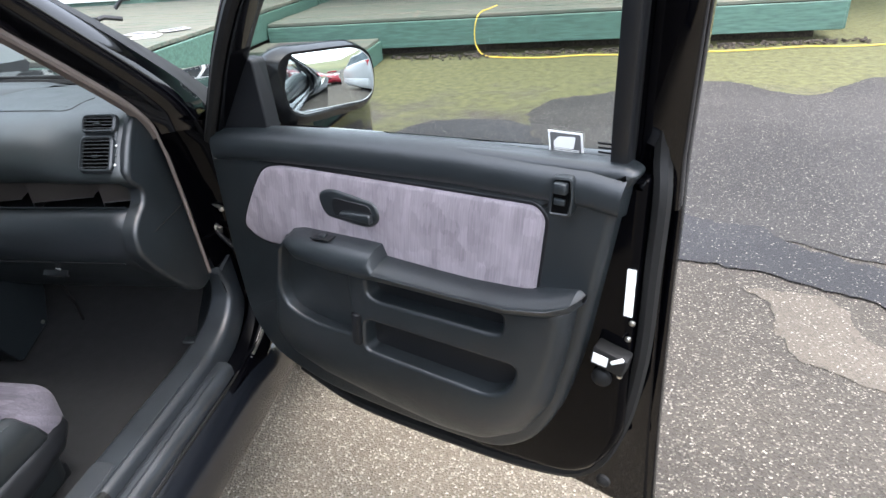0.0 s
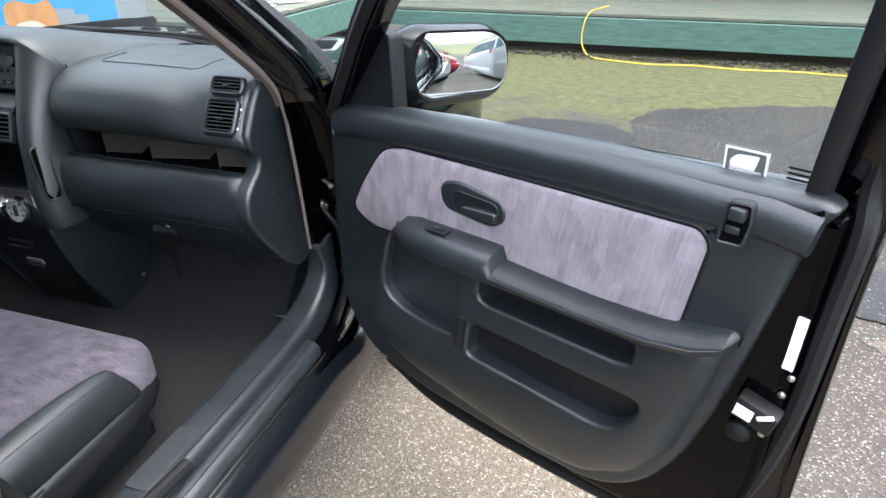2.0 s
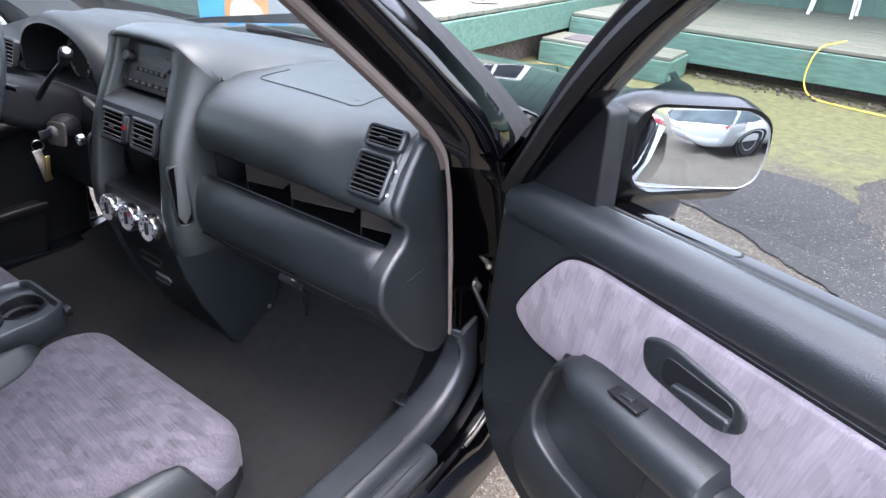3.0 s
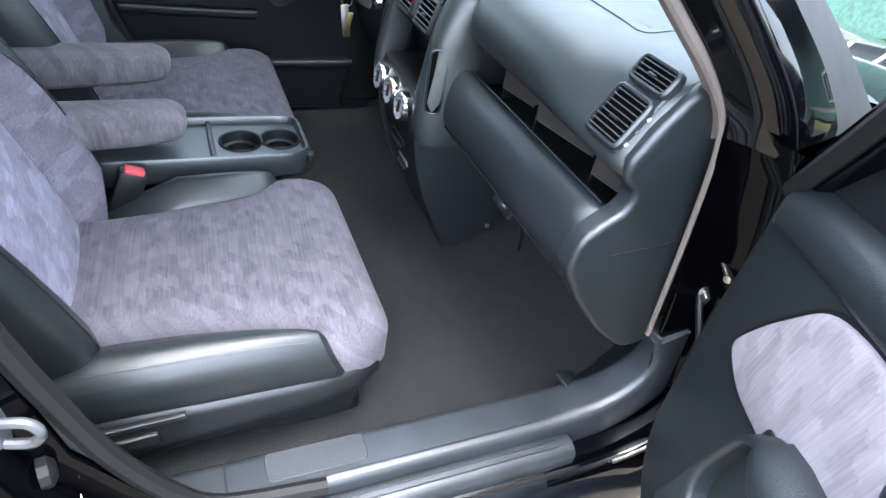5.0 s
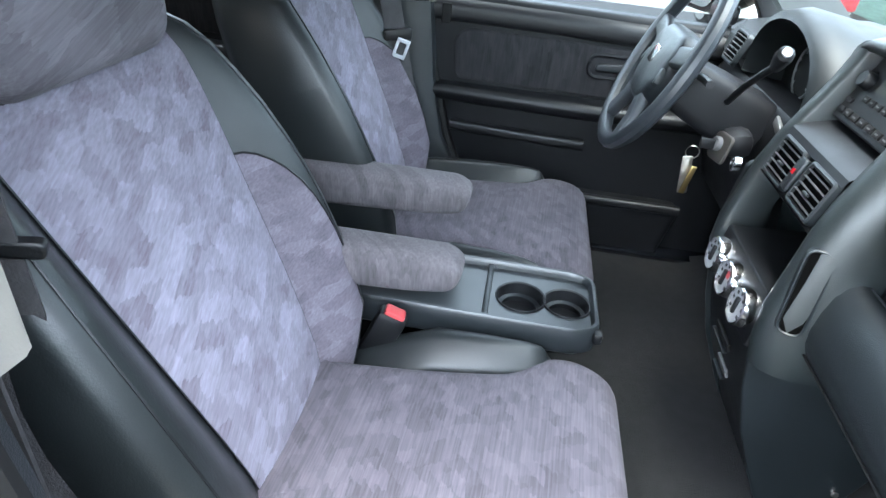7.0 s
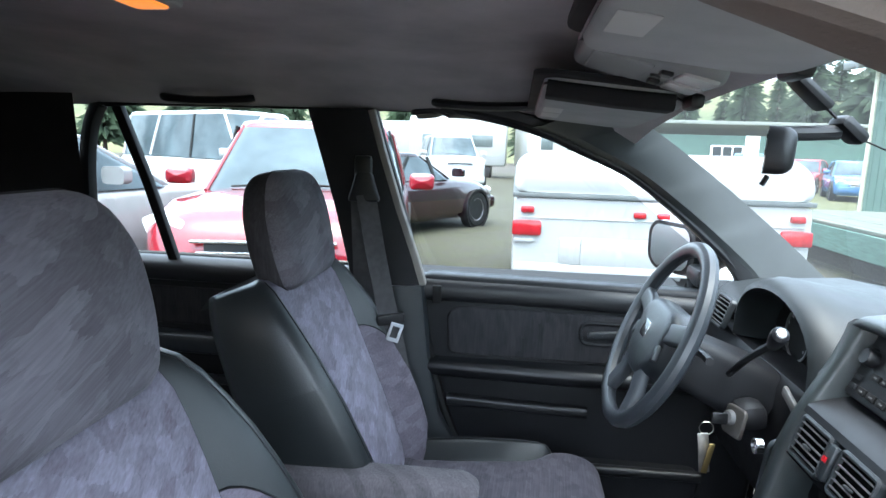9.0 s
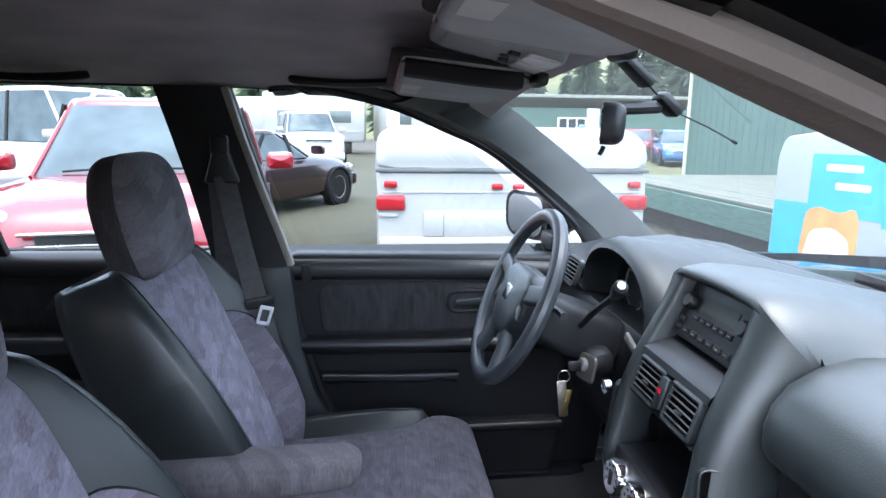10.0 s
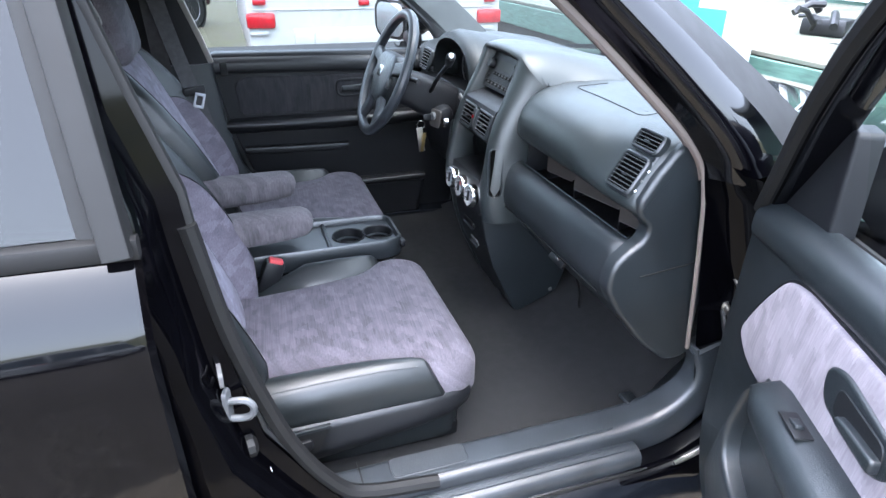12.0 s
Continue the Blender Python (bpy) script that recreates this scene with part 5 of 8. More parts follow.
for y, z, k in ((1.350, 1.138, 0.5), (1.325, 1.142, 1.0), (1.319, 1.149, 1.0), (1.322, 1.156, 1.0), (1.334, 1.162, 1.0), (1.36, 1.165, 0.9), (1.40, 1.162, 0.85), (1.46, 1.152, 0.8), (1.54, 1.134, 0.7), (1.64, 1.112, 0.5), (1.75, 1.088, 0.3), (1.84, 1.05, 0.1)):
    half = []
    for x, d, g in zip(XC, DROP, BACK):
        xx = x * (1 + 0.5 * max(0, min(1, (y - 1.40) / 0.3)))
        half.append((xx, y + g * (1 if y < 1.34 else 0.3), max(z - d * k, min(z, (pad_top(y) - 0.004) if y > 1.41 else 0))))
    rows.append([(-a, b, c) for a, b, c in half[:0:-1]] + half)
stack = part("radio_hood", strip_panel(rows), PAD, dash, "charcoal hood over the radio", angle=70)
for sd in (1, -1):
    # cheeks beside the radio and vents
    rows = []
    for y, z, x, f in ((1.322, 1.156, 0.088, 1.0), (1.318, 1.14, 0.088, 0.95), (1.305, 1.10, 0.091, 0.75), (1.283, 1.05, 0.095, 0.45), (1.262, 1.0, 0.099, 0.2), (1.248, 0.955, 0.103, 0.05), (1.238, 0.90, 0.108, 0), (1.228, 0.85, 0.112, 0), (1.228, 0.80, 0.115, 0), (1.236, 0.76, 0.114, 0)):
        prof = ((0.0, 0.06, 0), (0.0, 0.010, 0), (0.004, 0.003, 0.004), (0.014, 0.0, 0.007), (0.030, 0.002, 0.018), (0.044, 0.010, 0.034), (0.054, 0.024, 0.052), (0.060, 0.045, 0.074), (0.062, 0.10, 0.10), (0.060, 0.19, 0.10))
        w = 1.25 - 0.4 * (1 - f)
        rows.append([(sd * (x + a * w), y + b, z - c * f) for a, b, c in prof])
    part("stack_cheek", strip_panel(rows), PAD, dash, angle=70)
    HB = basis((sd * 0.150, 1.256, 0.888), (0.37, 0.93, 0) if sd > 0 else (0.37, -0.93, 0), (-0.09 * sd, 0.19, 1))
    slot = rounded(rect(-0.013, -0.056, 0.014, 0.056), 0.011, 3)
    gh = part("grab_handle", loft([[HB @ Vector((q.x, q.y, h)) for q in inset(slot, d)] for d, h in ((-0.006, -0.006), (-0.004, 0.002), (-0.002, 0.003), (0.0, 0.001), (0.001, -0.004))], caps=False), PLASTIC, dash, "charcoal grab handle")
    # flat black sheet paints the dark inside of the grab handle
    part("well_shade", slab(slot, 0.0006, 0.0012, 0, seg=1, frame_m=HB), SHADE_BLACK, gh)
    low = [(1.236, 0.77), (1.25, 0.70), (1.275, 0.62), (1.31, 0.545), (1.345, 0.475), (1.36, 0.468), (1.47, 0.515), (1.50, 0.60), (1.50, 0.80)]
    part("console_side", slab(rounded(low, 0.008), 0, 0.008 * sd, 0.004, frame_m=basis((sd * 0.118, 0, 0), (0, 1, 0), (0, 0, 1))), PLASTIC, dash)
part("console_screw", lathe([(0.001, 0), (0.006, 0), (0.005, 0.003), (0.001, 0.003)], 10, basis((0.1255, 1.452, 0.522), (0, 1, 0), (0, 0, 1))), STEEL, dash)
part("console_face", strip_panel([[(x, y, z) for x in (-0.112, -0.04, 0.04, 0.112)] for y, z in ((1.246, 0.765), (1.258, 0.70), (1.282, 0.62), (1.316, 0.545), (1.35, 0.472))]), PLASTIC_DARK, dash)
for z, y, w in ((0.70, 1.254, 0.07), (0.64, 1.272, 0.05)):
    part("console_slot", box((0.0, y, z), (w, 0.006, 0.016), 0.003, (18, 0, 0)), PLASTIC_GREY if w < 0.06 else RUBBER, dash)
    part("slot_lip", box((0.0, y - 0.004, z - 0.010), (w, 0.006, 0.004), 0.001, (18, 0, 0)), PLASTIC, dash)
# radio
RM = basis((0, 1.3345, 1.0955), (1, 0, 0), (0, 0.38, 0.925))
radio = part("radio", slab(rounded(rect(-0.09, -0.052, 0.09, 0.052), 0.006), -0.05, 0.004, 0.003, frame_m=RM), PLASTIC_DARK, dash, "black double-height car radio")
part("display", slab(rounded(rect(-0.045, 0.0, 0.045, 0.022), 0.002), 0.004, 0.0052, 0, seg=1, frame_m=RM), DISPLAY, radio)
part("disc_slot", slab(rect(-0.062, 0.036, 0.062, 0.041), 0.004, 0.0048, 0, seg=1, frame_m=RM), RUBBER, radio)
for x in (-0.070, 0.070):
    part("radio_knob", lathe([(0.001, 0.0), (0.0125, 0.0), (0.0115, 0.012), (0.010, 0.014), (0.001, 0.014)], 16, RM @ Matrix.Translation((x, 0.006, 0.004))), PLASTIC_DARK, radio)
for k in range(6):
    for x, y, w, h in ((-0.044 + k * 0.0175, -0.013, 0.014, 0.009), (-0.055 + k * 0.022, -0.038, 0.017, 0.010)):
        rb = part("radio_button", move(box((x, y, 0.005), (w, h, 0.004), 0.001), RM), RUBBER, radio)
        part("button_mark", move(box((x, y, 0.0072), (w * 0.45, 0.0022, 0.0004)), RM), DIM_PRINT, rb)
for z in (-0.012, -0.026, 0.03):
    for x in (-0.077, 0.077):
        part("radio_button", move(box((x, z - 0.012, 0.005), (0.014, 0.007, 0.004), 0.001), RM), PLASTIC_DARK, radio)
# sill under the radio, centre vents, hazard switch
part("radio_ledge", strip_panel([[(x, y, z) for x in (-0.10, 0.10)] for y, z in ((1.335, 1.043), (1.285, 1.030), (1.272, 1.022), (1.268, 1.012))]), PLASTIC_DARK, dash)
for x in (-0.052, 0.052):
    vent((x, 1.262, 0.982), (1, 0, 0), (0, 0.28, 0.96), 0.072, 0.052, 5, PLASTIC, "centre_vent", 0.003)
part("hazard_switch", box((0, 1.257, 0.985), (0.018, 0.010, 0.05), 0.004, (-16, 0, 0)), PLASTIC, dash)
part("hazard_mark", box((0, 1.2515, 0.990), (0.007, 0.002, 0.007), 0.0, (-16, 0, 0)), RED_LAMP, dash)
# cubby and knob panel
part("cubby", strip_panel([[(x * k, y, z) for x in (-1, -0.98, 0.98, 1)] for k, y, z in ((0.10, 1.25, 0.95), (0.095, 1.34, 0.945), (0.09, 1.35, 0.86), (0.1, 1.245, 0.848))]), PLASTIC_DARK, dash)
part("cubby_rib", box((0.035, 1.335, 0.90), (0.004, 0.03, 0.09), 0.001), PLASTIC, dash)
part("cubby_switch", box((0.065, 1.335, 0.915), (0.035, 0.01, 0.014), 0.003), PLASTIC_GREY, dash)
DIAL = material("pale_dial", (0.34, 0.345, 0.35), 0.5, var=0.05)
KM = basis((0, 1.238, 0.805), (1, 0, 0), (0, 0.10, 0.995))
part("knob_panel", slab(rounded(rect(-0.112, -0.042, 0.112, 0.042), 0.01), -0.03, 0.0, 0.004, frame_m=KM), PLASTIC_DARK, dash)
for k, x in enumerate((-0.0725, 0, 0.0725)):
    knob = part("climate_knob", lathe([(0.001, 0.0), (0.0305, 0.0), (0.0305, 0.010), (0.0285, 0.019), (0.0262, 0.021), (0.0255, 0.016)], 28, KM @ Matrix.Translation((x, 0, 0))), CHROME, dash, "chrome-ringed rotary climate knob")
    part("knob_face", lathe([(0.001, 0.0165), (0.0255, 0.0165), (0.0255, 0.0178), (0.001, 0.0182)], 20, KM @ Matrix.Translation((x, 0, 0))), DIAL, knob)
    bm = bmesh.new()
    for q in range(7):
        a = radians(-120 + 40 * q)
        box((x + 0.0195 * math.sin(a), 0.0195 * math.cos(a), 0.0184), (0.0045, 0.0045, 0.001), bm=bm)
    box((x, 0.0, 0.020), (0.008, 0.026, 0.006), 0.002, bm=bm)
    part("knob_marks", move(bm, KM), PLASTIC_DARK, knob)
part("warm_mark", slab(rounded(rect(0.004, 0.004, 0.014, 0.016), 0.003), 0.0184, 0.0190, 0, seg=1, frame_m=KM), RED_BUTTON, knob)
part("power_outlet", lathe([(0.001, 0), (0.012, 0), (0.012, 0.01), (0.009, 0.011), (0.009, 0.004), (0.001, 0.004)], 14, basis((-0.118, 1.225, 0.945), (1, 0, 0), (0, 0, 1))), CHROME, dash)

# driver's half: pad, instrument hood, lower cover
DASH_TOP = material("dark_dash_vinyl", (0.011, 0.0140, 0.0152), 0.46, bump=0.2, bump_scale=620, var=0.2, spec=0.45)
pad = ((1.33, 0.99), (1.315, 1.01), (1.32, 1.045), (1.35, 1.075), (1.42, 1.09), (1.60, 1.10), (1.76, 1.075), (1.84, 1.04))
for xs, first in (((-0.695, -0.66, -0.62, -0.565), 0), ((-0.565, -0.50, -0.40, -0.30, -0.18), 4), ((-0.18, -0.155, -0.13), 0)):
    part("driver_pad", strip_panel([[(x, y, z) for y, z in pad[first:]] for x in xs]), DASH_TOP, dash)
hood_in, hood_out = [], []
for k in range(17):
    a = math.pi * k / 16
    hood_in.append((-0.37 - 0.165 * math.cos(a), 0.995 + 0.125 * math.sin(a) ** 0.7))
    hood_out.append((-0.37 - 0.205 * math.cos(a), 0.985 + 0.165 * math.sin(a) ** 0.75))
part("instrument_hood", strip_panel([[(x, 1.41, z - 0.01) for x, z in hood_in], [(x, 1.335, z) for x, z in hood_in], [(x, 1.318, z + 0.006) for x, z in hood_in], [((x + p) / 2, 1.325, (z + q) / 2 + 0.006) for (x, z), (p, q) in zip(hood_in, hood_out)], [(x, 1.36, z) for x, z in hood_out], [(x, 1.48, z - 0.02) for x, z in hood_out], [(x, 1.62, min(z, 1.10)) for x, z in hood_out]]), DASH_TOP, dash, "charcoal instrument hood", angle=70)
cl = part("instrument_panel", slab(rounded(rect(-0.53, 0.965, -0.21, 1.11), 0.03), 0, 0.004, 0, seg=1, frame_m=basis((0, 1.405, 0), (1, 0, 0), (0, 0, 1))), RUBBER, dash, "dark instrument panel with round gauges")
for x, r in ((-0.43, 0.05), (-0.31, 0.05), (-0.235, 0.028)):
    gm = basis((x, 1.400, 1.03), (1, 0, 0), (0, 0, 1))
    part("gauge_ring", lathe([(r, 0), (r, 0.003), (r - 0.003, 0.003), (r - 0.003, 0)], 24, gm, caps=False), SILVER, cl)
    bm = bmesh.new()
    for q in range(9):
        a = radians(-130 + q * 32)
        box(gm @ Vector(((r - 0.01) * math.sin(a), (r - 0.01) * math.cos(a), 0.002)), (0.003, 0.001, 0.006), bm=bm)
    part("gauge_marks", bm, PRINT, cl)
part("gauge_needle", box((-0.25, 1.397, 1.02), (0.03, 0.001, 0.003), rot=(0, 30, 0)), RED_BUTTON, cl)
part("lower_cover", strip_panel([[(x, y, z) for y, z in ((1.41, 0.985), (1.33, 0.99), (1.318, 0.97), (1.315, 0.90), (1.33, 0.80), (1.36, 0.70), (1.42, 0.64), (1.55, 0.62))] for x in (-0.695, -0.5, -0.3, -0.2, -0.13)]), BLACK, dash)
part("cluster_trim", box((-0.215, 1.312, 0.965), (0.10, 0.008, 0.018), 0.003, (0, 20, 0)), PLASTIC_GREY, dash)
vent((-0.60, 1.315, 1.03), (1, 0, 0), (0, 0.30, 0.95), 0.075, 0.06, 6, PLASTIC)

# ---- steering wheel, column, key ----
RIM_LEATHER = material("worn_wheel_leather", (0.026, 0.030, 0.034), 0.36, bump=0.1, bump_scale=500, var=0.2, spec=0.6)
SPOKE = material("satin_grey_spoke", (0.05, 0.054, 0.06), 0.35, spec=0.6)
DISH = material("ignition_plate_grey", (0.045, 0.042, 0.038), 0.45, var=0.15)
WM = basis((-0.37, 1.120, 1.035), (1, 0, 0), (0, 0.40, 0.915))
wheel = thing("steering_wheel", "black four-spoke steering wheel with airbag pad", "steering wheel")
bm = bmesh.new()
bm2 = loft([[WM @ Vector(((0.174 + 0.0155 * math.cos(b)) * math.cos(a), (0.174 + 0.0155 * math.cos(b)) * math.sin(a), 0.0145 * math.sin(b))) for b in [2 * math.pi * q / 10 for q in range(10)]] for a in [2 * math.pi * k / 48 for k in range(49)]], caps=False)
bmesh.ops.remove_doubles(bm2, verts=bm2.verts, dist=1e-5)
bm.free()
part("rim", bm2, RIM_LEATHER, wheel, "dark grey leather wheel rim")
hub = rounded([(-0.098, 0.036), (-0.066, 0.062), (0.066, 0.062), (0.098, 0.036), (0.084, -0.05), (0.045, -0.085), (-0.045, -0.085), (-0.084, -0.05)], 0.024)
part("airbag_pad", slab(hub, -0.03, 0.014, 0.02, dome=0.006, frame_m=WM), PLASTIC, wheel)
for a0, x0, y0 in ((15, 0.07, 0.02), (165, -0.07, 0.02), (-62, 0.04, -0.05), (-118, -0.04, -0.05)):
    p1 = (0.172 * math.cos(radians(a0)), 0.172 * math.sin(radians(a0)))
    part("spoke", sweep([WM @ Vector((x0, y0, 0.002)), WM @ Vector(((x0 + p1[0]) / 2, (y0 + p1[1]) / 2, -0.004)), WM @ Vector((p1[0], p1[1], 0.0))], rounded(rect(-0.020, -0.010, 0.020, 0.010), 0.008, 3), tuple((WM.to_3x3() @ Vector((0, 0, 1))))), PLASTIC if a0 > 0 else SPOKE, wheel)
part("badge", slab(rounded(rect(-0.019, -0.015, 0.019, 0.017), 0.006), 0.0185, 0.021, 0.001, frame_m=WM), CHROME, wheel, "plain silver badge")
for sd in (1, -1):
    part("wheel_button", move(box((0.085 * sd, -0.018, 0.008), (0.014, 0.03, 0.010), 0.003, (0, 0, 20 * sd)), WM), PLASTIC, wheel)
col = part("column_shroud", loft([[WM @ Vector((p.x * k, p.y * k - 0.012, h)) for p in rounded(rect(-0.075, -0.07, 0.075, 0.06), 0.03)] for h, k in ((-0.03, 0.62), (-0.06, 0.74), (-0.12, 0.82), (-0.22, 0.9))]), BLACK, dash, "black steering column shroud")
for sd, z in ((1, 0.0), (-1, 0.0)):
    part("stalk", tube([WM @ Vector((0.06 * sd, 0.015, -0.06)), WM @ Vector((0.11 * sd, 0.02, -0.055)), WM @ Vector((0.15 * sd, 0.022, -0.05))], 0.007, 8), PLASTIC_DARK, dash)
shifter = part("shift_lever", tube(spline([(-0.30, 1.235, 0.99), (-0.22, 1.232, 1.045), (-0.135, 1.236, 1.10)], 4), 0.006, 8), PLASTIC_DARK, dash, "black column shift lever")
part("shift_knob", lathe([(0.001, 0), (0.009, 0.002), (0.011, 0.016), (0.013, 0.036), (0.012, 0.046), (0.008, 0.050), (0.001, 0.051)], 16, Matrix.Translation((-0.150, 1.237, 1.090)) @ Vector((0.06, -0.01, 0.045)).to_track_quat("Z", "Y").to_matrix().to_4x4()), PLASTIC_DARK, shifter)
part("knob_cap", lathe([(0.001, 0.0505), (0.0075, 0.0505), (0.006, 0.0525), (0.001, 0.053)], 14, Matrix.Translation((-0.150, 1.237, 1.090)) @ Vector((0.06, -0.01, 0.045)).to_track_quat("Z", "Y").to_matrix().to_4x4()), SILVER, shifter)
part("ignition_switch", lathe([(0.001, 0), (0.013, 0), (0.013, 0.005), (0.011, 0.008), (0.001, 0.008)], 20, basis((-0.262, 1.232, 0.925), (0.95, 0.3, 0), (0, 0.2, 0.98))), PLASTIC_GREY, dash)
part("ignition_block", box((-0.285, 1.27, 0.925), (0.060, 0.05, 0.05), 0.018, (10, 0, 0)), BLACK, dash)
part("ignition_plate", slab(rounded(rect(-0.024, -0.030, 0.024, 0.022), 0.010), -0.006, 0.0, 0.003, frame_m=basis((-0.262, 1.236, 0.923), (0.95, 0.3, 0), (0, 0.2, 0.98))), DISH, dash, "grey ignition plate")
key = thing("car_key", "steel car key with tag hanging in the ignition", "key")
part("key_bow", box((-0.256, 1.212, 0.925), (0.006, 0.026, 0.020), 0.003), PLASTIC_DARK, key)
part("key_ring", loft([[Vector((-0.256 + 0.001 * math.cos(b), 1.192 + (0.012 + 0.001 * math.cos(b)) * math.cos(a), 0.905 + (0.012 + 0.001 * math.sin(b)) * math.sin(a))) for b in (0, 2, 4)] for a in [k * 0.52 for k in range(13)]], caps=False), STEEL, key)
part("spare_key", box((-0.252, 1.190, 0.862), (0.004, 0.018, 0.075), 0.002, (8, 4, 0)), STEEL, key)
part("key_tag", box((-0.246, 1.196, 0.855), (0.003, 0.010, 0.06), 0.001, (-6, 10, 0)), material("brass_tag", (0.55, 0.42, 0.18), 0.35, metal=1.0), key)

# ---- seats ----
def car_seat(cx, dy, inner, label):
    """A front seat. inner: -1 when the armrest is on its left (towards -x), 1 when on its right."""
    bm = slab(rounded([(-0.20, 0.60), (0.20, 0.60), (0.208, 0.9), (0.208, 1.03), (0.15, 1.068), (-0.15, 1.068), (-0.208, 1.03), (-0.208, 0.9)], 0.04), 0.46, 0.585, 0.02)
    seat = part("front_seat", bm, VINYL, car, label)
    seat.matrix_world = Matrix.Translation((cx, dy, 0))
    cush = rounded([(-0.14, 0.60), (0.14, 0.60), (0.16, 0.80), (0.185, 0.925), (0.236, 0.968), (0.240, 1.03), (0.20, 1.088), (-0.20, 1.088), (-0.240, 1.03), (-0.236, 0.968), (-0.185, 0.925), (-0.16, 0.80)], [0.02, 0.02, 0.1, 0.05, 0.03, 0.05, 0.08, 0.08, 0.05, 0.03, 0.05, 0.1], 6)
    part("cushion", slab(cush, 0.575, 0.668, 0.046, dome=0.008, seg=7, rings=6), FABRIC, seat, "lavender grey patterned seat cushion")
    for sd in (1, -1):
        rings = []
        for y, xi, xo, zt, z0, cut in ((0.585, 0.14, 0.225, 0.640, 0.585, 0.0), (0.61, 0.138, 0.236, 0.668, 0.585, 0.0), (0.70, 0.146, 0.242, 0.682, 0.588, 0.0), (0.80, 0.156, 0.245, 0.688, 0.590, 0.0), (0.88, 0.168, 0.246, 0.689, 0.592, 0.1), (0.94, 0.182, 0.246, 0.686, 0.592, 0.3), (0.962, 0.190, 0.245, 0.681, 0.592, 0.42), (0.972, 0.200, 0.240, 0.670, 0.594, 0.45)):
            if sd == inner:
                zt -= 0.095 * max(0.0, min(1.0, (0.78 - y) / 0.16)) ** 1.3
                zt = max(zt, z0 + 0.012)
            xm = xi + (xo - xi) * 0.55
            rings.append([(sd * x, y + cut * (zt - z), z) for x, z in rounded([(xi, z0), (xo, z0), (xo + 0.004, z0 + (zt - z0) * 0.55), (xo - 0.010, zt - 0.016), (xm, zt), (xi, zt - 0.040)], 0.014, 4)])
        part("cushion_bolster", loft(rings), VINYL, seat, "black leatherette cushion bolster")
        if sd != inner:
            part("bolster_stitch", tube(spline([(sd * 0.222, 0.62, 0.662), (sd * 0.230, 0.75, 0.674), (sd * 0.234, 0.88, 0.677), (sd * 0.236, 0.95, 0.674)], 5), 0.0010, 4), PLASTIC, seat)
        # plastic side shield with the lever recess
        rings = []
        for y, z0, z1, x in ((0.58, 0.485, 0.578, 0.236), (0.62, 0.49, 0.590, 0.248), (0.72, 0.50, 0.597, 0.254), (0.80, 0.51, 0.600, 0.256), (0.95, 0.53, 0.603, 0.256), (1.02, 0.54, 0.604, 0.250), (1.06, 0.545, 0.598, 0.228), (1.085, 0.55, 0.590, 0.185)):
            rings.append([(sd * a, y, b) for a, b in rounded([(x - 0.06, z0), (x - 0.012, z0), (x, z0 + 0.03), (x - 0.006, z1 - 0.01), (x - 0.02, z1), (x - 0.06, z1)], 0.012, 3)])
        part("side_shield", loft(rings), PLASTIC_DARK, seat, "charcoal plastic side shield")
        # flat dark sheet paints the shade of the lever's recess
        part("lever_shade", slab(rounded([(0.635, 0.530), (0.752, 0.540), (0.775, 0.590), (0.63, 0.582)], 0.01), 0, 0.0025 * sd, 0, seg=1, frame_m=basis((sd * 0.2555, 0, 0), (0, 1, 0), (0, 0, 1))), RUBBER, seat)
        part("recline_lever", box((sd * 0.260, 0.692, 0.560), (0.012, 0.105, 0.024), 0.006, (6, 0, 0)), PLASTIC_DARK, seat)
        part("shield_lip", sweep([(sd * 0.257, 0.63, 0.588), (sd * 0.258, 0.70, 0.592), (sd * 0.258, 0.778, 0.597)], rounded(rect(-0.004, -0.004, 0.004, 0.004), 0.002, 2)), PLASTIC, seat)
    for sd in (1, -1):
        part("seat_rail", box((sd * 0.17, 0.83, 0.452), (0.05, 0.44, 0.055), 0.01), PLASTIC_DARK, seat)
        part("seat_frame", box((sd * 0.18, 0.83, 0.49), (0.04, 0.40, 0.05), 0.01), PLASTIC_DARK, seat)
    # backrest
    BM = basis((0, 0.625, 0.585), (-1, 0, 0), (0, -0.37, 0.93))
    # rows up the back: height, half width of the panel, ridge and ridge height, depth of the panel
    ROWS = ((-0.03, 0.090, 0.120, 0.040, 0.022), (0.0, 0.098, 0.142, 0.058, 0.034), (0.05, 0.105, 0.172, 0.082, 0.046), (0.10, 0.112, 0.199, 0.102, 0.053), (0.16, 0.119, 0.205, 0.106, 0.054), (0.22, 0.126, 0.208, 0.106, 0.053), (0.28, 0.132, 0.209, 0.103, 0.051), (0.33, 0.137, 0.208, 0.098, 0.049), (0.38, 0.142, 0.205, 0.090, 0.047), (0.43, 0.147, 0.200, 0.080, 0.045), (0.48, 0.151, 0.193, 0.066, 0.042), (0.52, 0.153, 0.185, 0.053, 0.038), (0.55, 0.150, 0.173, 0.040, 0.030), (0.57, 0.142, 0.160, 0.024, 0.016), (0.578, 0.132, 0.146, 0.002, -0.004), (0.574, 0.124, 0.136, -0.026, -0.030), (0.560, 0.120, 0.130, -0.052, -0.052))
    panel, outer, shell = [], {1: [], -1: []}, []
    fabric = {1: [], -1: []}
    def blend(v):
        """The row of the back at a height, between those given."""
        for a, b in zip(ROWS, ROWS[1:]):
            if a[0] <= v <= b[0]:
                f = (v - a[0]) / (b[0] - a[0])
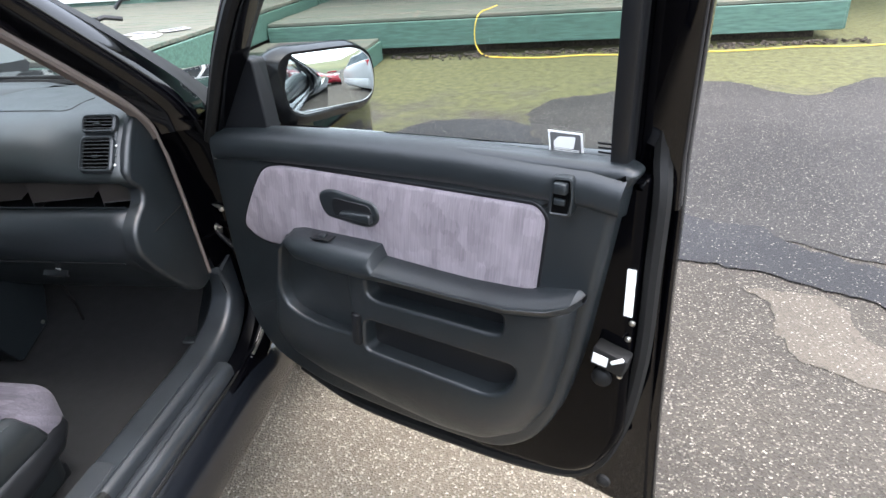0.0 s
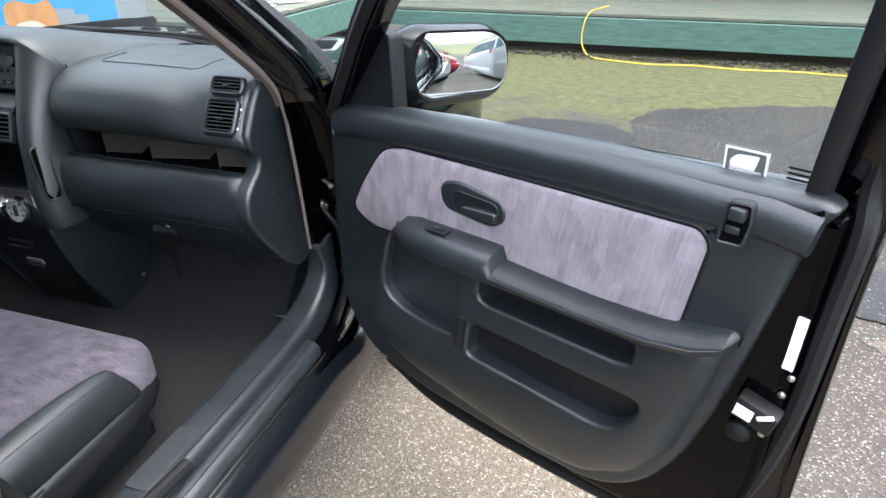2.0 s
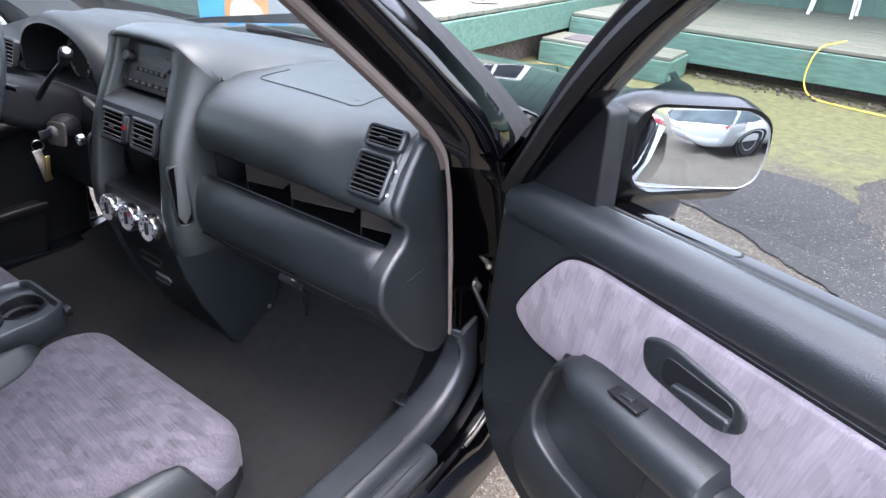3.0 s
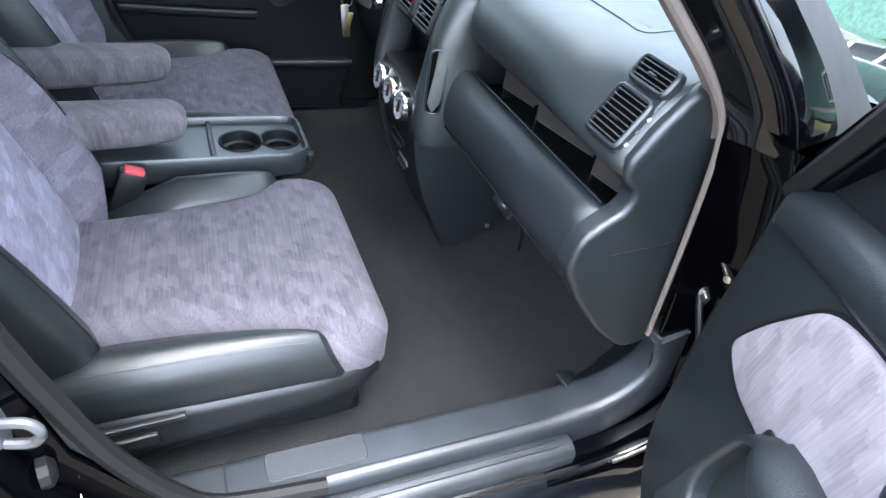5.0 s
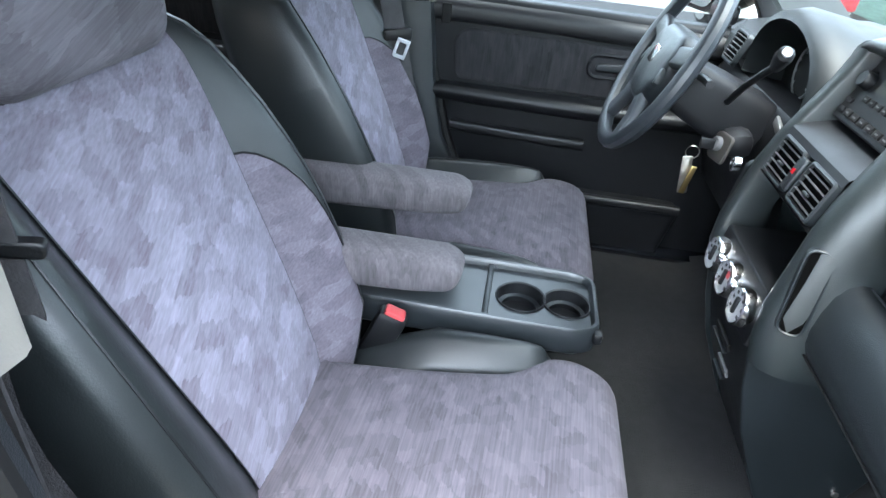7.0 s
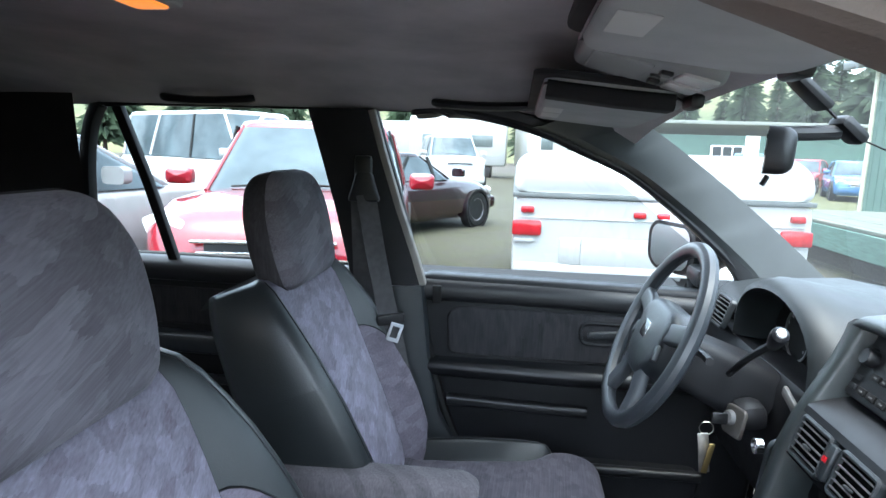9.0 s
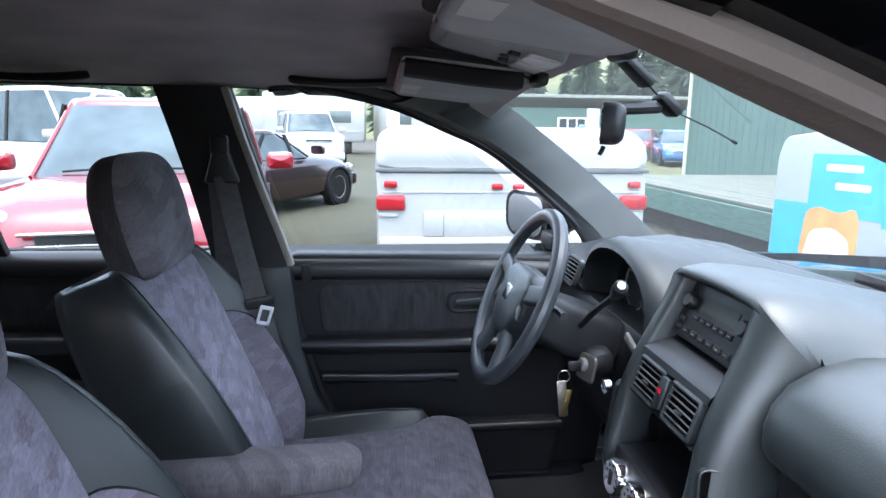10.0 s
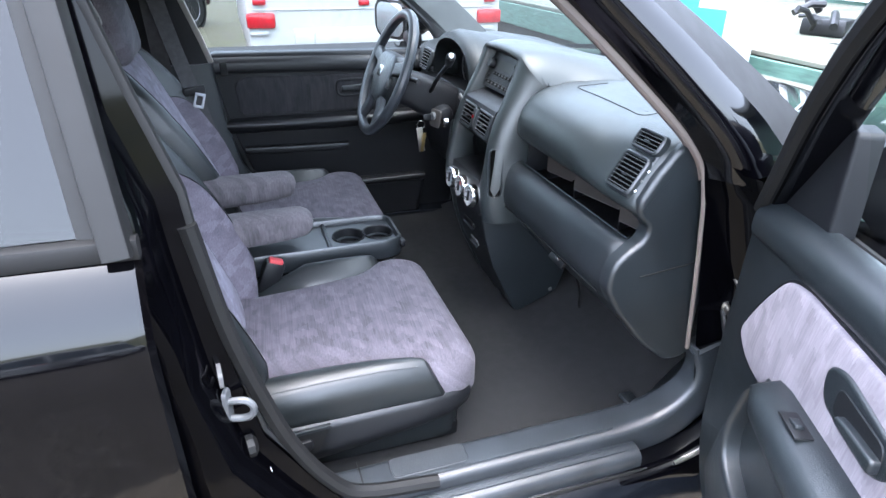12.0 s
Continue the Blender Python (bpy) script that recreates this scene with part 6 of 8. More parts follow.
                return tuple(p + (q - p) * f for p, q in zip(a, b))

    def on_slope(row, f):
        """A point of the bolster's inner slope, f from the panel to the ridge."""
        v, P, R, hr, hp = row
        us, hs = (0, 0.12, 0.35, 0.6, 0.82, 1.0), (-0.06, 0.05, 0.38, 0.74, 0.95, 1.0)
        for k in range(5):
            if f <= us[k + 1]:
                e = (f - us[k]) / (us[k + 1] - us[k])
                return (P + f * (R - P), v, hp + (hs[k] + (hs[k + 1] - hs[k]) * e) * (hr - hp))
        return (R, v, hr)

    def arch(v):
        return 1.0 if v <= 0.20 else math.sqrt(max(0.0, 1 - ((v - 0.20) / 0.19) ** 2))

    low_rows = [r for r in ROWS if r[0] < 0.20] + [blend(0.20 + 0.19 * math.sin(math.pi / 2 * k / 9)) for k in range(10)]
    wing = []
    for row in low_rows:
        f = arch(row[0])
        pts = [on_slope(row, f * k / 5) for k in range(6)]
        fabric[1].append([BM @ Vector(q) for q in pts])
        if row[0] >= 0.199:
            wing.append([BM @ Vector(on_slope(row, f + (1 - f) * k / 5)) for k in range(6)])
    part("bolster_wing", strip_panel(wing), VINYL, seat, "black leatherette wing above the fabric", angle=80)
    part("bolster_seam", tube([w[0] + BM.to_3x3() @ Vector((0, 0, 0.0008)) for w in wing], 0.0016, 5), PLASTIC_DARK, seat)
    for v, P, R, hr, hp in ROWS:
        panel.append([BM @ Vector((a * P, v, hp + (0.006 if v < 0.52 else 0.002) * (1 - a * a))) for a in (-1, -0.92, -0.7, -0.35, 0, 0.35, 0.7, 0.92, 1)])
        for sd in (1, -1):
            slope = [(P, hp - 0.003), (P + 0.12 * (R - P), hp + 0.05 * (hr - hp)), (P + 0.35 * (R - P), hp + 0.38 * (hr - hp)), (P + 0.6 * (R - P), hp + 0.74 * (hr - hp)), (P + 0.82 * (R - P), hp + 0.95 * (hr - hp)), (R, hr)]
            side = [(R, hr), (R + 0.012, hr - 0.002), (R + 0.023, hr - 0.008), (R + 0.030, hr - 0.020), (R + 0.034, min(0.005, hr - 0.05)), (R + 0.033, min(-0.055, hr - 0.06)), (R + 0.022, -0.078), (R - 0.035, -0.085)]
            if v <= 0.385:
                if sd < 0:
                    fabric[sd].append([BM @ Vector((sd * a, v, h)) for a, h in slope])
                outer[sd].append([BM @ Vector((sd * a, v, h)) for a, h in side])
            if v >= 0.38:
                fabric.setdefault(2 * sd, []).append([BM @ Vector((sd * a, v, h)) for a, h in slope + side[1:]])
        shell.append([BM @ Vector((a * (R - 0.035), v, -0.085)) for a in (-1, -0.5, 0, 0.5, 1)])
    back = part("backrest", strip_panel(shell), VINYL, seat, "black leatherette backrest shell")
    part("back_panel", strip_panel(panel), FABRIC_BACK, seat, "lavender grey patterned back panel", angle=80)
    for sd in (1, -1):
        part("back_bolster", strip_panel(fabric[sd]), FABRIC_BOLSTER if sd > 0 else VINYL, seat, "grey fabric side bolster" if sd > 0 else "black leatherette side bolster", angle=80)
        part("outer_wing", strip_panel(outer[sd]), VINYL, seat, "black leatherette wing", angle=80)
        part("upper_wing", strip_panel(fabric[2 * sd]), VINYL, seat, "black leatherette wing", angle=80)
        part("panel_seam", tube([BM @ Vector((sd * P, v, hp - 0.001)) for v, P, R, hr, hp in ROWS[:13]], 0.0014, 5), PLASTIC_DARK, seat)
        part("wing_seam", tube([BM @ Vector((sd * (R + 0.002), v, hr)) for v, P, R, hr, hp in ROWS[:14]], 0.0013, 5), PLASTIC_DARK, seat)
    HM = basis((0, 0.418, 1.195), (-1, 0, 0), (0, -0.20, 0.98))
    head = rounded([(-0.122, -0.105), (0.122, -0.105), (0.144, -0.03), (0.140, 0.055), (0.092, 0.116), (-0.092, 0.116), (-0.140, 0.055), (-0.144, -0.03)], [0.035, 0.035, 0.06, 0.06, 0.07, 0.07, 0.06, 0.06], 7)
    bm = slab(head, 0.0, 0.050, 0.032, dome=0.014, seg=8, frame_m=HM)
    hr = part("headrest", bm, FABRIC_HEAD, seat, "grey velour headrest")
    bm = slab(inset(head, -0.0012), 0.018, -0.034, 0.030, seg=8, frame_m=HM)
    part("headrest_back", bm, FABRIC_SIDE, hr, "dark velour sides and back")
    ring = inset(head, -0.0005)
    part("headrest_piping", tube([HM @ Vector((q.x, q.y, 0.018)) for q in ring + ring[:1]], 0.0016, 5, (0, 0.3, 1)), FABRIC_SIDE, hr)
    for sd in (1, -1):
        part("headrest_post", tube([HM @ Vector((0.06 * sd, -0.17, -0.01)), HM @ Vector((0.06 * sd, -0.08, -0.01))], 0.006, 8), STEEL, hr)
    # fold-down armrest
    AM = basis((inner * 0.232, 0.455, 0.775 if inner < 0 else 0.79), (0, 1, 0.02), (0, 0, 1))
    ao = rounded([(-0.02, -0.042), (0.30, -0.032), (0.365, -0.022), (0.375, 0.02), (0.35, 0.038), (0.0, 0.042), (-0.03, 0.0)], [0.02, 0.05, 0.03, 0.03, 0.02, 0.03, 0.03], 5)
    bm = slab(ao, 0.0, 0.034, 0.020, dome=0.003, seg=5, frame_m=AM)
    slab(ao, 0.0, -0.034, 0.020, dome=-0.003, seg=5, frame_m=AM, bm=bm)
    part("armrest", bm, FABRIC_ARM, seat, "grey velour fold-down armrest")
    part("armrest_pivot", tube([(inner * 0.19, 0.47, 0.78), (inner * 0.23, 0.47, 0.78)], 0.02, 10), PLASTIC_DARK, seat)
    return seat


car_seat(0.300, 0.0, -1, "lavender patterned passenger seat with black leatherette bolsters")
car_seat(-0.385, -0.015, 1, "lavender patterned driver's seat with black leatherette bolsters")

# rear bench
bench = part("rear_bench", slab(rounded(rect(-0.60, -0.45, 0.55, -0.02), 0.06), 0.36, 0.58, 0.05, dome=0.01), FABRIC_BOLSTER, car, "dark grey fabric rear bench")
part("backrest", slab(rounded(rect(-0.60, 0.0, 0.55, 0.50), 0.06), -0.06, 0.05, 0.04, frame_m=basis((0, -0.46, 0.56), (1, 0, 0), (0, -0.3, 0.95)) @ Matrix.Diagonal((1, 1, -1, 1))), FABRIC_BOLSTER, bench)
for x in (-0.36, 0.31):
    part("headrest", slab(rounded(rect(x - 0.12, 0.0, x + 0.12, 0.16), 0.04), -0.04, 0.04, 0.03, frame_m=basis((0, -0.62, 1.07), (1, 0, 0), (0, -0.2, 0.98))), FABRIC_BOLSTER, bench)

# ---- folding tray between the seats ----
tray = thing("centre_tray", "black plastic folding tray with two cup holders", "tray")
TX = -0.035
out = rounded([(TX - 0.088, 0.58), (TX + 0.088, 0.58), (TX + 0.088, 1.02), (TX + 0.07, 1.055), (TX - 0.07, 1.055), (TX - 0.088, 1.02)], [0.02, 0.02, 0.03, 0.02, 0.02, 0.03], 4)
bm = loft([[(p.x, p.y, z) for p in inset(out, d)] for d, z in ((0.012, 0.640), (0.002, 0.650), (0.0, 0.670), (0.0, 0.694), (0.003, 0.699), (0.008, 0.699), (0.011, 0.694), (0.012, 0.686))], caps=False)
TRAY = material("satin_tray_plastic", (0.014, 0.017, 0.019), 0.33, var=0.05, spec=0.75)
part("tray_rim", bm, TRAY, tray)
part("tray_bottom", slab(inset(out, 0.012), 0.640, 0.642, 0, seg=1), PLASTIC_DARK, tray)
floor_out = inset(out, 0.0115)
cups = [(TX + 0.004, 0.925, 0.040), (TX + 0.002, 1.004, 0.038)]
bm = bmesh.new()
loops = [[(p.x, p.y) for p in floor_out]] + [[(cx + r * math.cos(2 * math.pi * k / 28), cy + r * math.sin(2 * math.pi * k / 28)) for k in range(28)] for cx, cy, r in cups]
ed = []
for lp in loops:
    vs = [bm.verts.new((x, y, 0.686)) for x, y in lp]
    ed += [bm.edges.new((vs[i - 1], vs[i])) for i in range(len(vs))]
bmesh.ops.triangle_fill(bm, edges=ed, use_beauty=True)
part("tray_top", bm, TRAY, tray)
for cx, cy, r in cups:
    c = part("cup_holder", lathe([(r + 0.004, 0.686), (r + 0.003, 0.6895), (r, 0.688), (r - 0.001, 0.680), (r - 0.003, 0.652), (0.001, 0.650)], 28, Matrix.Translation((cx, cy, 0)), caps=False), PLASTIC_DARK, tray)
    part("cup_ring", lathe([(r - 0.002, 0.668), (r - 0.009, 0.666), (r - 0.009, 0.664), (r - 0.002, 0.662)], 28, Matrix.Translation((cx, cy, 0)), caps=False), PLASTIC, c)
part("tray_divider", box((TX, 0.868, 0.690), (0.15, 0.010, 0.012), 0.004), PLASTIC, tray)
part("tray_catch", box((TX + 0.075, 1.052, 0.684), (0.02, 0.014, 0.02), 0.004), PLASTIC_DARK, tray)
for y in (0.62, 0.70):
    for x in (-0.06, 0.06):
        part("tray_leg", tube([(TX + x, y, 0.43), (TX + x, y, 0.645)], 0.010, 8), PLASTIC_DARK, tray)

cb = thing("cable", "loose black cable hanging under the glovebox", "cable")
part("cable_loop", tube(spline([(0.205, 1.47, 0.66), (0.204, 1.485, 0.59), (0.20, 1.50, 0.55), (0.192, 1.51, 0.50), (0.188, 1.525, 0.455)], 5), 0.004, 6), RUBBER, cb)
lt = thing("paper_fleck", "white paper fleck on the carpet", "litter")
part("fleck", box((0.417, 1.150, 0.4285), (0.010, 0.007, 0.003), 0.0, (0, 0, 30)), WHITE, lt)

# ---- belts and buckle ----
def ribbon(path, w, across, bm=None, t=0.0015):
    path = [Vector(p) for p in path]
    a = Vector(across).normalized()
    rings = []
    for i, p in enumerate(path):
        d = (path[min(i + 1, len(path) - 1)] - path[max(i - 1, 0)]).normalized()
        s = (a - d * a.dot(d)).normalized()
        n = d.cross(s)
        rings.append([p + s * w / 2 + n * t, p + s * w / 2 - n * t, p - s * w / 2 - n * t, p - s * w / 2 + n * t])
    return loft(rings, bm=bm)


for sd, label in ((-1, "grey driver's seat belt hanging from its pillar guide"), (1, "grey passenger seat belt hanging from its pillar guide")):
    belt = thing("seat_belt", label, "seat belt", "seat belts")
    g = Vector((-0.612, 0.497, 1.255)) if sd < 0 else Vector((0.535, 0.515, 1.30))
    k = sd
    hang = [(0.536, 0.525, 1.30), (0.535, 0.530, 1.19), (0.534, 0.531, 1.07), (0.531, 0.532, 0.95), (0.555, 0.545, 0.72), (0.590, 0.58, 0.52)]
    part("webbing", ribbon(spline(hang if sd > 0 else [g + Vector((0, 0.006, 0.0)), g + Vector((-0.012 * k, 0.035, -0.14)), g + Vector((-0.03 * k, 0.07, -0.28)), g + Vector((-0.03 * k, 0.10, -0.42)), g + Vector((0.0, 0.10, -0.6)), g + Vector((0.01 * k, 0.09, -0.80))], 5), 0.046, (0.35 * k if sd < 0 else -0.4, 0.9, 0)), WEBBING, belt)
    part("retractor_webbing", ribbon([g + Vector((0.012 * k, -0.01, 0.0)), g + Vector((0.02 * k, 0.0, -0.3)), g + Vector((0.03 * k, 0.02, -0.75))], 0.046, (0.2 * k, 0.95, 0)), WEBBING, belt)
    guide = part("belt_guide", slab(rounded([(-0.04, -0.022), (0.04, -0.022), (0.028, 0.012), (0.018, 0.05), (-0.018, 0.05), (-0.028, 0.012)], 0.012), -0.008, 0.010, 0.006, frame_m=basis(g + Vector((0.006 * k, 0.0, 0.004)), (0, -k, 0), (0, 0, 1))), PLASTIC_DARK, belt, "black belt guide")
    part("guide_cover", box(g + Vector((0.008 * k, -0.002, 0.055)), (0.02, 0.042, 0.07), 0.01), PLASTIC_DARK, belt)
    q = g + Vector((-0.036 * k, 0.078, -0.285)) if sd < 0 else Vector((0.528, 0.536, 1.05))
    tongue = part("belt_tongue", slab(rounded(rect(-0.032, -0.012 if sd < 0 else -0.007, 0.032, 0.012 if sd < 0 else 0.007), 0.006), -0.004, 0.006, 0.003, frame_m=basis(q, (0.3 * k, 0.9, 0.1) if sd < 0 else (-0.45, 0.9, -0.15), (0, 0, 1))), PLASTIC_DARK, belt)
    if sd > 0:
        continue
    TM = basis(q + Vector((-0.005 * k, 0.01, -0.03)), (0.3 * k, 0.9, -0.3), (0, 0.3, 1))
    bm = bmesh.new()
    for x, y, w, h in ((-0.011, 0, 0.006, 0.04), (0.011, 0, 0.006, 0.04), (0, 0.017, 0.028, 0.008), (0, -0.017, 0.028, 0.008)):
        box((x, y, 0), (w, h, 0.003), 0.001, bm=bm)
    part("tongue_plate", move(bm, TM @ Matrix.Scale(1.1, 4)), BRIGHT_STEEL, tongue, "bright steel tongue plate")
buckle = thing("belt_buckle", "black seat belt buckle with red release button", "buckle")
part("buckle_body", box((0.088, 0.712, 0.655), (0.030, 0.048, 0.10), 0.008, (-22, 0, 4)), PLASTIC_DARK, buckle)
part("release_button", box((0.088, 0.731, 0.702), (0.022, 0.034, 0.012), 0.004, (-22, 0, 4)), RED_BUTTON, buckle, "red release button")
part("buckle_stalk", box((0.09, 0.68, 0.56), (0.014, 0.035, 0.16), 0.005, (-18, 0, 0)), PLASTIC_DARK, buckle)
striker = part("door_striker", slab(rounded([(-0.012, -0.034), (0.010, -0.034), (0.016, 0.0), (0.010, 0.034), (-0.012, 0.034)], 0.008), 0, 0.006, 0.002, frame_m=basis((0.676, 0.622, 0.778), (-0.93, 0.25, 0), (0, 0, 1))), STRIKER, car, "steel door striker")
part("striker_loop", tube(spline([(0.678, 0.622, 0.792), (0.684, 0.650, 0.792), (0.686, 0.660, 0.777), (0.684, 0.650, 0.762), (0.678, 0.622, 0.762)], 5), 0.0055, 8), STRIKER, striker)
part("pillar_slot", loft([[basis((0.676, 0.619, 0.838), (-1, -0.1, 0), (0, 0, 1)) @ Vector((q.x, q.y, h)) for q in inset(rounded(rect(-0.018, -0.012, 0.018, 0.012), 0.006), d)] for d, h in ((0.0, 0.0), (0.0, 0.006), (0.004, 0.006), (0.004, 0.0))], caps=False), PLASTIC_GREY, car)
part("pillar_bolt", lathe([(0.001, 0), (0.018, 0), (0.018, 0.010), (0.010, 0.016), (0.001, 0.017)], 10, basis((0.674, 0.640, 0.697), (-1, -0.2, 0), (0, 0, 1))), RUBBER, car)
part("pillar_bolt", lathe([(0.001, 0), (0.010, 0), (0.009, 0.006), (0.001, 0.007)], 8, basis((0.678, 0.664, 0.640), (-1, -0.2, 0), (0, 0, 1))), STEEL, car)

# ---- roof fittings ----
def sun_visor(x0, x1, y, z, slope, roll, label):
    v = thing("sun_visor", label, "sun visor", "sun visors")
    m = basis(((x0 + x1) / 2, y, z), (1, 0, roll), (0, 1, slope))
    w = (x1 - x0) / 2
    body = part("visor_pad", slab(rounded([(-w, -0.105), (w, -0.105), (w, 0.07), (w - 0.04, 0.10), (-w + 0.04, 0.10), (-w, 0.07)], 0.03), 0.012, -0.014, 0.012, frame_m=m), VISOR, v)
    # dark line round the pad paints the shadow at its edge
    part("visor_shadow_line", tube([m @ Vector((q.x, q.y, -0.002)) for q in rounded([(-w, -0.105), (w, -0.105), (w, 0.07), (w - 0.04, 0.10), (-w + 0.04, 0.10), (-w, 0.07), (-w, -0.105)], 0.03)], 0.002, 5), PLASTIC_DARK, body)
    for k, a in enumerate((-0.02, -0.115) if x0 < 0 else (-0.06,)):
        part("visor_label", slab(rounded(rect(a - 0.040, -0.094, a + 0.040, -0.060), 0.003), -0.0142, -0.0148, 0, seg=1, frame_m=m), PALE_LABEL, body, "pale printed label")
    # dark sheet, wider than the pad, paints the shade of the gap behind
    part("visor_gap_shade", slab(rounded([(-w - 0.016, -0.122), (w + 0.016, -0.122), (w + 0.016, 0.08), (w - 0.03, 0.115), (-w + 0.03, 0.115), (-w - 0.016, 0.08)], 0.035), 0.014, 0.005, 0.003, frame_m=m), DARK_TRIM, v, "dark sheet painted as the shade behind the visor")
    if x0 < 0:
        part("visor_fold", sweep([m @ Vector((w - 0.022, -0.10, -0.010)), m @ Vector((w - 0.018, 0.0, -0.012)), m @ Vector((w - 0.022, 0.075, -0.010))], rounded(rect(-0.022, -0.012, 0.026, 0.012), 0.008, 3), tuple(m.to_3x3() @ Vector((0, 0, 1)))), DARK_TRIM, body, "dark folded visor edge")
    part("visor_hinge", tube([m @ Vector((-w + 0.02 if x0 < 0 else w - 0.02, 0.09, 0.0)), m @ Vector((-w - 0.03 if x0 < 0 else w + 0.03, 0.09, 0.01))], 0.006, 8), PLASTIC_GREY, v)
    part("visor_clip", move(box((w - 0.02 if x0 < 0 else -w + 0.02, 0.105, -0.004), (0.05, 0.02, 0.02), 0.006), m), PLASTIC_DARK, v)
    return v


PALE_LABEL = material("pale_visor_label", (0.55, 0.55, 0.53), 0.6, var=0.05)
sun_visor(0.10, 0.52, 1.01, 1.468, -0.14, 0.0, "grey cloth sun visor folded against the headliner")
sun_visor(-0.58, -0.12, 0.985, 1.446, -0.10, 0.03, "grey cloth sun visor folded against the headliner")
oc = thing("roof_console", "grey overhead console with map lights", "roof console")
CONSOLE = material("roof_console_plastic", (0.27, 0.275, 0.27), 0.6, bump=0.1, bump_scale=400)
OM = basis((0.0, 0.995, 1.464), (1, 0, 0), (0, 1, -0.25))
body = part("console_body", slab(rounded([(-0.078, -0.085), (0.080, -0.085), (0.084, 0.055), (0.04, 0.085), (-0.04, 0.085), (-0.082, 0.055)], 0.02), 0.05, -0.004, 0.010, frame_m=OM), CONSOLE, oc)
LENS = material("frosted_lens", (0.5, 0.5, 0.48), 0.25)
for x in (-0.034, 0.034):
    part("map_lens", slab(rounded(rect(x - 0.027, 0.030, x + 0.027, 0.072), 0.008), -0.004, -0.008, 0.003, frame_m=OM), LENS, body)
    part("map_switch", slab(rounded(rect(x - 0.010, 0.010, x + 0.010, 0.024), 0.004), -0.004, -0.009, 0.002, frame_m=OM), PLASTIC_DARK, body)
part("console_lid", slab(rounded(rect(-0.06, -0.07, 0.06, 0.0), 0.012), -0.004, -0.007, 0.003, frame_m=OM), CONSOLE, body)
part("lid_button", lathe([(0.001, 0), (0.007, 0), (0.006, -0.003), (0.001, -0.003)], 10, OM @ Matrix.Translation((0.0, 0.012, -0.004))), PLASTIC_DARK, body)
dome = thing("dome_light", "lit amber dome lamp in the headliner", "lamp")
part("dome_base", slab(rounded(rect(0.022, 0.360, 0.118, 0.430), 0.01), 1.5335, 1.5245, 0.004), VISOR, dome)
part("dome_lens", slab(rounded(rect(0.032, 0.372, 0.100, 0.416), 0.008), 1.5245, 1.5215, 0.002), emitter("lit_lens", (1.0, 0.27, 0.04), 0.065), dome, "glowing amber lens")
# grips in black, so the colour carries the shadow of their recesses
for y0, y1 in ((0.66, 0.90), (0.02, 0.24)):
    gh = thing("grab_handle", "folded roof grab handle, coloured dark for its recess shadow", "handle", "roof grab handles")
    part("grip", tube(spline([(-0.600, y0, 1.468), (-0.590, y0 + 0.02, 1.462), (-0.588, (y0 + y1) / 2, 1.458), (-0.590, y1 - 0.02, 1.462), (-0.600, y1, 1.468)], 4), 0.010, 8), PLASTIC_DARK, gh)
rm = thing("rearview_mirror", "black interior rear-view mirror on the windscreen", "mirror")
RMM = basis((-0.035, 1.160, 1.370), (0.937, -0.35, 0.02), (0, 0.05, 1)) @ Matrix.Diagonal((0.88, 0.76, 0.9, 1))
ro = rounded([(-0.12, -0.034), (0.12, -0.034), (0.125, 0.0), (0.115, 0.036), (-0.115, 0.036), (-0.125, 0.0)], 0.018)
part("mirror_shell", slab(ro, 0.008, -0.024, 0.016, frame_m=RMM), PLASTIC_DARK, rm)
part("mirror_glass", slab(inset(ro, 0.006), 0.008, 0.0095, 0, seg=1, frame_m=RMM), MIRROR_GLASS, rm, smooth=False)
part("mirror_lever", tube([(-0.035, 1.158, 1.342), (-0.035, 1.152, 1.330)], 0.0035, 6), PLASTIC_DARK, rm)
part("mirror_stem", tube([(-0.03, 1.172, 1.394), (-0.03, 1.20, 1.395), (-0.03, 1.232, 1.397)], 0.0095, 10), PLASTIC_DARK, rm)
part("mirror_foot", box((-0.03, 1.243, 1.400), (0.034, 0.042, 0.018), 0.008, (-40, 0, 8)), PLASTIC_DARK, rm)
an = thing("windscreen_antenna", "black antenna pod with thin wire on the windscreen", "antenna")
part("antenna_pod", box((-0.03, 1.194, 1.443), (0.034, 0.056, 0.014), 0.006, (-40, 0, 6)), PLASTIC_DARK, an)
part("antenna_cable", tube([(-0.03, 1.212, 1.428), (-0.03, 1.232, 1.409)], 0.002, 5), RUBBER, an)
part("antenna_wire", tube([(-0.03, 1.262, 1.388), (-0.03, 1.306, 1.370), (-0.03, 1.347, 1.350)], 0.0012, 5), RUBBER, an)
part("wire_tip", box((-0.03, 1.347, 1.350), (0.004, 0.010, 0.004), 0.001, (-25, 0, 0)), RUBBER, an)
wp = thing("windscreen_wiper", "black wiper resting at the foot of the windscreen", "wiper", "wipers")
part("wiper_arm", tube(spline([(0.42, 1.76, 1.055), (0.20, 1.74, 1.085), (-0.10, 1.765, 1.09)], 4), 0.008, 6), RUBBER, wp)
part("wiper_blade", sweep([(0.55, 1.695, 1.075), (0.2, 1.755, 1.09), (-0.25, 1.765, 1.09)], rect(-0.006, -0.008, 0.006, 0.012)), RUBBER, wp)

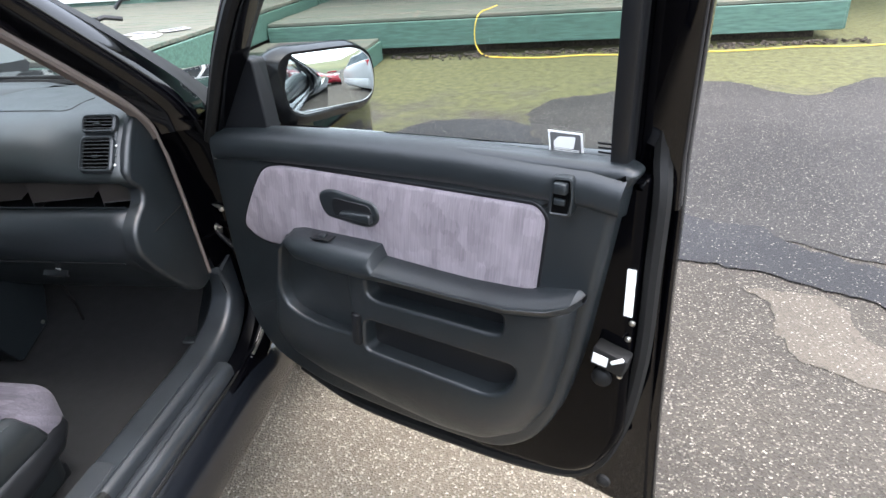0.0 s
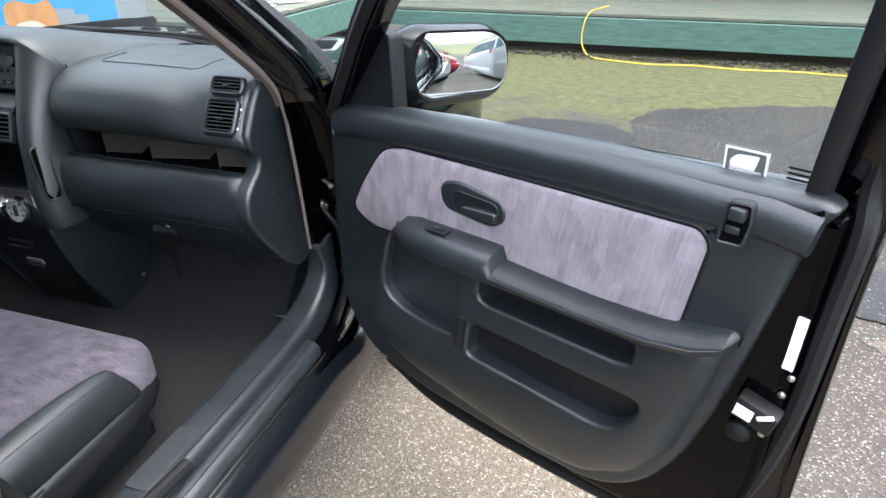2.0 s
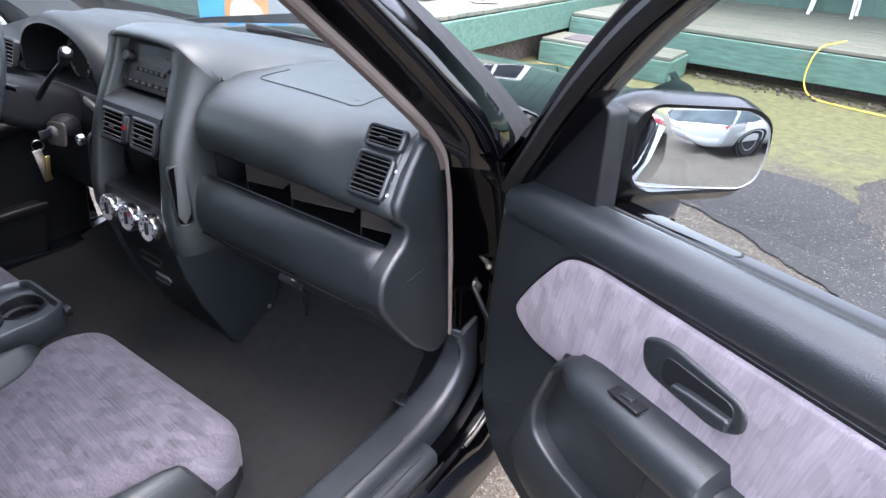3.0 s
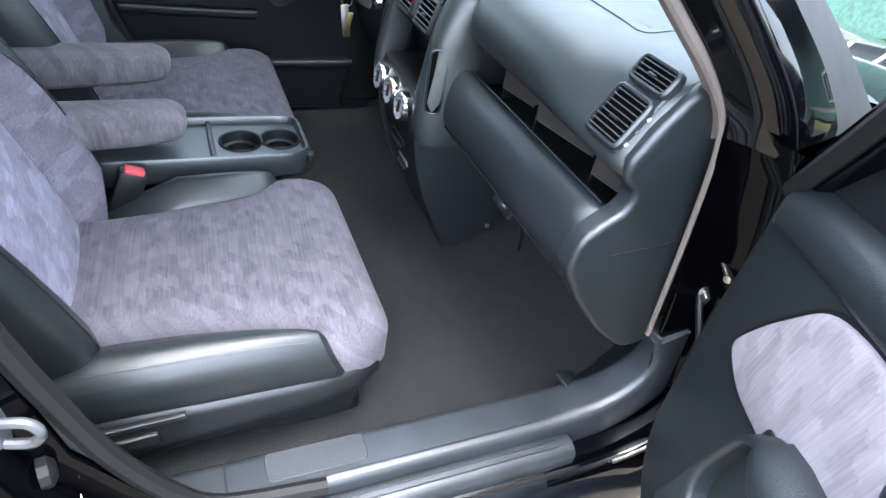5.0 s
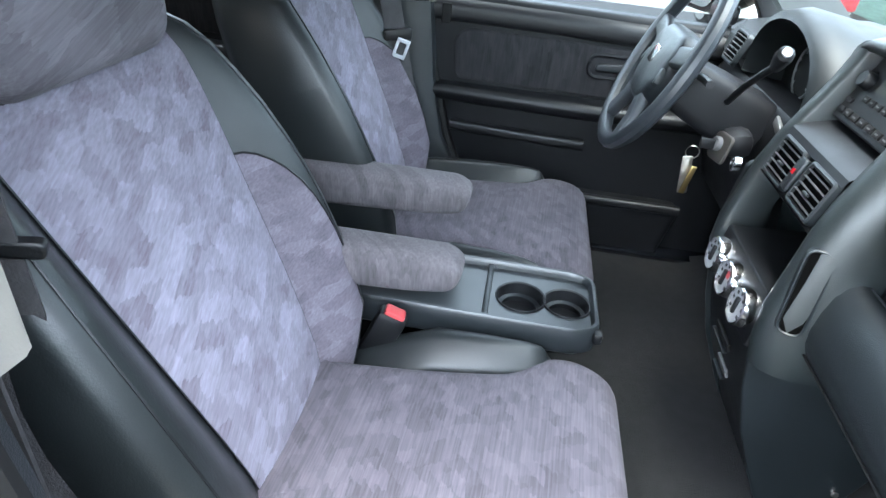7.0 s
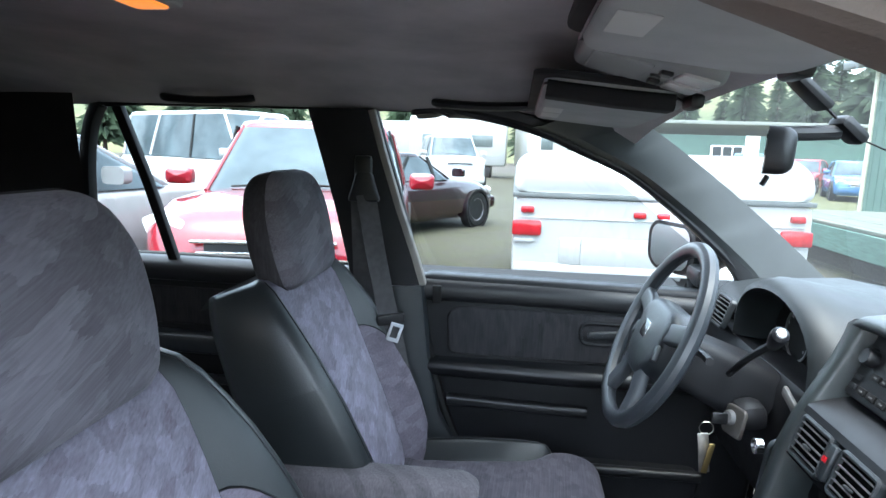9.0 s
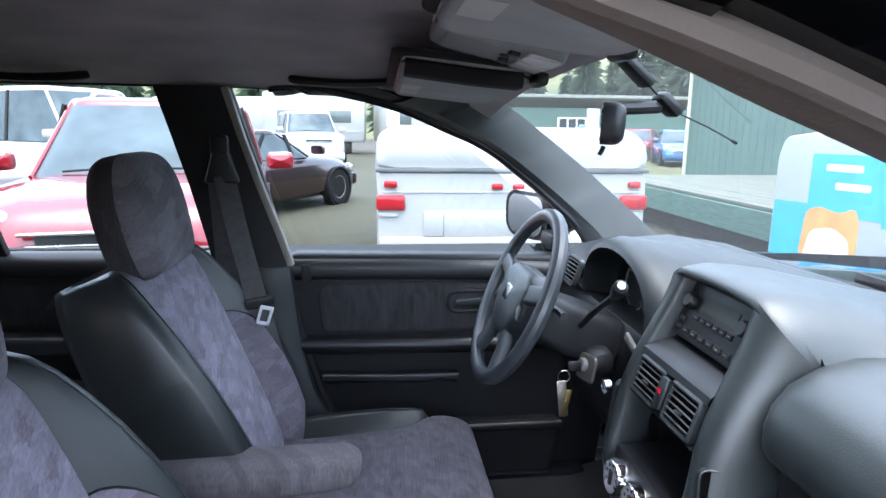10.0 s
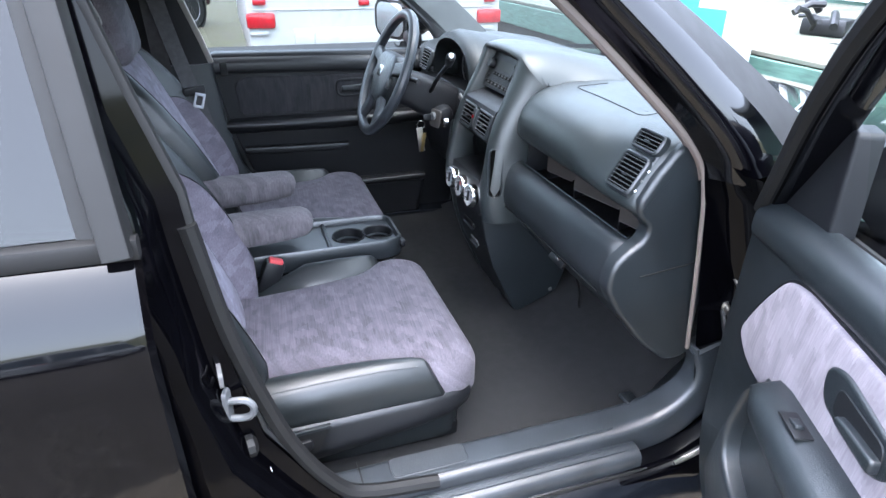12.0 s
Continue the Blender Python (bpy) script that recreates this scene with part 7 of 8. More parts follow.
# ---- the yard ----
def ground_material(name, c_dark, c_light, pale_at=0.72, mossy=True):
    m = bpy.data.materials.new(name)
    m.use_nodes = True
    t = m.node_tree
    b = t.nodes["Principled BSDF"]
    b.inputs["Roughness"].default_value = 0.85
    b.inputs["Specular IOR Level"].default_value = 0.3
    co = t.nodes.new("ShaderNodeTexCoord")

    def nz(scale, detail=5, rough=0.55):
        n = t.nodes.new("ShaderNodeTexNoise")
        n.inputs["Scale"].default_value, n.inputs["Detail"].default_value, n.inputs["Roughness"].default_value = scale, detail, rough
        t.links.new(co.outputs["Object"], n.inputs["Vector"])
        return n

    def ramp(src, p0, p1, c0, c1):
        r = t.nodes.new("ShaderNodeValToRGB")
        r.color_ramp.elements[0].position, r.color_ramp.elements[1].position = p0, p1
        r.color_ramp.elements[0].color, r.color_ramp.elements[1].color = (*c0, 1), (*c1, 1)
        t.links.new(src, r.inputs[0])
        return r.outputs[0]

    def mix(f, a, b2):
        x = t.nodes.new("ShaderNodeMixRGB")
        t.links.new(f, x.inputs[0])
        t.links.new(a, x.inputs[1])
        t.links.new(b2, x.inputs[2])
        return x.outputs[0]

    stones = t.nodes.new("ShaderNodeTexVoronoi")
    stones.inputs["Scale"].default_value = 170
    t.links.new(co.outputs["Object"], stones.inputs["Vector"])
    sep = t.nodes.new("ShaderNodeSeparateColor")
    t.links.new(stones.outputs["Color"], sep.inputs[0])
    base = ramp(nz(0.9, 6).outputs["Fac"], 0.35, 0.65, c_dark, c_light)
    pale = ramp(sep.outputs[0], pale_at, 1.0, (0.0, 0.0, 0.0), (1, 1, 1))
    stone_c = ramp(sep.outputs[1], 0.0, 1.0, tuple(1.25 * v for v in c_light), tuple(0.5 * v + k for v, k in zip(c_light, (0.27, 0.25, 0.21))))
    dark = ramp(sep.outputs[2], 0.0, 0.5, (1, 1, 1), (0, 0, 0))
    c = mix(pale, base, stone_c)
    pit = ramp(sep.outputs[2], 0.0, 1.0, tuple(0.5 * v for v in c_dark), c_dark)
    half = t.nodes.new("ShaderNodeMath")
    half.operation = "MULTIPLY"
    half.inputs[1].default_value = 0.6
    t.links.new(dark, half.inputs[0])
    c = mix(half.outputs[0], c, pit)
    # moss gathers towards the deck
    sx = t.nodes.new("ShaderNodeSeparateXYZ")
    t.links.new(co.outputs["Object"], sx.inputs[0])
    mr = t.nodes.new("ShaderNodeMapRange")
    mr.inputs["From Min"].default_value, mr.inputs["From Max"].default_value = 3.2, 6.6
    t.links.new(sx.outputs["Y"], mr.inputs[0])
    add = t.nodes.new("ShaderNodeMath")
    add.operation = "ADD"
    t.links.new(mr.outputs[0], add.inputs[0])
    sub = t.nodes.new("ShaderNodeMath")
    sub.operation = "MULTIPLY_ADD"
    sub.inputs[1].default_value, sub.inputs[2].default_value = 1.6, -0.8
    t.links.new(nz(1.6, 7, 0.65).outputs["Fac"], sub.inputs[0])
    t.links.new(sub.outputs[0], add.inputs[1])
    mossmask = ramp(add.outputs[0], 0.42, 0.80, (0, 0, 0), (0.9, 0.9, 0.9))
    moss = ramp(nz(14, 6).outputs["Fac"], 0.3, 0.7, (0.056, 0.058, 0.024), (0.130, 0.130, 0.052))
    if mossy:
        c = mix(mossmask, c, moss)
    t.links.new(c, b.inputs["Base Color"])
    bp = t.nodes.new("ShaderNodeBump")
    bp.inputs["Strength"].default_value, bp.inputs["Distance"].default_value = 0.8, 0.006
    t.links.new(stones.outputs["Distance"], bp.inputs["Height"])
    t.links.new(bp.outputs[0], b.inputs["Normal"])
    return m


ASPHALT = ground_material("worn_asphalt", (0.038, 0.033, 0.027), (0.064, 0.056, 0.045), 0.76)
bm = bmesh.new()
g = 400
lines = [-g, -60, -20, -10, -6, -3, -1, 1, 3, 6, 10, 20, 60, g]
grid = [[bm.verts.new((x, y, 0)) for x in lines] for y in lines]
for a, b in zip(grid, grid[1:]):
    for i in range(len(a) - 1):
        bm.faces.new((a[i], a[i + 1], b[i + 1], b[i]))
ground = tagged(part("ground", bm, ASPHALT), "worn pale asphalt yard with moss", "ground", kind="structure")
DARK_ASPHALT = ground_material("dark_patch_asphalt", (0.020, 0.020, 0.022), (0.034, 0.034, 0.036), 0.92, False)
MID_ASPHALT = ground_material("grey_patch_asphalt", (0.025, 0.0235, 0.0225), (0.044, 0.041, 0.038), 0.86, False)
PALE_ASPHALT = ground_material("pale_patch_asphalt", (0.075, 0.064, 0.050), (0.112, 0.097, 0.078), 0.84, False)


def patch(pts, mat, z, seed):
    """A worn-edged sheet of asphalt, its outline frayed at several sizes."""
    sm = spline([(x, y, 0) for x, y in pts + pts[:1]], 60)[:-1]
    out = []
    for q in sm:
        d = Vector((0, 0, 0))
        for f, a in ((1.3, 0.07), (4.0, 0.05), (12.0, 0.03), (40.0, 0.012)):
            d += noise.noise_vector(Vector((q.x * f, q.y * f, seed * 3.7 + f))) * a
        out.append((q.x + d.x, q.y + d.y))
    bm = bmesh.new()
    vs = [bm.verts.new((x, y, z)) for x, y in out]
    ed = [bm.edges.new((vs[i - 1], vs[i])) for i in range(len(vs))]
    bmesh.ops.triangle_fill(bm, edges=ed, use_beauty=True)
    return bm


# paler asphalt round the car, its colour raised against the car's own shade
LIFTED_ASPHALT = ground_material("lifted_asphalt", (0.118, 0.099, 0.072), (0.175, 0.149, 0.112), 0.72, False)
for pts, mat, z, seed, label in (
        ([(-1.5, -3.0), (0.9, -2.4), (1.35, -0.6), (1.50, 0.75), (1.62, 1.25), (1.72, 1.75), (1.62, 2.25), (1.20, 2.75), (0.4, 3.0), (-0.6, 2.9), (-1.3, 1.5)], LIFTED_ASPHALT, 0.002, 11, "asphalt painted paler to lift the shade beside the car"),
        ([(2.26, 2.56), (2.50, 2.56), (2.60, 2.45), (2.58, 2.25), (2.68, 2.10), (2.95, 1.95), (3.3, 1.8), (3.2, 1.65), (2.8, 1.75), (2.45, 1.95), (2.29, 2.15), (2.32, 2.40)], PALE_ASPHALT, 0.003, 8, "pale worn spot in the asphalt"),
        ([(1.30, 5.15), (1.45, 4.30), (1.95, 3.5), (2.15, 3.15), (2.45, 3.0), (2.9, 2.7), (3.6, 2.45), (5.2, 2.5), (7.0, 3.2), (7.0, 5.6), (5.4, 6.1), (4.35, 6.05), (4.0, 5.85), (3.58, 5.5), (3.3, 5.65), (3.0, 6.0), (2.3, 5.9), (1.6, 5.6)], MID_ASPHALT, 0.005, 4, "grey repair patch in the asphalt"),
        ([(0.2, 4.35), (0.7, 4.0), (1.3, 3.5), (1.8, 2.95), (2.05, 2.75), (2.27, 2.70), (2.45, 2.60), (2.65, 2.48), (2.85, 2.3), (3.3, 2.1), (3.9, 2.0), (3.9, 2.35), (3.3, 2.5), (2.92, 2.72), (2.68, 2.86), (2.54, 2.95), (2.42, 3.08), (2.15, 3.2), (1.85, 3.55), (1.45, 4.2), (1.25, 4.9), (0.7, 5.0), (0.3, 4.75)], DARK_ASPHALT, 0.009, 3, "dark repair patch in the asphalt")):
    tagged(part("asphalt_patch", patch(pts, mat, z, seed), mat), label, "patch", kind="structure")
bm = patch([(-14, -9), (-8, -6), (-3, -3.2), (-2.2, -1), (-2.2, 2), (-2.8, 4), (-9, 5), (-14, 6), (-30, 10), (-40, 0), (-30, -12)], MID_ASPHALT, 0.004, 5)
tagged(part("gravel_drive", bm, material("gravel_drive", (0.036, 0.031, 0.020), 0.9, bump=1.0, bump_scale=60, var=0.4, scale=2.5, color2=(0.034, 0.034, 0.010))), "grey brown gravel drive", "drive", kind="structure")


# ---- timber deck, steps and green building ----
GREEN = material("teal_painted_timber", (0.056, 0.116, 0.090), 0.6, var=0.30, scale=5, stretch=(1, 6, 8), bump=0.4, bump_scale=60)
DECKTOP = material("weathered_green_boards", (0.055, 0.082, 0.060), 0.75, color2=(0.128, 0.112, 0.088), scale=3.0, stretch=(0.6, 7, 7), bump=0.5, bump_scale=90)
BARN = material("green_metal_siding", (0.060, 0.118, 0.092), 0.5, var=0.10, scale=2)
TRIM = material("cream_trim", (0.55, 0.52, 0.40), 0.6, var=0.1)
WHITE_TRIM = material("white_painted_trim", (0.75, 0.75, 0.73), 0.5, var=0.05)
DARK_GLASS = material("dark_window_glass", (0.03, 0.035, 0.04), 0.06, var=0.1)
# leaf litter, also the dark colour of the shade block below decks
LITTER_AND_SHADE = material("leaf_litter", (0.05, 0.04, 0.03), 0.95, var=0.6, scale=40, bump=1.0, bump_scale=60)
CORD = material("yellow_cord", (0.65, 0.45, 0.05), 0.5, var=0.1)


def deck(label, x0, y0, x1, y1, z, along_x=True, width=0.14, sides=("front",)):
    d = thing("timber_deck", label, "deck", "timber decks", "structure")
    n = max(1, round(((y1 - y0) if along_x else (x1 - x0)) / width))
    random.seed(int(z * 100) + n)
    meshes = []
    for k in range(n):
        a = (y0 if along_x else x0) + ((y1 - y0) if along_x else (x1 - x0)) * (k + 0.5) / n
        w = ((y1 - y0) if along_x else (x1 - x0)) / n - 0.008
        c = ((x0 + x1) / 2, a, z - 0.019) if along_x else (a, (y0 + y1) / 2, z - 0.019)
        sz = (x1 - x0, w, 0.038) if along_x else (w, y1 - y0, 0.038)
        part("plank", box((c[0], c[1], c[2] + random.uniform(-0.003, 0.003)), sz, 0.005, seg=1), DECKTOP, d)
    if "front" in sides:
        part("fascia_board", box(((x0 + x1) / 2, y0 - 0.02, z - 0.19), (x1 - x0, 0.038, 0.29), 0.006, seg=1), GREEN, d, "teal painted fascia board")
    if "right" in sides:
        part("fascia_board", box((x1 + 0.02, (y0 + y1) / 2, z - 0.19), (0.038, y1 - y0, 0.29), 0.006, seg=1), GREEN, d, "teal painted fascia board")
    # added dark block fills the underside with painted shade
    part("under_deck_shade", box(((x0 + x1) / 2, (y0 + y1) / 2 + 0.15, (z - 0.1) / 2), (x1 - x0 - 0.3, y1 - y0 - 0.3, z - 0.1), 0.0), LITTER_AND_SHADE, d, "dark block standing for the shade under the deck")
    return d


deck("weathered timber deck with teal painted fascia", -1.90, 7.67, 4.55, 11.15, 0.46, True, 0.14, ("front", "right"))
deck("raised timber deck with teal painted fascia", -9.5, 4.8, -1.96, 9.6, 0.62, True, 0.14, ("front", "right"))
st = thing("deck_step", "wide timber step with teal painted front and dark mat", "step", "", "structure")
for k in range(4):
    part("plank", box((-1.22, 7.08 + 0.145 * k, 0.235), (1.42, 0.138, 0.035), 0.005, seg=1), DECKTOP, st)
part("riser_board", box((-1.22, 6.99, 0.11), (1.42, 0.03, 0.215), 0.005, seg=1), GREEN, st)
part("side_board", box((-0.50, 7.29, 0.11), (0.03, 0.6, 0.215), 0.005, seg=1), GREEN, st)
mat_ = thing("door_mat", "dark ribbed rubber mat lying on the step", "mat")
part("mat_sheet", slab(rounded(rect(-1.72, 7.10, -1.02, 7.48), 0.02), 0.254, 0.264, 0.003), material("dark_mat", (0.05, 0.045, 0.045), 0.9, bump=1.0, bump_scale=120), mat_)
cord = thing("extension_cord", "yellow extension cord trailing over the deck edge", "cord")
random.seed(8)
pts = [(0.84, 8.30, 0.466), (0.76, 8.0, 0.466), (0.70, 7.75, 0.468), (0.655, 7.60, 0.41), (0.63, 7.58, 0.26), (0.65, 7.56, 0.12), (0.74, 7.50, 0.03), (0.95, 7.42, 0.012)]
pts += [(1.4 + 0.45 * k, 7.34 + random.uniform(-0.04, 0.04), 0.012) for k in range(12)]
part("cord_line", tube(spline(pts, 6), 0.007, 6), CORD, cord)
bm = bmesh.new()
random.seed(12)
for k in range(420):
    x = random.uniform(-0.4, 4.8)
    y = 7.63 - abs(random.gauss(0, 0.09))
    box((x, y, 0.01 + random.uniform(0, 0.025)), (random.uniform(0.015, 0.05), random.uniform(0.012, 0.03), random.uniform(0.004, 0.018)), rot=(random.uniform(-30, 30), random.uniform(-30, 30), random.uniform(0, 180)), bm=bm)
tagged(part("leaf_litter", bm, LITTER_AND_SHADE, smooth=False), "brown leaf litter along the deck foot", "litter", kind="stuff")
# things on the raised deck
pap = thing("leaflet_stack", "white printed leaflets lying on the deck", "leaflets")
for k, (x, y, r, mt) in enumerate(((-2.35, 5.9, 20, WHITE), (-2.55, 6.1, -15, PRINT), (-2.25, 6.25, 50, PRINT), (-2.75, 5.85, 5, PRINT))):
    part("leaflet", box((x, y, 0.626 + 0.004 * k), (0.26, 0.20, 0.006), 0.001, (0, 0, r)), mt, pap)
    part("leaflet_print", box((x, y, 0.630 + 0.004 * k), (0.18, 0.08, 0.002), 0, (0, 0, r)), PLASTIC_DARK, pap)
bike = thing("scrap_machine", "black dismantled machine parts on the deck", "machine parts")
random.seed(21)
for k in range(9):
    a = Vector((-3.3 + random.uniform(-0.35, 0.35), 6.2 + random.uniform(-0.3, 0.3), 0.70 + random.uniform(-0.03, 0.2)))
    b_ = a + Vector((random.uniform(-0.3, 0.3), random.uniform(-0.3, 0.3), random.uniform(-0.1, 0.15)))
    part("machine_tube", tube([a, (a + b_) / 2 + Vector((0, 0, 0.04)), b_], random.uniform(0.018, 0.04), 8), PLASTIC_DARK, bike)
part("machine_block", box((-3.3, 6.2, 0.70), (0.4, 0.3, 0.16), 0.03, (0, 0, 25)), PLASTIC_DARK, bike)
# retail stand seen through the windscreen
BLUE = material("blue_print", (0.04, 0.33, 0.62), 0.45, var=0.1)
PALEBLUE = material("pale_printed_board", (0.30, 0.325, 0.335), 0.45, var=0.05)
ORANGE = material("orange_print", (0.62, 0.27, 0.08), 0.5, var=0.2)
CREAM_PRINT = material("cream_print", (0.75, 0.62, 0.48), 0.5, var=0.15)
SX, SY = -3.08, 4.15
stand = thing("display_stand", "blue and white printed cardboard display stand", "display stand")
SM = basis((SX - 0.044, SY - 0.011, 0), (0.97, 0.24, 0), (0, 0, 1)) @ Matrix.Diagonal((0.854, 1, 1, 1))
part("stand_body", slab(rounded([(-0.72, 0.0), (0.72, 0.0), (0.72, 1.20), (0.66, 1.34), (0.30, 1.30), (-0.30, 1.38), (-0.66, 1.34), (-0.72, 1.2)], 0.06), -0.4, 0.0, 0.02, frame_m=SM), PALEBLUE, stand)
for x0, x1, z0, z1, mt, h in ((-0.70, -0.36, 0.0, 0.85, BLUE, 0.002), (-0.36, 0.40, 0.78, 1.22, BLUE, 0.002), (0.30, 0.70, 0.0, 0.95, BLUE, 0.0025)):
    part("print_panel", slab(rounded(rect(x0, z0, x1, z1), 0.02), 0, h, 0, seg=1, frame_m=SM), mt, stand)
part("print_shape", slab(rounded([(-0.40, 0.45), (-0.36, 0.80), (-0.25, 0.84), (-0.05, 0.80), (0.08, 0.86), (0.13, 0.74), (0.12, 0.45)], 0.06), 0, 0.004, 0, seg=1, frame_m=SM), ORANGE, stand)
part("print_shape", slab(rounded([(-0.36, 0.42), (-0.30, 0.66), (-0.1, 0.70), (0.06, 0.62), (0.08, 0.42)], 0.06), 0, 0.005, 0, seg=1, frame_m=SM), CREAM_PRINT, stand)
bm = bmesh.new()
for k in range(2):
    slab(rounded(rect(-0.22 + 0.10 * k, 1.10 - 0.13 * k, 0.10 + 0.08 * k, 1.15 - 0.13 * k), 0.015), 0, 0.004, 0, seg=1, frame_m=SM, bm=bm)
part("print_lines", bm, WHITE, stand)
part("print_box", slab(rounded(rect(0.13, 0.30, 0.42, 0.74), 0.02), 0, 0.006, 0, seg=1, frame_m=SM), PALEBLUE, stand)
# building behind the decks
hall = thing("green_building", "green ribbed metal building with white framed windows", "building", "", "structure")
part("wall", box((-8.9, 9.75, 2.1), (14.0, 0.25, 4.2), 0.0), BARN, hall)
part("return_wall", box((-2.02, 10.55, 2.1), (0.25, 1.4, 4.2), 0.0), BARN, hall)
part("set_back_wall", box((2.7, 11.30, 2.1), (9.6, 0.25, 4.2), 0.0), BARN, hall)
part("wall_end", box((-15.8, 13.7, 2.1), (0.25, 8, 4.2), 0.0), BARN, hall)
bm = bmesh.new()
for k in range(77):
    box((-15.6 + 0.3 * k, 9.622 if -15.6 + 0.3 * k < -1.9 else 11.172, 2.1), (0.02, 0.014, 4.2), 0.003, bm=bm, seg=1)
part("siding_ribs", bm, BARN, hall)
part("corner_trim", box((-15.85, 9.64, 2.1), (0.16, 0.10, 4.3), 0.01), TRIM, hall)
part("roof", box((-4.2, 13, 4.35), (24.4, 8, 0.2), 0.02, (8, 0, 0)), material("grey_metal_roof", (0.25, 0.26, 0.26), 0.4, metal=0.3), hall)
for x, y in ((-7.2, 9.60), (-5.6, 9.60), (-3.9, 9.60), (2.0, 11.15)):
    w = part("window", box((x, y, 1.35), (1.3, 0.08, 1.35), 0.01), WHITE_TRIM, hall)
    part("pane", box((x, y - 0.03, 1.35), (1.12, 0.05, 1.17), 0.0), DARK_GLASS, w)
    part("mullion", box((x, y - 0.06, 1.35), (0.06, 0.03, 1.17), 0.0), WHITE_TRIM, w)
ch = thing("garden_chair", "white plastic garden chair on the deck", "chair")
for dx, dy in ((-0.22, -0.2), (0.22, -0.2), (-0.24, 0.24), (0.24, 0.24)):
    part("leg", tube([(0.45 + dx * 1.15, 10.8 + dy * 1.15, 0.46), (0.45 + dx, 10.8 + dy, 0.9)], 0.02, 8), WHITE_TRIM, ch)
part("seat", box((0.45, 10.8, 0.9), (0.5, 0.5, 0.03), 0.01), WHITE_TRIM, ch)
part("backrest", box((0.45, 11.04, 1.15), (0.48, 0.03, 0.45), 0.01, (-10, 0, 0)), WHITE_TRIM, ch)

# ---- parked vehicles ----
LAMP = material("clear_lamp", (0.7, 0.7, 0.68), 0.12, var=0.15, scale=25)
ALLOY = material("alloy_rim", (0.30, 0.30, 0.31), 0.4, metal=0.2, var=0.1)
CHROME_DULL = material("dull_chrome", (0.6, 0.6, 0.6), 0.25, metal=1.0)
SCREEN_GLASS = material("vehicle_glass", (0.070, 0.090, 0.100), 0.06, var=0.35, scale=2, spec=0.10)


def paint(name, c, rough=0.25, coat=0.45):
    return material(name, c, rough, coat=coat, var=0.08, scale=4, spec=0.3)


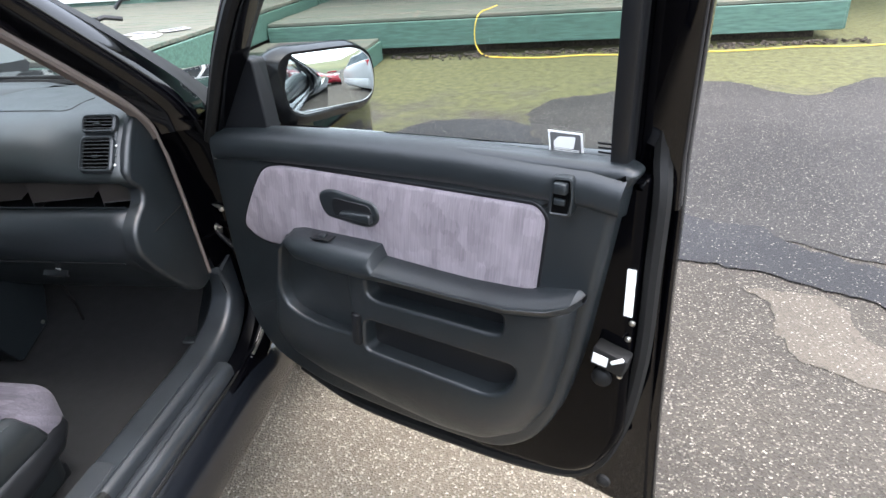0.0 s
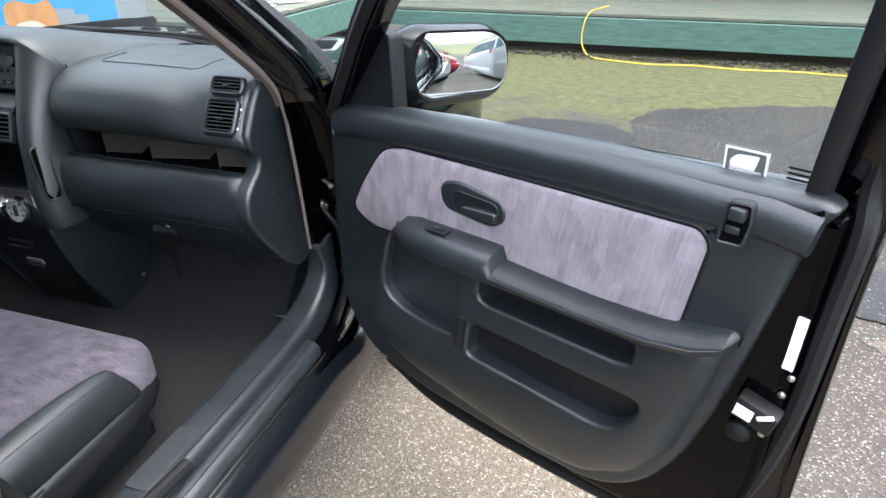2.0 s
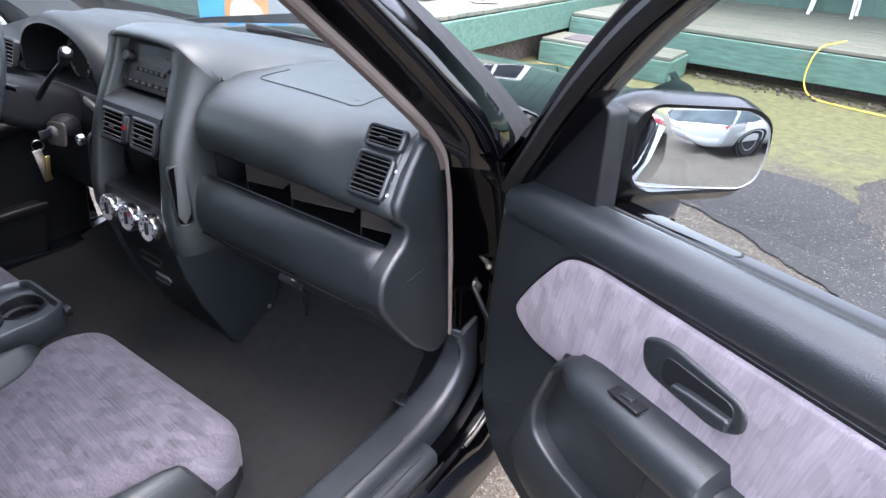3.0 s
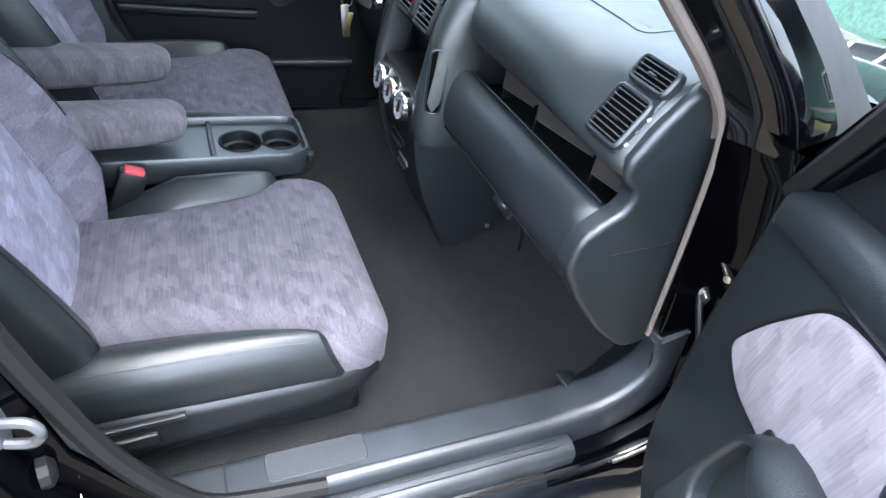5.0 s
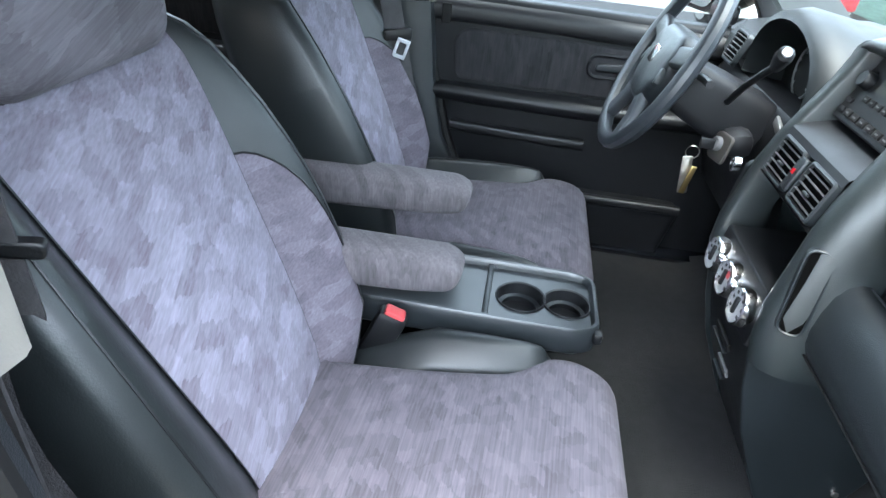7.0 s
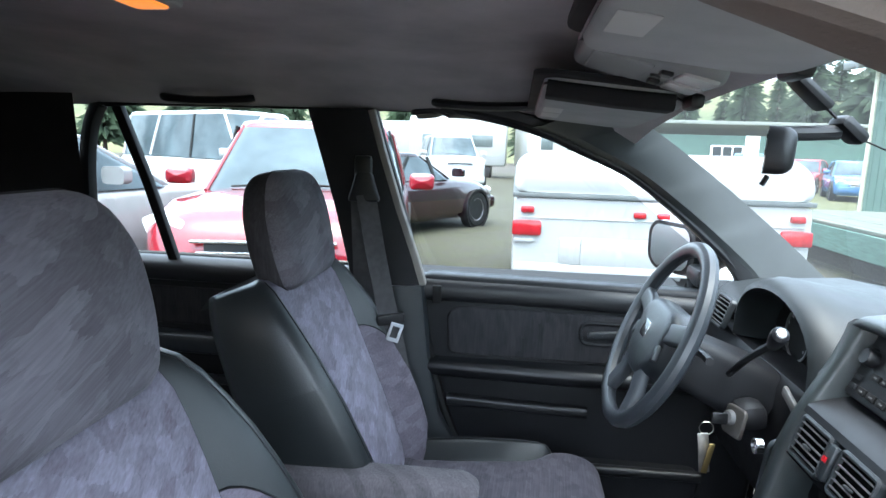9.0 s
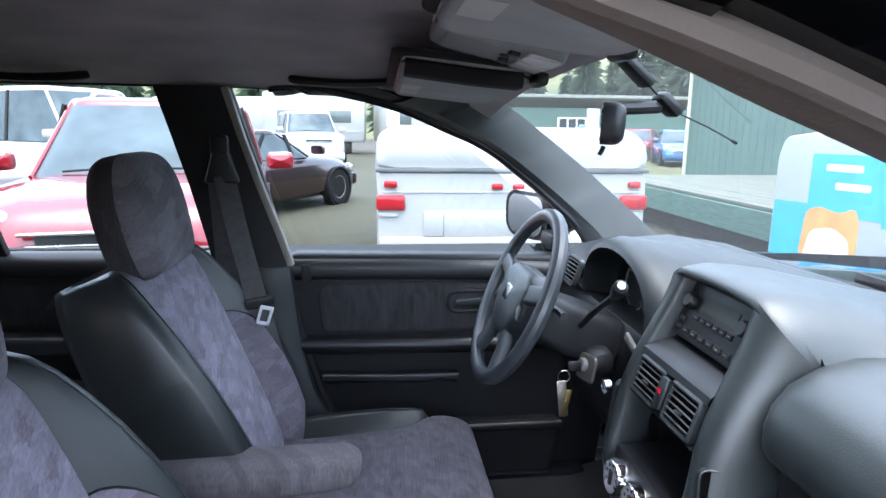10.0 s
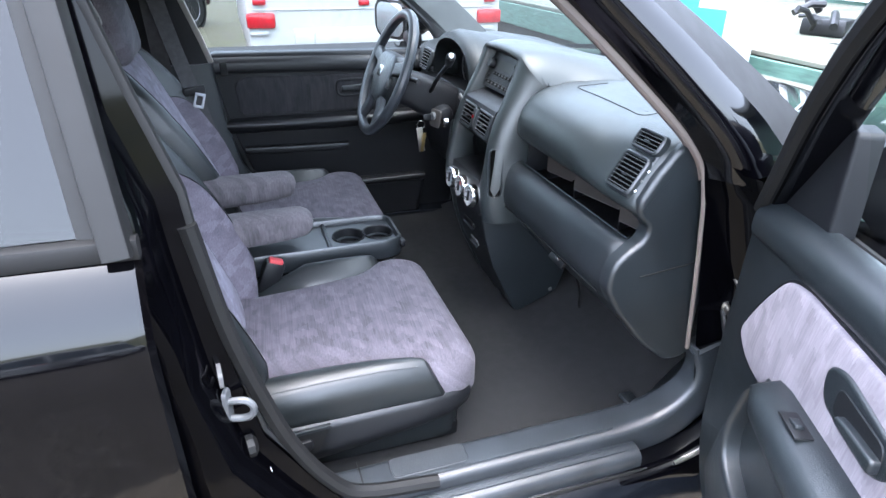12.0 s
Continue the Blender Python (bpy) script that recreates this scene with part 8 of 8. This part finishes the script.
def vehicle(label, m, L, W, H, mat, belt, nose, cowl, tail, screen, back, mirrors=None, rails=False, mirror_at=0.03):
    """A parked vehicle that looks along its own +x. nose: bonnet height at the front, cowl: where the windscreen starts,
    tail: where the rear window ends at the belt, screen/back: where the roof starts and ends (fractions of L from the tail)."""
    v = thing("parked_vehicle", label, "car", "parked vehicles", m=m)
    hw = W / 2
    st = [(0.0, 0.90, belt * 0.93, 0.30), (0.015, 0.96, belt * 0.97, 0.24), (0.12, 1.0, belt, 0.22), (tail, 1.0, belt, 0.22), (0.5, 1.0, belt, 0.2), (cowl, 0.985, belt, 0.2), ((cowl + 1) / 2, 0.96, (belt + nose) / 2 + 0.03, 0.2), (0.95, 0.90, nose, 0.22), (0.985, 0.82, nose - 0.10, 0.24), (1.0, 0.74, nose - 0.25, 0.30)]
    rings = []
    for f, w, zt, z0 in st:
        x = (f - 0.5) * L
        zm = (zt + z0) * 0.5
        ring = [(hw * w * 0.92, z0), (hw * w, z0 + 0.10), (hw * w * 1.0, zm), (hw * w * 0.975, zt - 0.10), (hw * w * 0.90, zt - 0.02), (hw * w * 0.6, zt + 0.015), (0, zt + 0.025)]
        full = ring + [(-a, b) for a, b in ring[-2::-1]]
        rings.append([(x, a, b) for a, b in full])
    part("body", loft(rings), mat, v, angle=65)

    def ring_at(z, f):
        x0, x1 = (tail + (back - tail) * f - 0.5) * L, (cowl + (screen - cowl) * f - 0.5) * L
        w = hw * (0.93 - 0.16 * f)
        return [(p.x, p.y, z) for p in rounded([(x0, -w), (x1 - 0.20, -w), (x1 - 0.02, -w * 0.84), (x1 + 0.06, 0), (x1 - 0.02, w * 0.84), (x1 - 0.20, w), (x0, w)], 0.08, 3)]

    part("glazing", loft([ring_at(belt - 0.03, 0), ring_at((belt + H - 0.06) / 2, 0.52), ring_at(H - 0.07, 0.97)]), SCREEN_GLASS, v, "dark reflecting glass")
    part("roof", loft([ring_at(H - 0.075, 0.96), ring_at(H - 0.05, 0.98), ring_at(H - 0.02, 1.05), ring_at(H, 1.25)]), mat, v)
    for sd in (1, -1):
        part("pillar", sweep([((c - 0.5) * L - 0.110, sd * hw * (0.93 - 0.16 * f) * 0.935, belt - 0.03 + (H - 0.04 - belt) * f) for f, c in ((0, cowl), (0.5, (cowl + screen) / 2), (1.0, screen))], circle(0.030, 8, 0.022), (0, 1, 0)), mat, v)
        for f0, f1 in ((0.52, 0.51), (tail + 0.01, back + 0.005), ((tail + 0.52) / 2 - 0.03, (back + 0.51) / 2)):
            part("pillar", sweep([((f0 - 0.5) * L, sd * hw * 0.932, belt - 0.02), (((f0 + f1) / 2 - 0.5) * L, sd * hw * 0.855, (belt + H) / 2 - 0.03), ((f1 - 0.5) * L, sd * hw * 0.775, H - 0.07)], rounded(rect(-0.035, -0.012, 0.035, 0.012), 0.006, 2), (0, 1, 0)), mat if f0 < 0.3 else RUBBER, v)
        mr = part("side_mirror", slab(rounded(rect(-0.11, -0.07, 0.11, 0.07), 0.05), -0.05, 0.07, 0.05, dome=0.01, frame_m=basis(((cowl - 0.5 - mirror_at) * L, sd * (hw + 0.10), belt + 0.10), (0, 1, 0), (0, 0, 1))), mirrors or mat, v)
        lx = (0.955 - 0.5) * L
        part("headlamp", slab(rounded([(-0.17, -0.09), (0.14, -0.06), (0.20, 0.06), (0.04, 0.11), (-0.16, 0.05)], 0.04), -0.04, 0.02, 0.015, frame_m=basis((lx + 0.02, sd * hw * 0.74, nose - 0.10), (-0.45, sd * 0.9, 0), (0, 0, sd * 1.0)) if sd > 0 else basis((lx + 0.02, sd * hw * 0.74, nose - 0.10), (0.45, 0.9, 0), (0, 0, 1)) @ Matrix.Diagonal((-1, 1, 1, 1))), LAMP, v, "clear headlamp")
        part("tail_lamp", box(((0.012 - 0.5) * L, sd * hw * 0.80, belt - 0.16), (0.08, 0.20, 0.22), 0.03), RED_LAMP, v, "red tail lamp")
        for fx in (0.20, 0.815):
            r = 0.34 if H > 1.55 else 0.32
            wl = Matrix.Translation(((fx - 0.5) * L, sd * (hw - 0.09), r)) @ Matrix.Rotation(radians(-90 * sd), 4, "X")
            w_ = part("wheel", lathe([(r * 0.62, -0.09), (r * 0.93, -0.095), (r, -0.06), (r, 0.06), (r * 0.93, 0.10), (r * 0.66, 0.095), (r * 0.62, 0.08)], 22, wl), RUBBER, v)
            # black disc closing the rim, painting the shade behind the spokes
            part("brake_disc", lathe([(0.001, 0.02), (r * 0.62, 0.02), (r * 0.62, 0.028), (0.001, 0.03)], 18, wl), RUBBER, w_)
            bm = lathe([(r * 0.62, 0.03), (r * 0.66, 0.09), (r * 0.58, 0.075), (r * 0.55, 0.035)], 22, wl, caps=False)
            for k in range(7):
                s0 = len(bm.verts)
                box((r * 0.3, 0, 0.06), (r * 0.6, r * 0.10, 0.03), 0.006, bm=bm, seg=1)
                move(bm, wl @ Matrix.Rotation(2 * math.pi * k / 7, 4, "Z"), s0)
            part("rim", bm, ALLOY, w_)
            part("wheel_arch", lathe([(r * 1.16, -0.05), (r * 1.16, 0.108), (r * 1.05, 0.108), (r * 1.02, -0.05)], 22, wl), RUBBER, w_)
    if rails:
        for sd in (1, -1):
            part("roof_rail", tube(spline([((back + 0.06 - 0.5) * L, sd * hw * 0.60, H - 0.02), ((back + 0.10 - 0.5) * L, sd * hw * 0.60, H + 0.05), ((screen - 0.12 - 0.5) * L, sd * hw * 0.60, H + 0.05), ((screen - 0.06 - 0.5) * L, sd * hw * 0.60, H - 0.02)], 4), 0.018, 8), SILVER, v)
    gz = nose - 0.20
    part("grille", box(((0.992 - 0.5) * L, 0, gz - 0.02), (0.06, W * 0.42, 0.14), 0.02), PLASTIC_DARK, v)
    part("grille_bar", box(((1.0 - 0.5) * L + 0.005, 0, gz + 0.05), (0.05, W * 0.50, 0.022), 0.008), CHROME_DULL, v)
    part("grille_bar", box(((1.0 - 0.5) * L + 0.005, 0, gz - 0.02), (0.05, W * 0.46, 0.018), 0.008), CHROME_DULL, v)
    part("bumper", box(((0.995 - 0.5) * L, 0, 0.42), (0.16, W * 0.86, 0.24), 0.07), mat, v)
    part("rear_bumper", box(((0.008 - 0.5) * L, 0, 0.45), (0.16, W * 0.92, 0.26), 0.07), mat, v)
    part("wiper", tube([((cowl - 0.495) * L, -hw * 0.6, belt + 0.03), ((cowl - 0.505) * L, -hw * 0.1, belt + 0.06), ((cowl - 0.50) * L, hw * 0.35, belt + 0.045)], 0.010, 6), RUBBER, v)
    return v


RED_FAR = paint("red_paint", (0.24, 0.010, 0.020))
RED = paint("red_pearl_paint", (0.22, 0.006, 0.014), 0.2, 1.0)
SILVER_PAINT = paint("silver_paint", (0.24, 0.24, 0.24), 0.25, 0.8)
WHITE_PAINT = paint("white_paint", (0.42, 0.42, 0.415))
DARK_PAINT = paint("dark_maroon_paint", (0.016, 0.004, 0.006), 0.2, 0.8)
BLUE_PAINT = paint("blue_paint", (0.05, 0.13, 0.28))
GREY_PAINT = paint("grey_paint", (0.14, 0.15, 0.16))
SUVP = dict(belt=0.99, nose=0.90, cowl=0.70, tail=0.05, screen=0.53, back=0.10)
SEDAN = dict(belt=0.92, nose=0.78, cowl=0.68, tail=0.14, screen=0.52, back=0.28)
HATCH = dict(belt=0.95, nose=0.80, cowl=0.72, tail=0.04, screen=0.55, back=0.12)
vehicle("red compact SUV parked nose towards the lot", pose(-4.97, -1.085, 0, 0, 0, 10), 4.25, 1.84, 1.60, RED, rails=True, **SUVP)
vehicle("silver grey SUV parked tail out beside the red one", pose(-3.47, -3.38, 0, 0, 0, 170), 4.5, 1.86, 1.60, SILVER_PAINT, belt=0.99, nose=0.88, cowl=0.80, tail=0.05, screen=0.54, back=0.10, mirror_at=0.20)
vehicle("white van parked behind the row", pose(-11.0, -4.9, 0, 0, 0, 60), 5.2, 1.95, 1.98, WHITE_PAINT, belt=1.12, nose=1.0, cowl=0.82, tail=0.02, screen=0.70, back=0.04)
vehicle("dark maroon coupe parked side on", pose(-9.63, -1.27, 0, 0, 0, 150), 4.2, 1.84, 1.32, DARK_PAINT, belt=0.90, nose=0.72, cowl=0.66, tail=0.14, screen=0.50, back=0.28)
vehicle("white full-size SUV parked facing the lot", pose(-22.4, -1.65, 0, 0, 0, 14), 5.2, 2.0, 1.93, WHITE_PAINT, belt=1.2, nose=1.12, cowl=0.72, tail=0.02, screen=0.60, back=0.05)
vehicle("blue sedan parked far across the lot", pose(-24, 13.6, 0, 0, 0, -20), 4.6, 1.8, 1.45, BLUE_PAINT, **SEDAN)
vehicle("red sedan parked far across the lot", pose(-29, 13.9, 0, 0, 0, -35), 4.6, 1.8, 1.48, RED_FAR, **SEDAN)
vehicle("grey hatchback parked far across the lot", pose(-27, 8.4, 0, 0, 0, -20), 4.2, 1.75, 1.5, GREY_PAINT, **HATCH)
vehicle("blue grey SUV parked far across the lot", pose(-27, 10.9, 0, 0, 0, -20), 4.4, 1.8, 1.65, BLUE_PAINT, **SUVP)
vehicle("silver white hatchback parked behind the SUV", pose(8.3, 0.2, 0, 0, 0, 35), 4.15, 1.76, 1.62, WHITE_PAINT, belt=1.10, nose=0.86, cowl=0.72, tail=0.02, screen=0.55, back=0.05)
vehicle("red sedan parked behind the SUV", pose(9.0, -4.6, 0, 0, 0, 130), 4.5, 1.78, 1.45, RED_FAR, **SEDAN)

# folding camper trailer
GEL = material("white_gelcoat", (0.37, 0.37, 0.36), 0.3, var=0.03, scale=3)
camper = thing("camper_trailer", "white folding camper trailer with red tail lamps", "trailer")


def camper_ring(x, z0, z1, y0, y1, r):
    return [(x, p.x, p.y) for p in rounded([(y0, z0), (y1, z0), (y1, z1), (y0, z1)], r, 4)]


CX0, Y0, Y1 = -3.85, 0.845, 2.985
part("body", loft([camper_ring(CX0 - 0.06, 0.42, 1.03, Y0 + 0.02, Y1 - 0.02, 0.06), camper_ring(CX0, 0.44, 1.03, Y0 + 0.01, Y1 - 0.01, 0.05), camper_ring(CX0 - 0.02, 0.42, 1.035, Y0, Y1, 0.06), camper_ring(CX0 - 3.6, 0.42, 1.035, Y0, Y1, 0.06)][1:]), GEL, camper)
part("lid", loft([[(CX0 + d + 0.05 * (1.38 - z) , y, z) for y, z in [(p.x, p.y) for p in rounded([(Y0 - 0.01 + i, 1.075), (Y1 + 0.01 - i, 1.075), (Y1 - 0.02 - i, 1.28), (Y1 - 0.18 - i, 1.385 - i), (Y0 + 0.18 + i, 1.385 - i), (Y0 + 0.02 + i, 1.28)], 0.09, 4)]] for d, i in ((0.0, 0.05), (-0.03, 0.0), (-0.4, -0.0), (-3.6, 0.0))]), GEL, camper)
part("seam_trim", box((CX0 - 1.8, (Y0 + Y1) / 2, 1.055), (3.64, Y1 - Y0 + 0.02, 0.035), 0.008), material("grey_seam_trim", (0.10, 0.11, 0.11), 0.6), camper)
for sd in (1, -1):
    yc = (Y0 + Y1) / 2 + sd * -0.965
    part("tail_lamp", box((CX0 + 0.01, yc, 0.805), (0.05, 0.22, 0.115), 0.02), RED_LAMP, camper, "red tail lamp")
    part("marker_lamp", box((CX0 + 0.01, yc, 0.945), (0.04, 0.10, 0.05), 0.012), RED_LAMP, camper)
    part("reflector", box((CX0 + 0.008, yc - 0.02, 0.71), (0.03, 0.14, 0.03), 0.008), PRINT, camper)
for k in (-1, 0, 1):
    part("marker_lamp", box((CX0 + 0.01, (Y0 + Y1) / 2 + 0.03 + k * 0.17, 0.93), (0.04, 0.09, 0.045), 0.012), RED_LAMP, camper)
part("panel_crease", box((CX0 + 0.002, (Y0 + Y1) / 2, 0.885), (0.012, Y1 - Y0 - 0.1, 0.012), 0.004), GEL, camper)
part("plate_recess", box((CX0 + 0.006, 1.64, 0.63), (0.02, 0.56, 0.22), 0.01), GEL, camper)
part("service_hatch", box((CX0 + 0.006, 1.28, 0.64), (0.02, 0.16, 0.20), 0.01), GEL, camper)
part("bumper", box((CX0 - 0.02, (Y0 + Y1) / 2, 0.47), (0.10, Y1 - Y0 - 0.02, 0.14), 0.03), GEL, camper)
for y in (Y0 + 0.12, Y1 - 0.12):
    part("wheel", lathe([(0.18, -0.08), (0.28, -0.08), (0.30, 0), (0.28, 0.08), (0.18, 0.08)], 20, Matrix.Translation((CX0 - 1.7, y, 0.30)) @ Matrix.Rotation(radians(90), 4, "X")), RUBBER, camper)
for y in (0.98, 2.62):
    cn = thing("paper_marker", "white paper marker standing on the trailer roof", "marker", "roof markers")
    part("marker_sheet", box((CX0 - 0.3, y, 1.46), (0.02, 0.10, 0.16), 0.004), WHITE, cn)

# trailers and buildings in the distance
RVGLASS = material("rv_window", (0.10, 0.12, 0.12), 0.1)
for x, y, l, w, h, rz in ((-33, -2.3, 2.5, 5.2, 3.1, 0), (-31.5, 2.4, 6.5, 2.5, 3.0, 8), (-36, -7.9, 7.5, 2.5, 2.9, 70)):
    rv = thing("travel_trailer", "white box-shaped travel trailer parked far off", "trailer", "travel trailers", m=pose(x, y, 0, 0, 0, rz))
    part("body", box((0, 0, h / 2 + 0.35), (l, w, h - 0.55), 0.15), GEL, rv)
    for k in (-0.25, 0.25):
        part("window", box((l / 2 + 0.01, w * k, h * 0.62), (0.05, w * 0.22, 0.6), 0.02), RVGLASS, rv)
    part("stripe", box((l / 2 + 0.01, 0, h * 0.38), (0.03, w * 0.9, 0.10), 0.0), PRINT, rv)
    part("chassis", box((0, 0, 0.3), (l * 0.8, w * 0.7, 0.6), 0.05), PLASTIC_DARK, rv)
shed = thing("long_shed", "long low green shed with small white window", "building", "", "structure")
part("wall", box((-36, 16, 1.35), (0.3, 26, 2.7), 0.0), BARN, shed)
part("roof", box((-38, 16, 2.9), (5.5, 27, 0.2), 0.02, (0, -10, 0)), material("pale_roof", (0.16, 0.17, 0.15), 0.7), shed)
wn_ = part("window", box((-35.8, 12.7, 1.75), (0.1, 1.8, 0.8), 0.0), WHITE_TRIM, shed)
for k in (-1, 0, 1):
    part("pane", box((-35.74, 12.7 + 0.56 * k, 1.75), (0.04, 0.46, 0.62), 0.0), DARK_GLASS, wn_)


# ---- wooded hill and tree line ----
NEEDLE = material("conifer_needles", (0.018, 0.035, 0.014), 0.9, var=0.5, scale=0.8)
BARK = material("conifer_bark", (0.06, 0.045, 0.035), 0.95, var=0.3)
HILL = material("wooded_hillside", (0.05, 0.07, 0.03), 0.95, color2=(0.16, 0.15, 0.07), scale=0.06, bump=1.0, bump_scale=0.6)
random.seed(5)


def conifer(h):
    """Trunk, and whorls of drooping boughs with gaps between."""
    crown = bmesh.new()
    n = 54
    for k in range(n):
        f = k / (n - 1)
        z = h * (0.14 + 0.86 * f)
        reach = h * 0.20 * (1 - f) ** 0.8 + 0.15
        boughs = 12 if f < 0.7 else 7
        for q in range(boughs):
            a = 2 * math.pi * (q + random.random() * 0.8) / boughs
            r = reach * random.uniform(0.55, 1.15)
            d = Vector((math.cos(a), math.sin(a), 0))
            side = Vector((-d.y, d.x, 0))
            z += random.uniform(-0.02, 0.02) * h
            droop = -random.uniform(0.1, 0.6) * r
            w = r * random.uniform(0.06, 0.13)
            p0, p1, p2 = Vector((0, 0, z)), d * r * 0.55 + Vector((0, 0, z + droop * 0.35)), d * r + Vector((0, 0, z + droop))
            v = [crown.verts.new(p) for p in (p0, p1 + side * w + Vector((0, 0, -0.12 * r)), p1 + Vector((0, 0, 0.10 * r)), p1 - side * w + Vector((0, 0, -0.12 * r)), p2)]
            for tri in ((0, 1, 2), (0, 2, 3), (1, 4, 2), (2, 4, 3)):
                crown.faces.new([v[i] for i in tri])
    trunk = loft([[(r * math.cos(2 * math.pi * i / 7), r * math.sin(2 * math.pi * i / 7), z) for i in range(7)] for r, z in ((h * 0.018, 0), (h * 0.012, h * 0.4), (0.02, h * 0.97))])
    tree = thing("conifer", "dark green conifer standing beyond the lot", "tree", "tree line")
    part("trunk", trunk, BARK, tree)
    part("crown", crown, NEEDLE, tree, smooth=False)
    return tree


base = [conifer(h) for h in (13, 16, 11)]
base[0].matrix_world, base[1].matrix_world, base[2].matrix_world = pose(-52, 24, 1), pose(-49, 27.5, 1), pose(-55, 20, 0.5)
spots = [(-58, 33), (-50, 31), (-62, 28), (-66, 10), (-70, 2), (-66, -8), (-60, -18), (-52, -26), (-46, -34), (-38, -40), (-30, -46), (-64, 38), (-46, 36), (-20, -50), (-8, -48), (4, -46), (16, -44), (36, 34), (22, 40), (8, 42), (-6, 44), (-20, 42), (-32, 40), (-44, 44), (-72, 18), (-74, -14), (12, -36), (22, -32), (-2, -40)]
for k, (x, y) in enumerate(spots):
    copy_thing(base[k % 3], pose(x + random.uniform(-2, 2), y + random.uniform(-2, 2), 0, 0, 0, random.uniform(0, 360)))
for k in range(0, 18, 2):
    a = radians(-112 + k * 3.2)
    r = 52 + (9 if k % 4 else 0) + random.uniform(-1.5, 1.5)
    copy_thing(base[(k * 2 + k // 3) % 3], pose(r * math.cos(a), r * math.sin(a), 0, 0, 0, random.uniform(0, 360)))
for k in range(70):
    a = radians(92 + k * 2.0)
    r = random.uniform(84, 128)
    copy_thing(base[k % 3], pose(r * math.cos(a), r * math.sin(a), max(0.0, (r - 88) * 0.19), 0, 0, random.uniform(0, 360)))
rows = []
for k in range(60):
    a = 2 * math.pi * k / 59
    hh = 9 + 6 * math.sin(a * 2.2 + 1.0) + 3 * math.sin(a * 5.3)
    rows.append([(r * math.cos(a), r * math.sin(a), z * hh / 14) for r, z in ((78, -0.5), (95, 4), (125, 11), (170, 18), (260, 16))])
tagged(part("backdrop_hill", strip_panel(rows), HILL), "wooded hillside far beyond the lot", "hill", kind="structure")
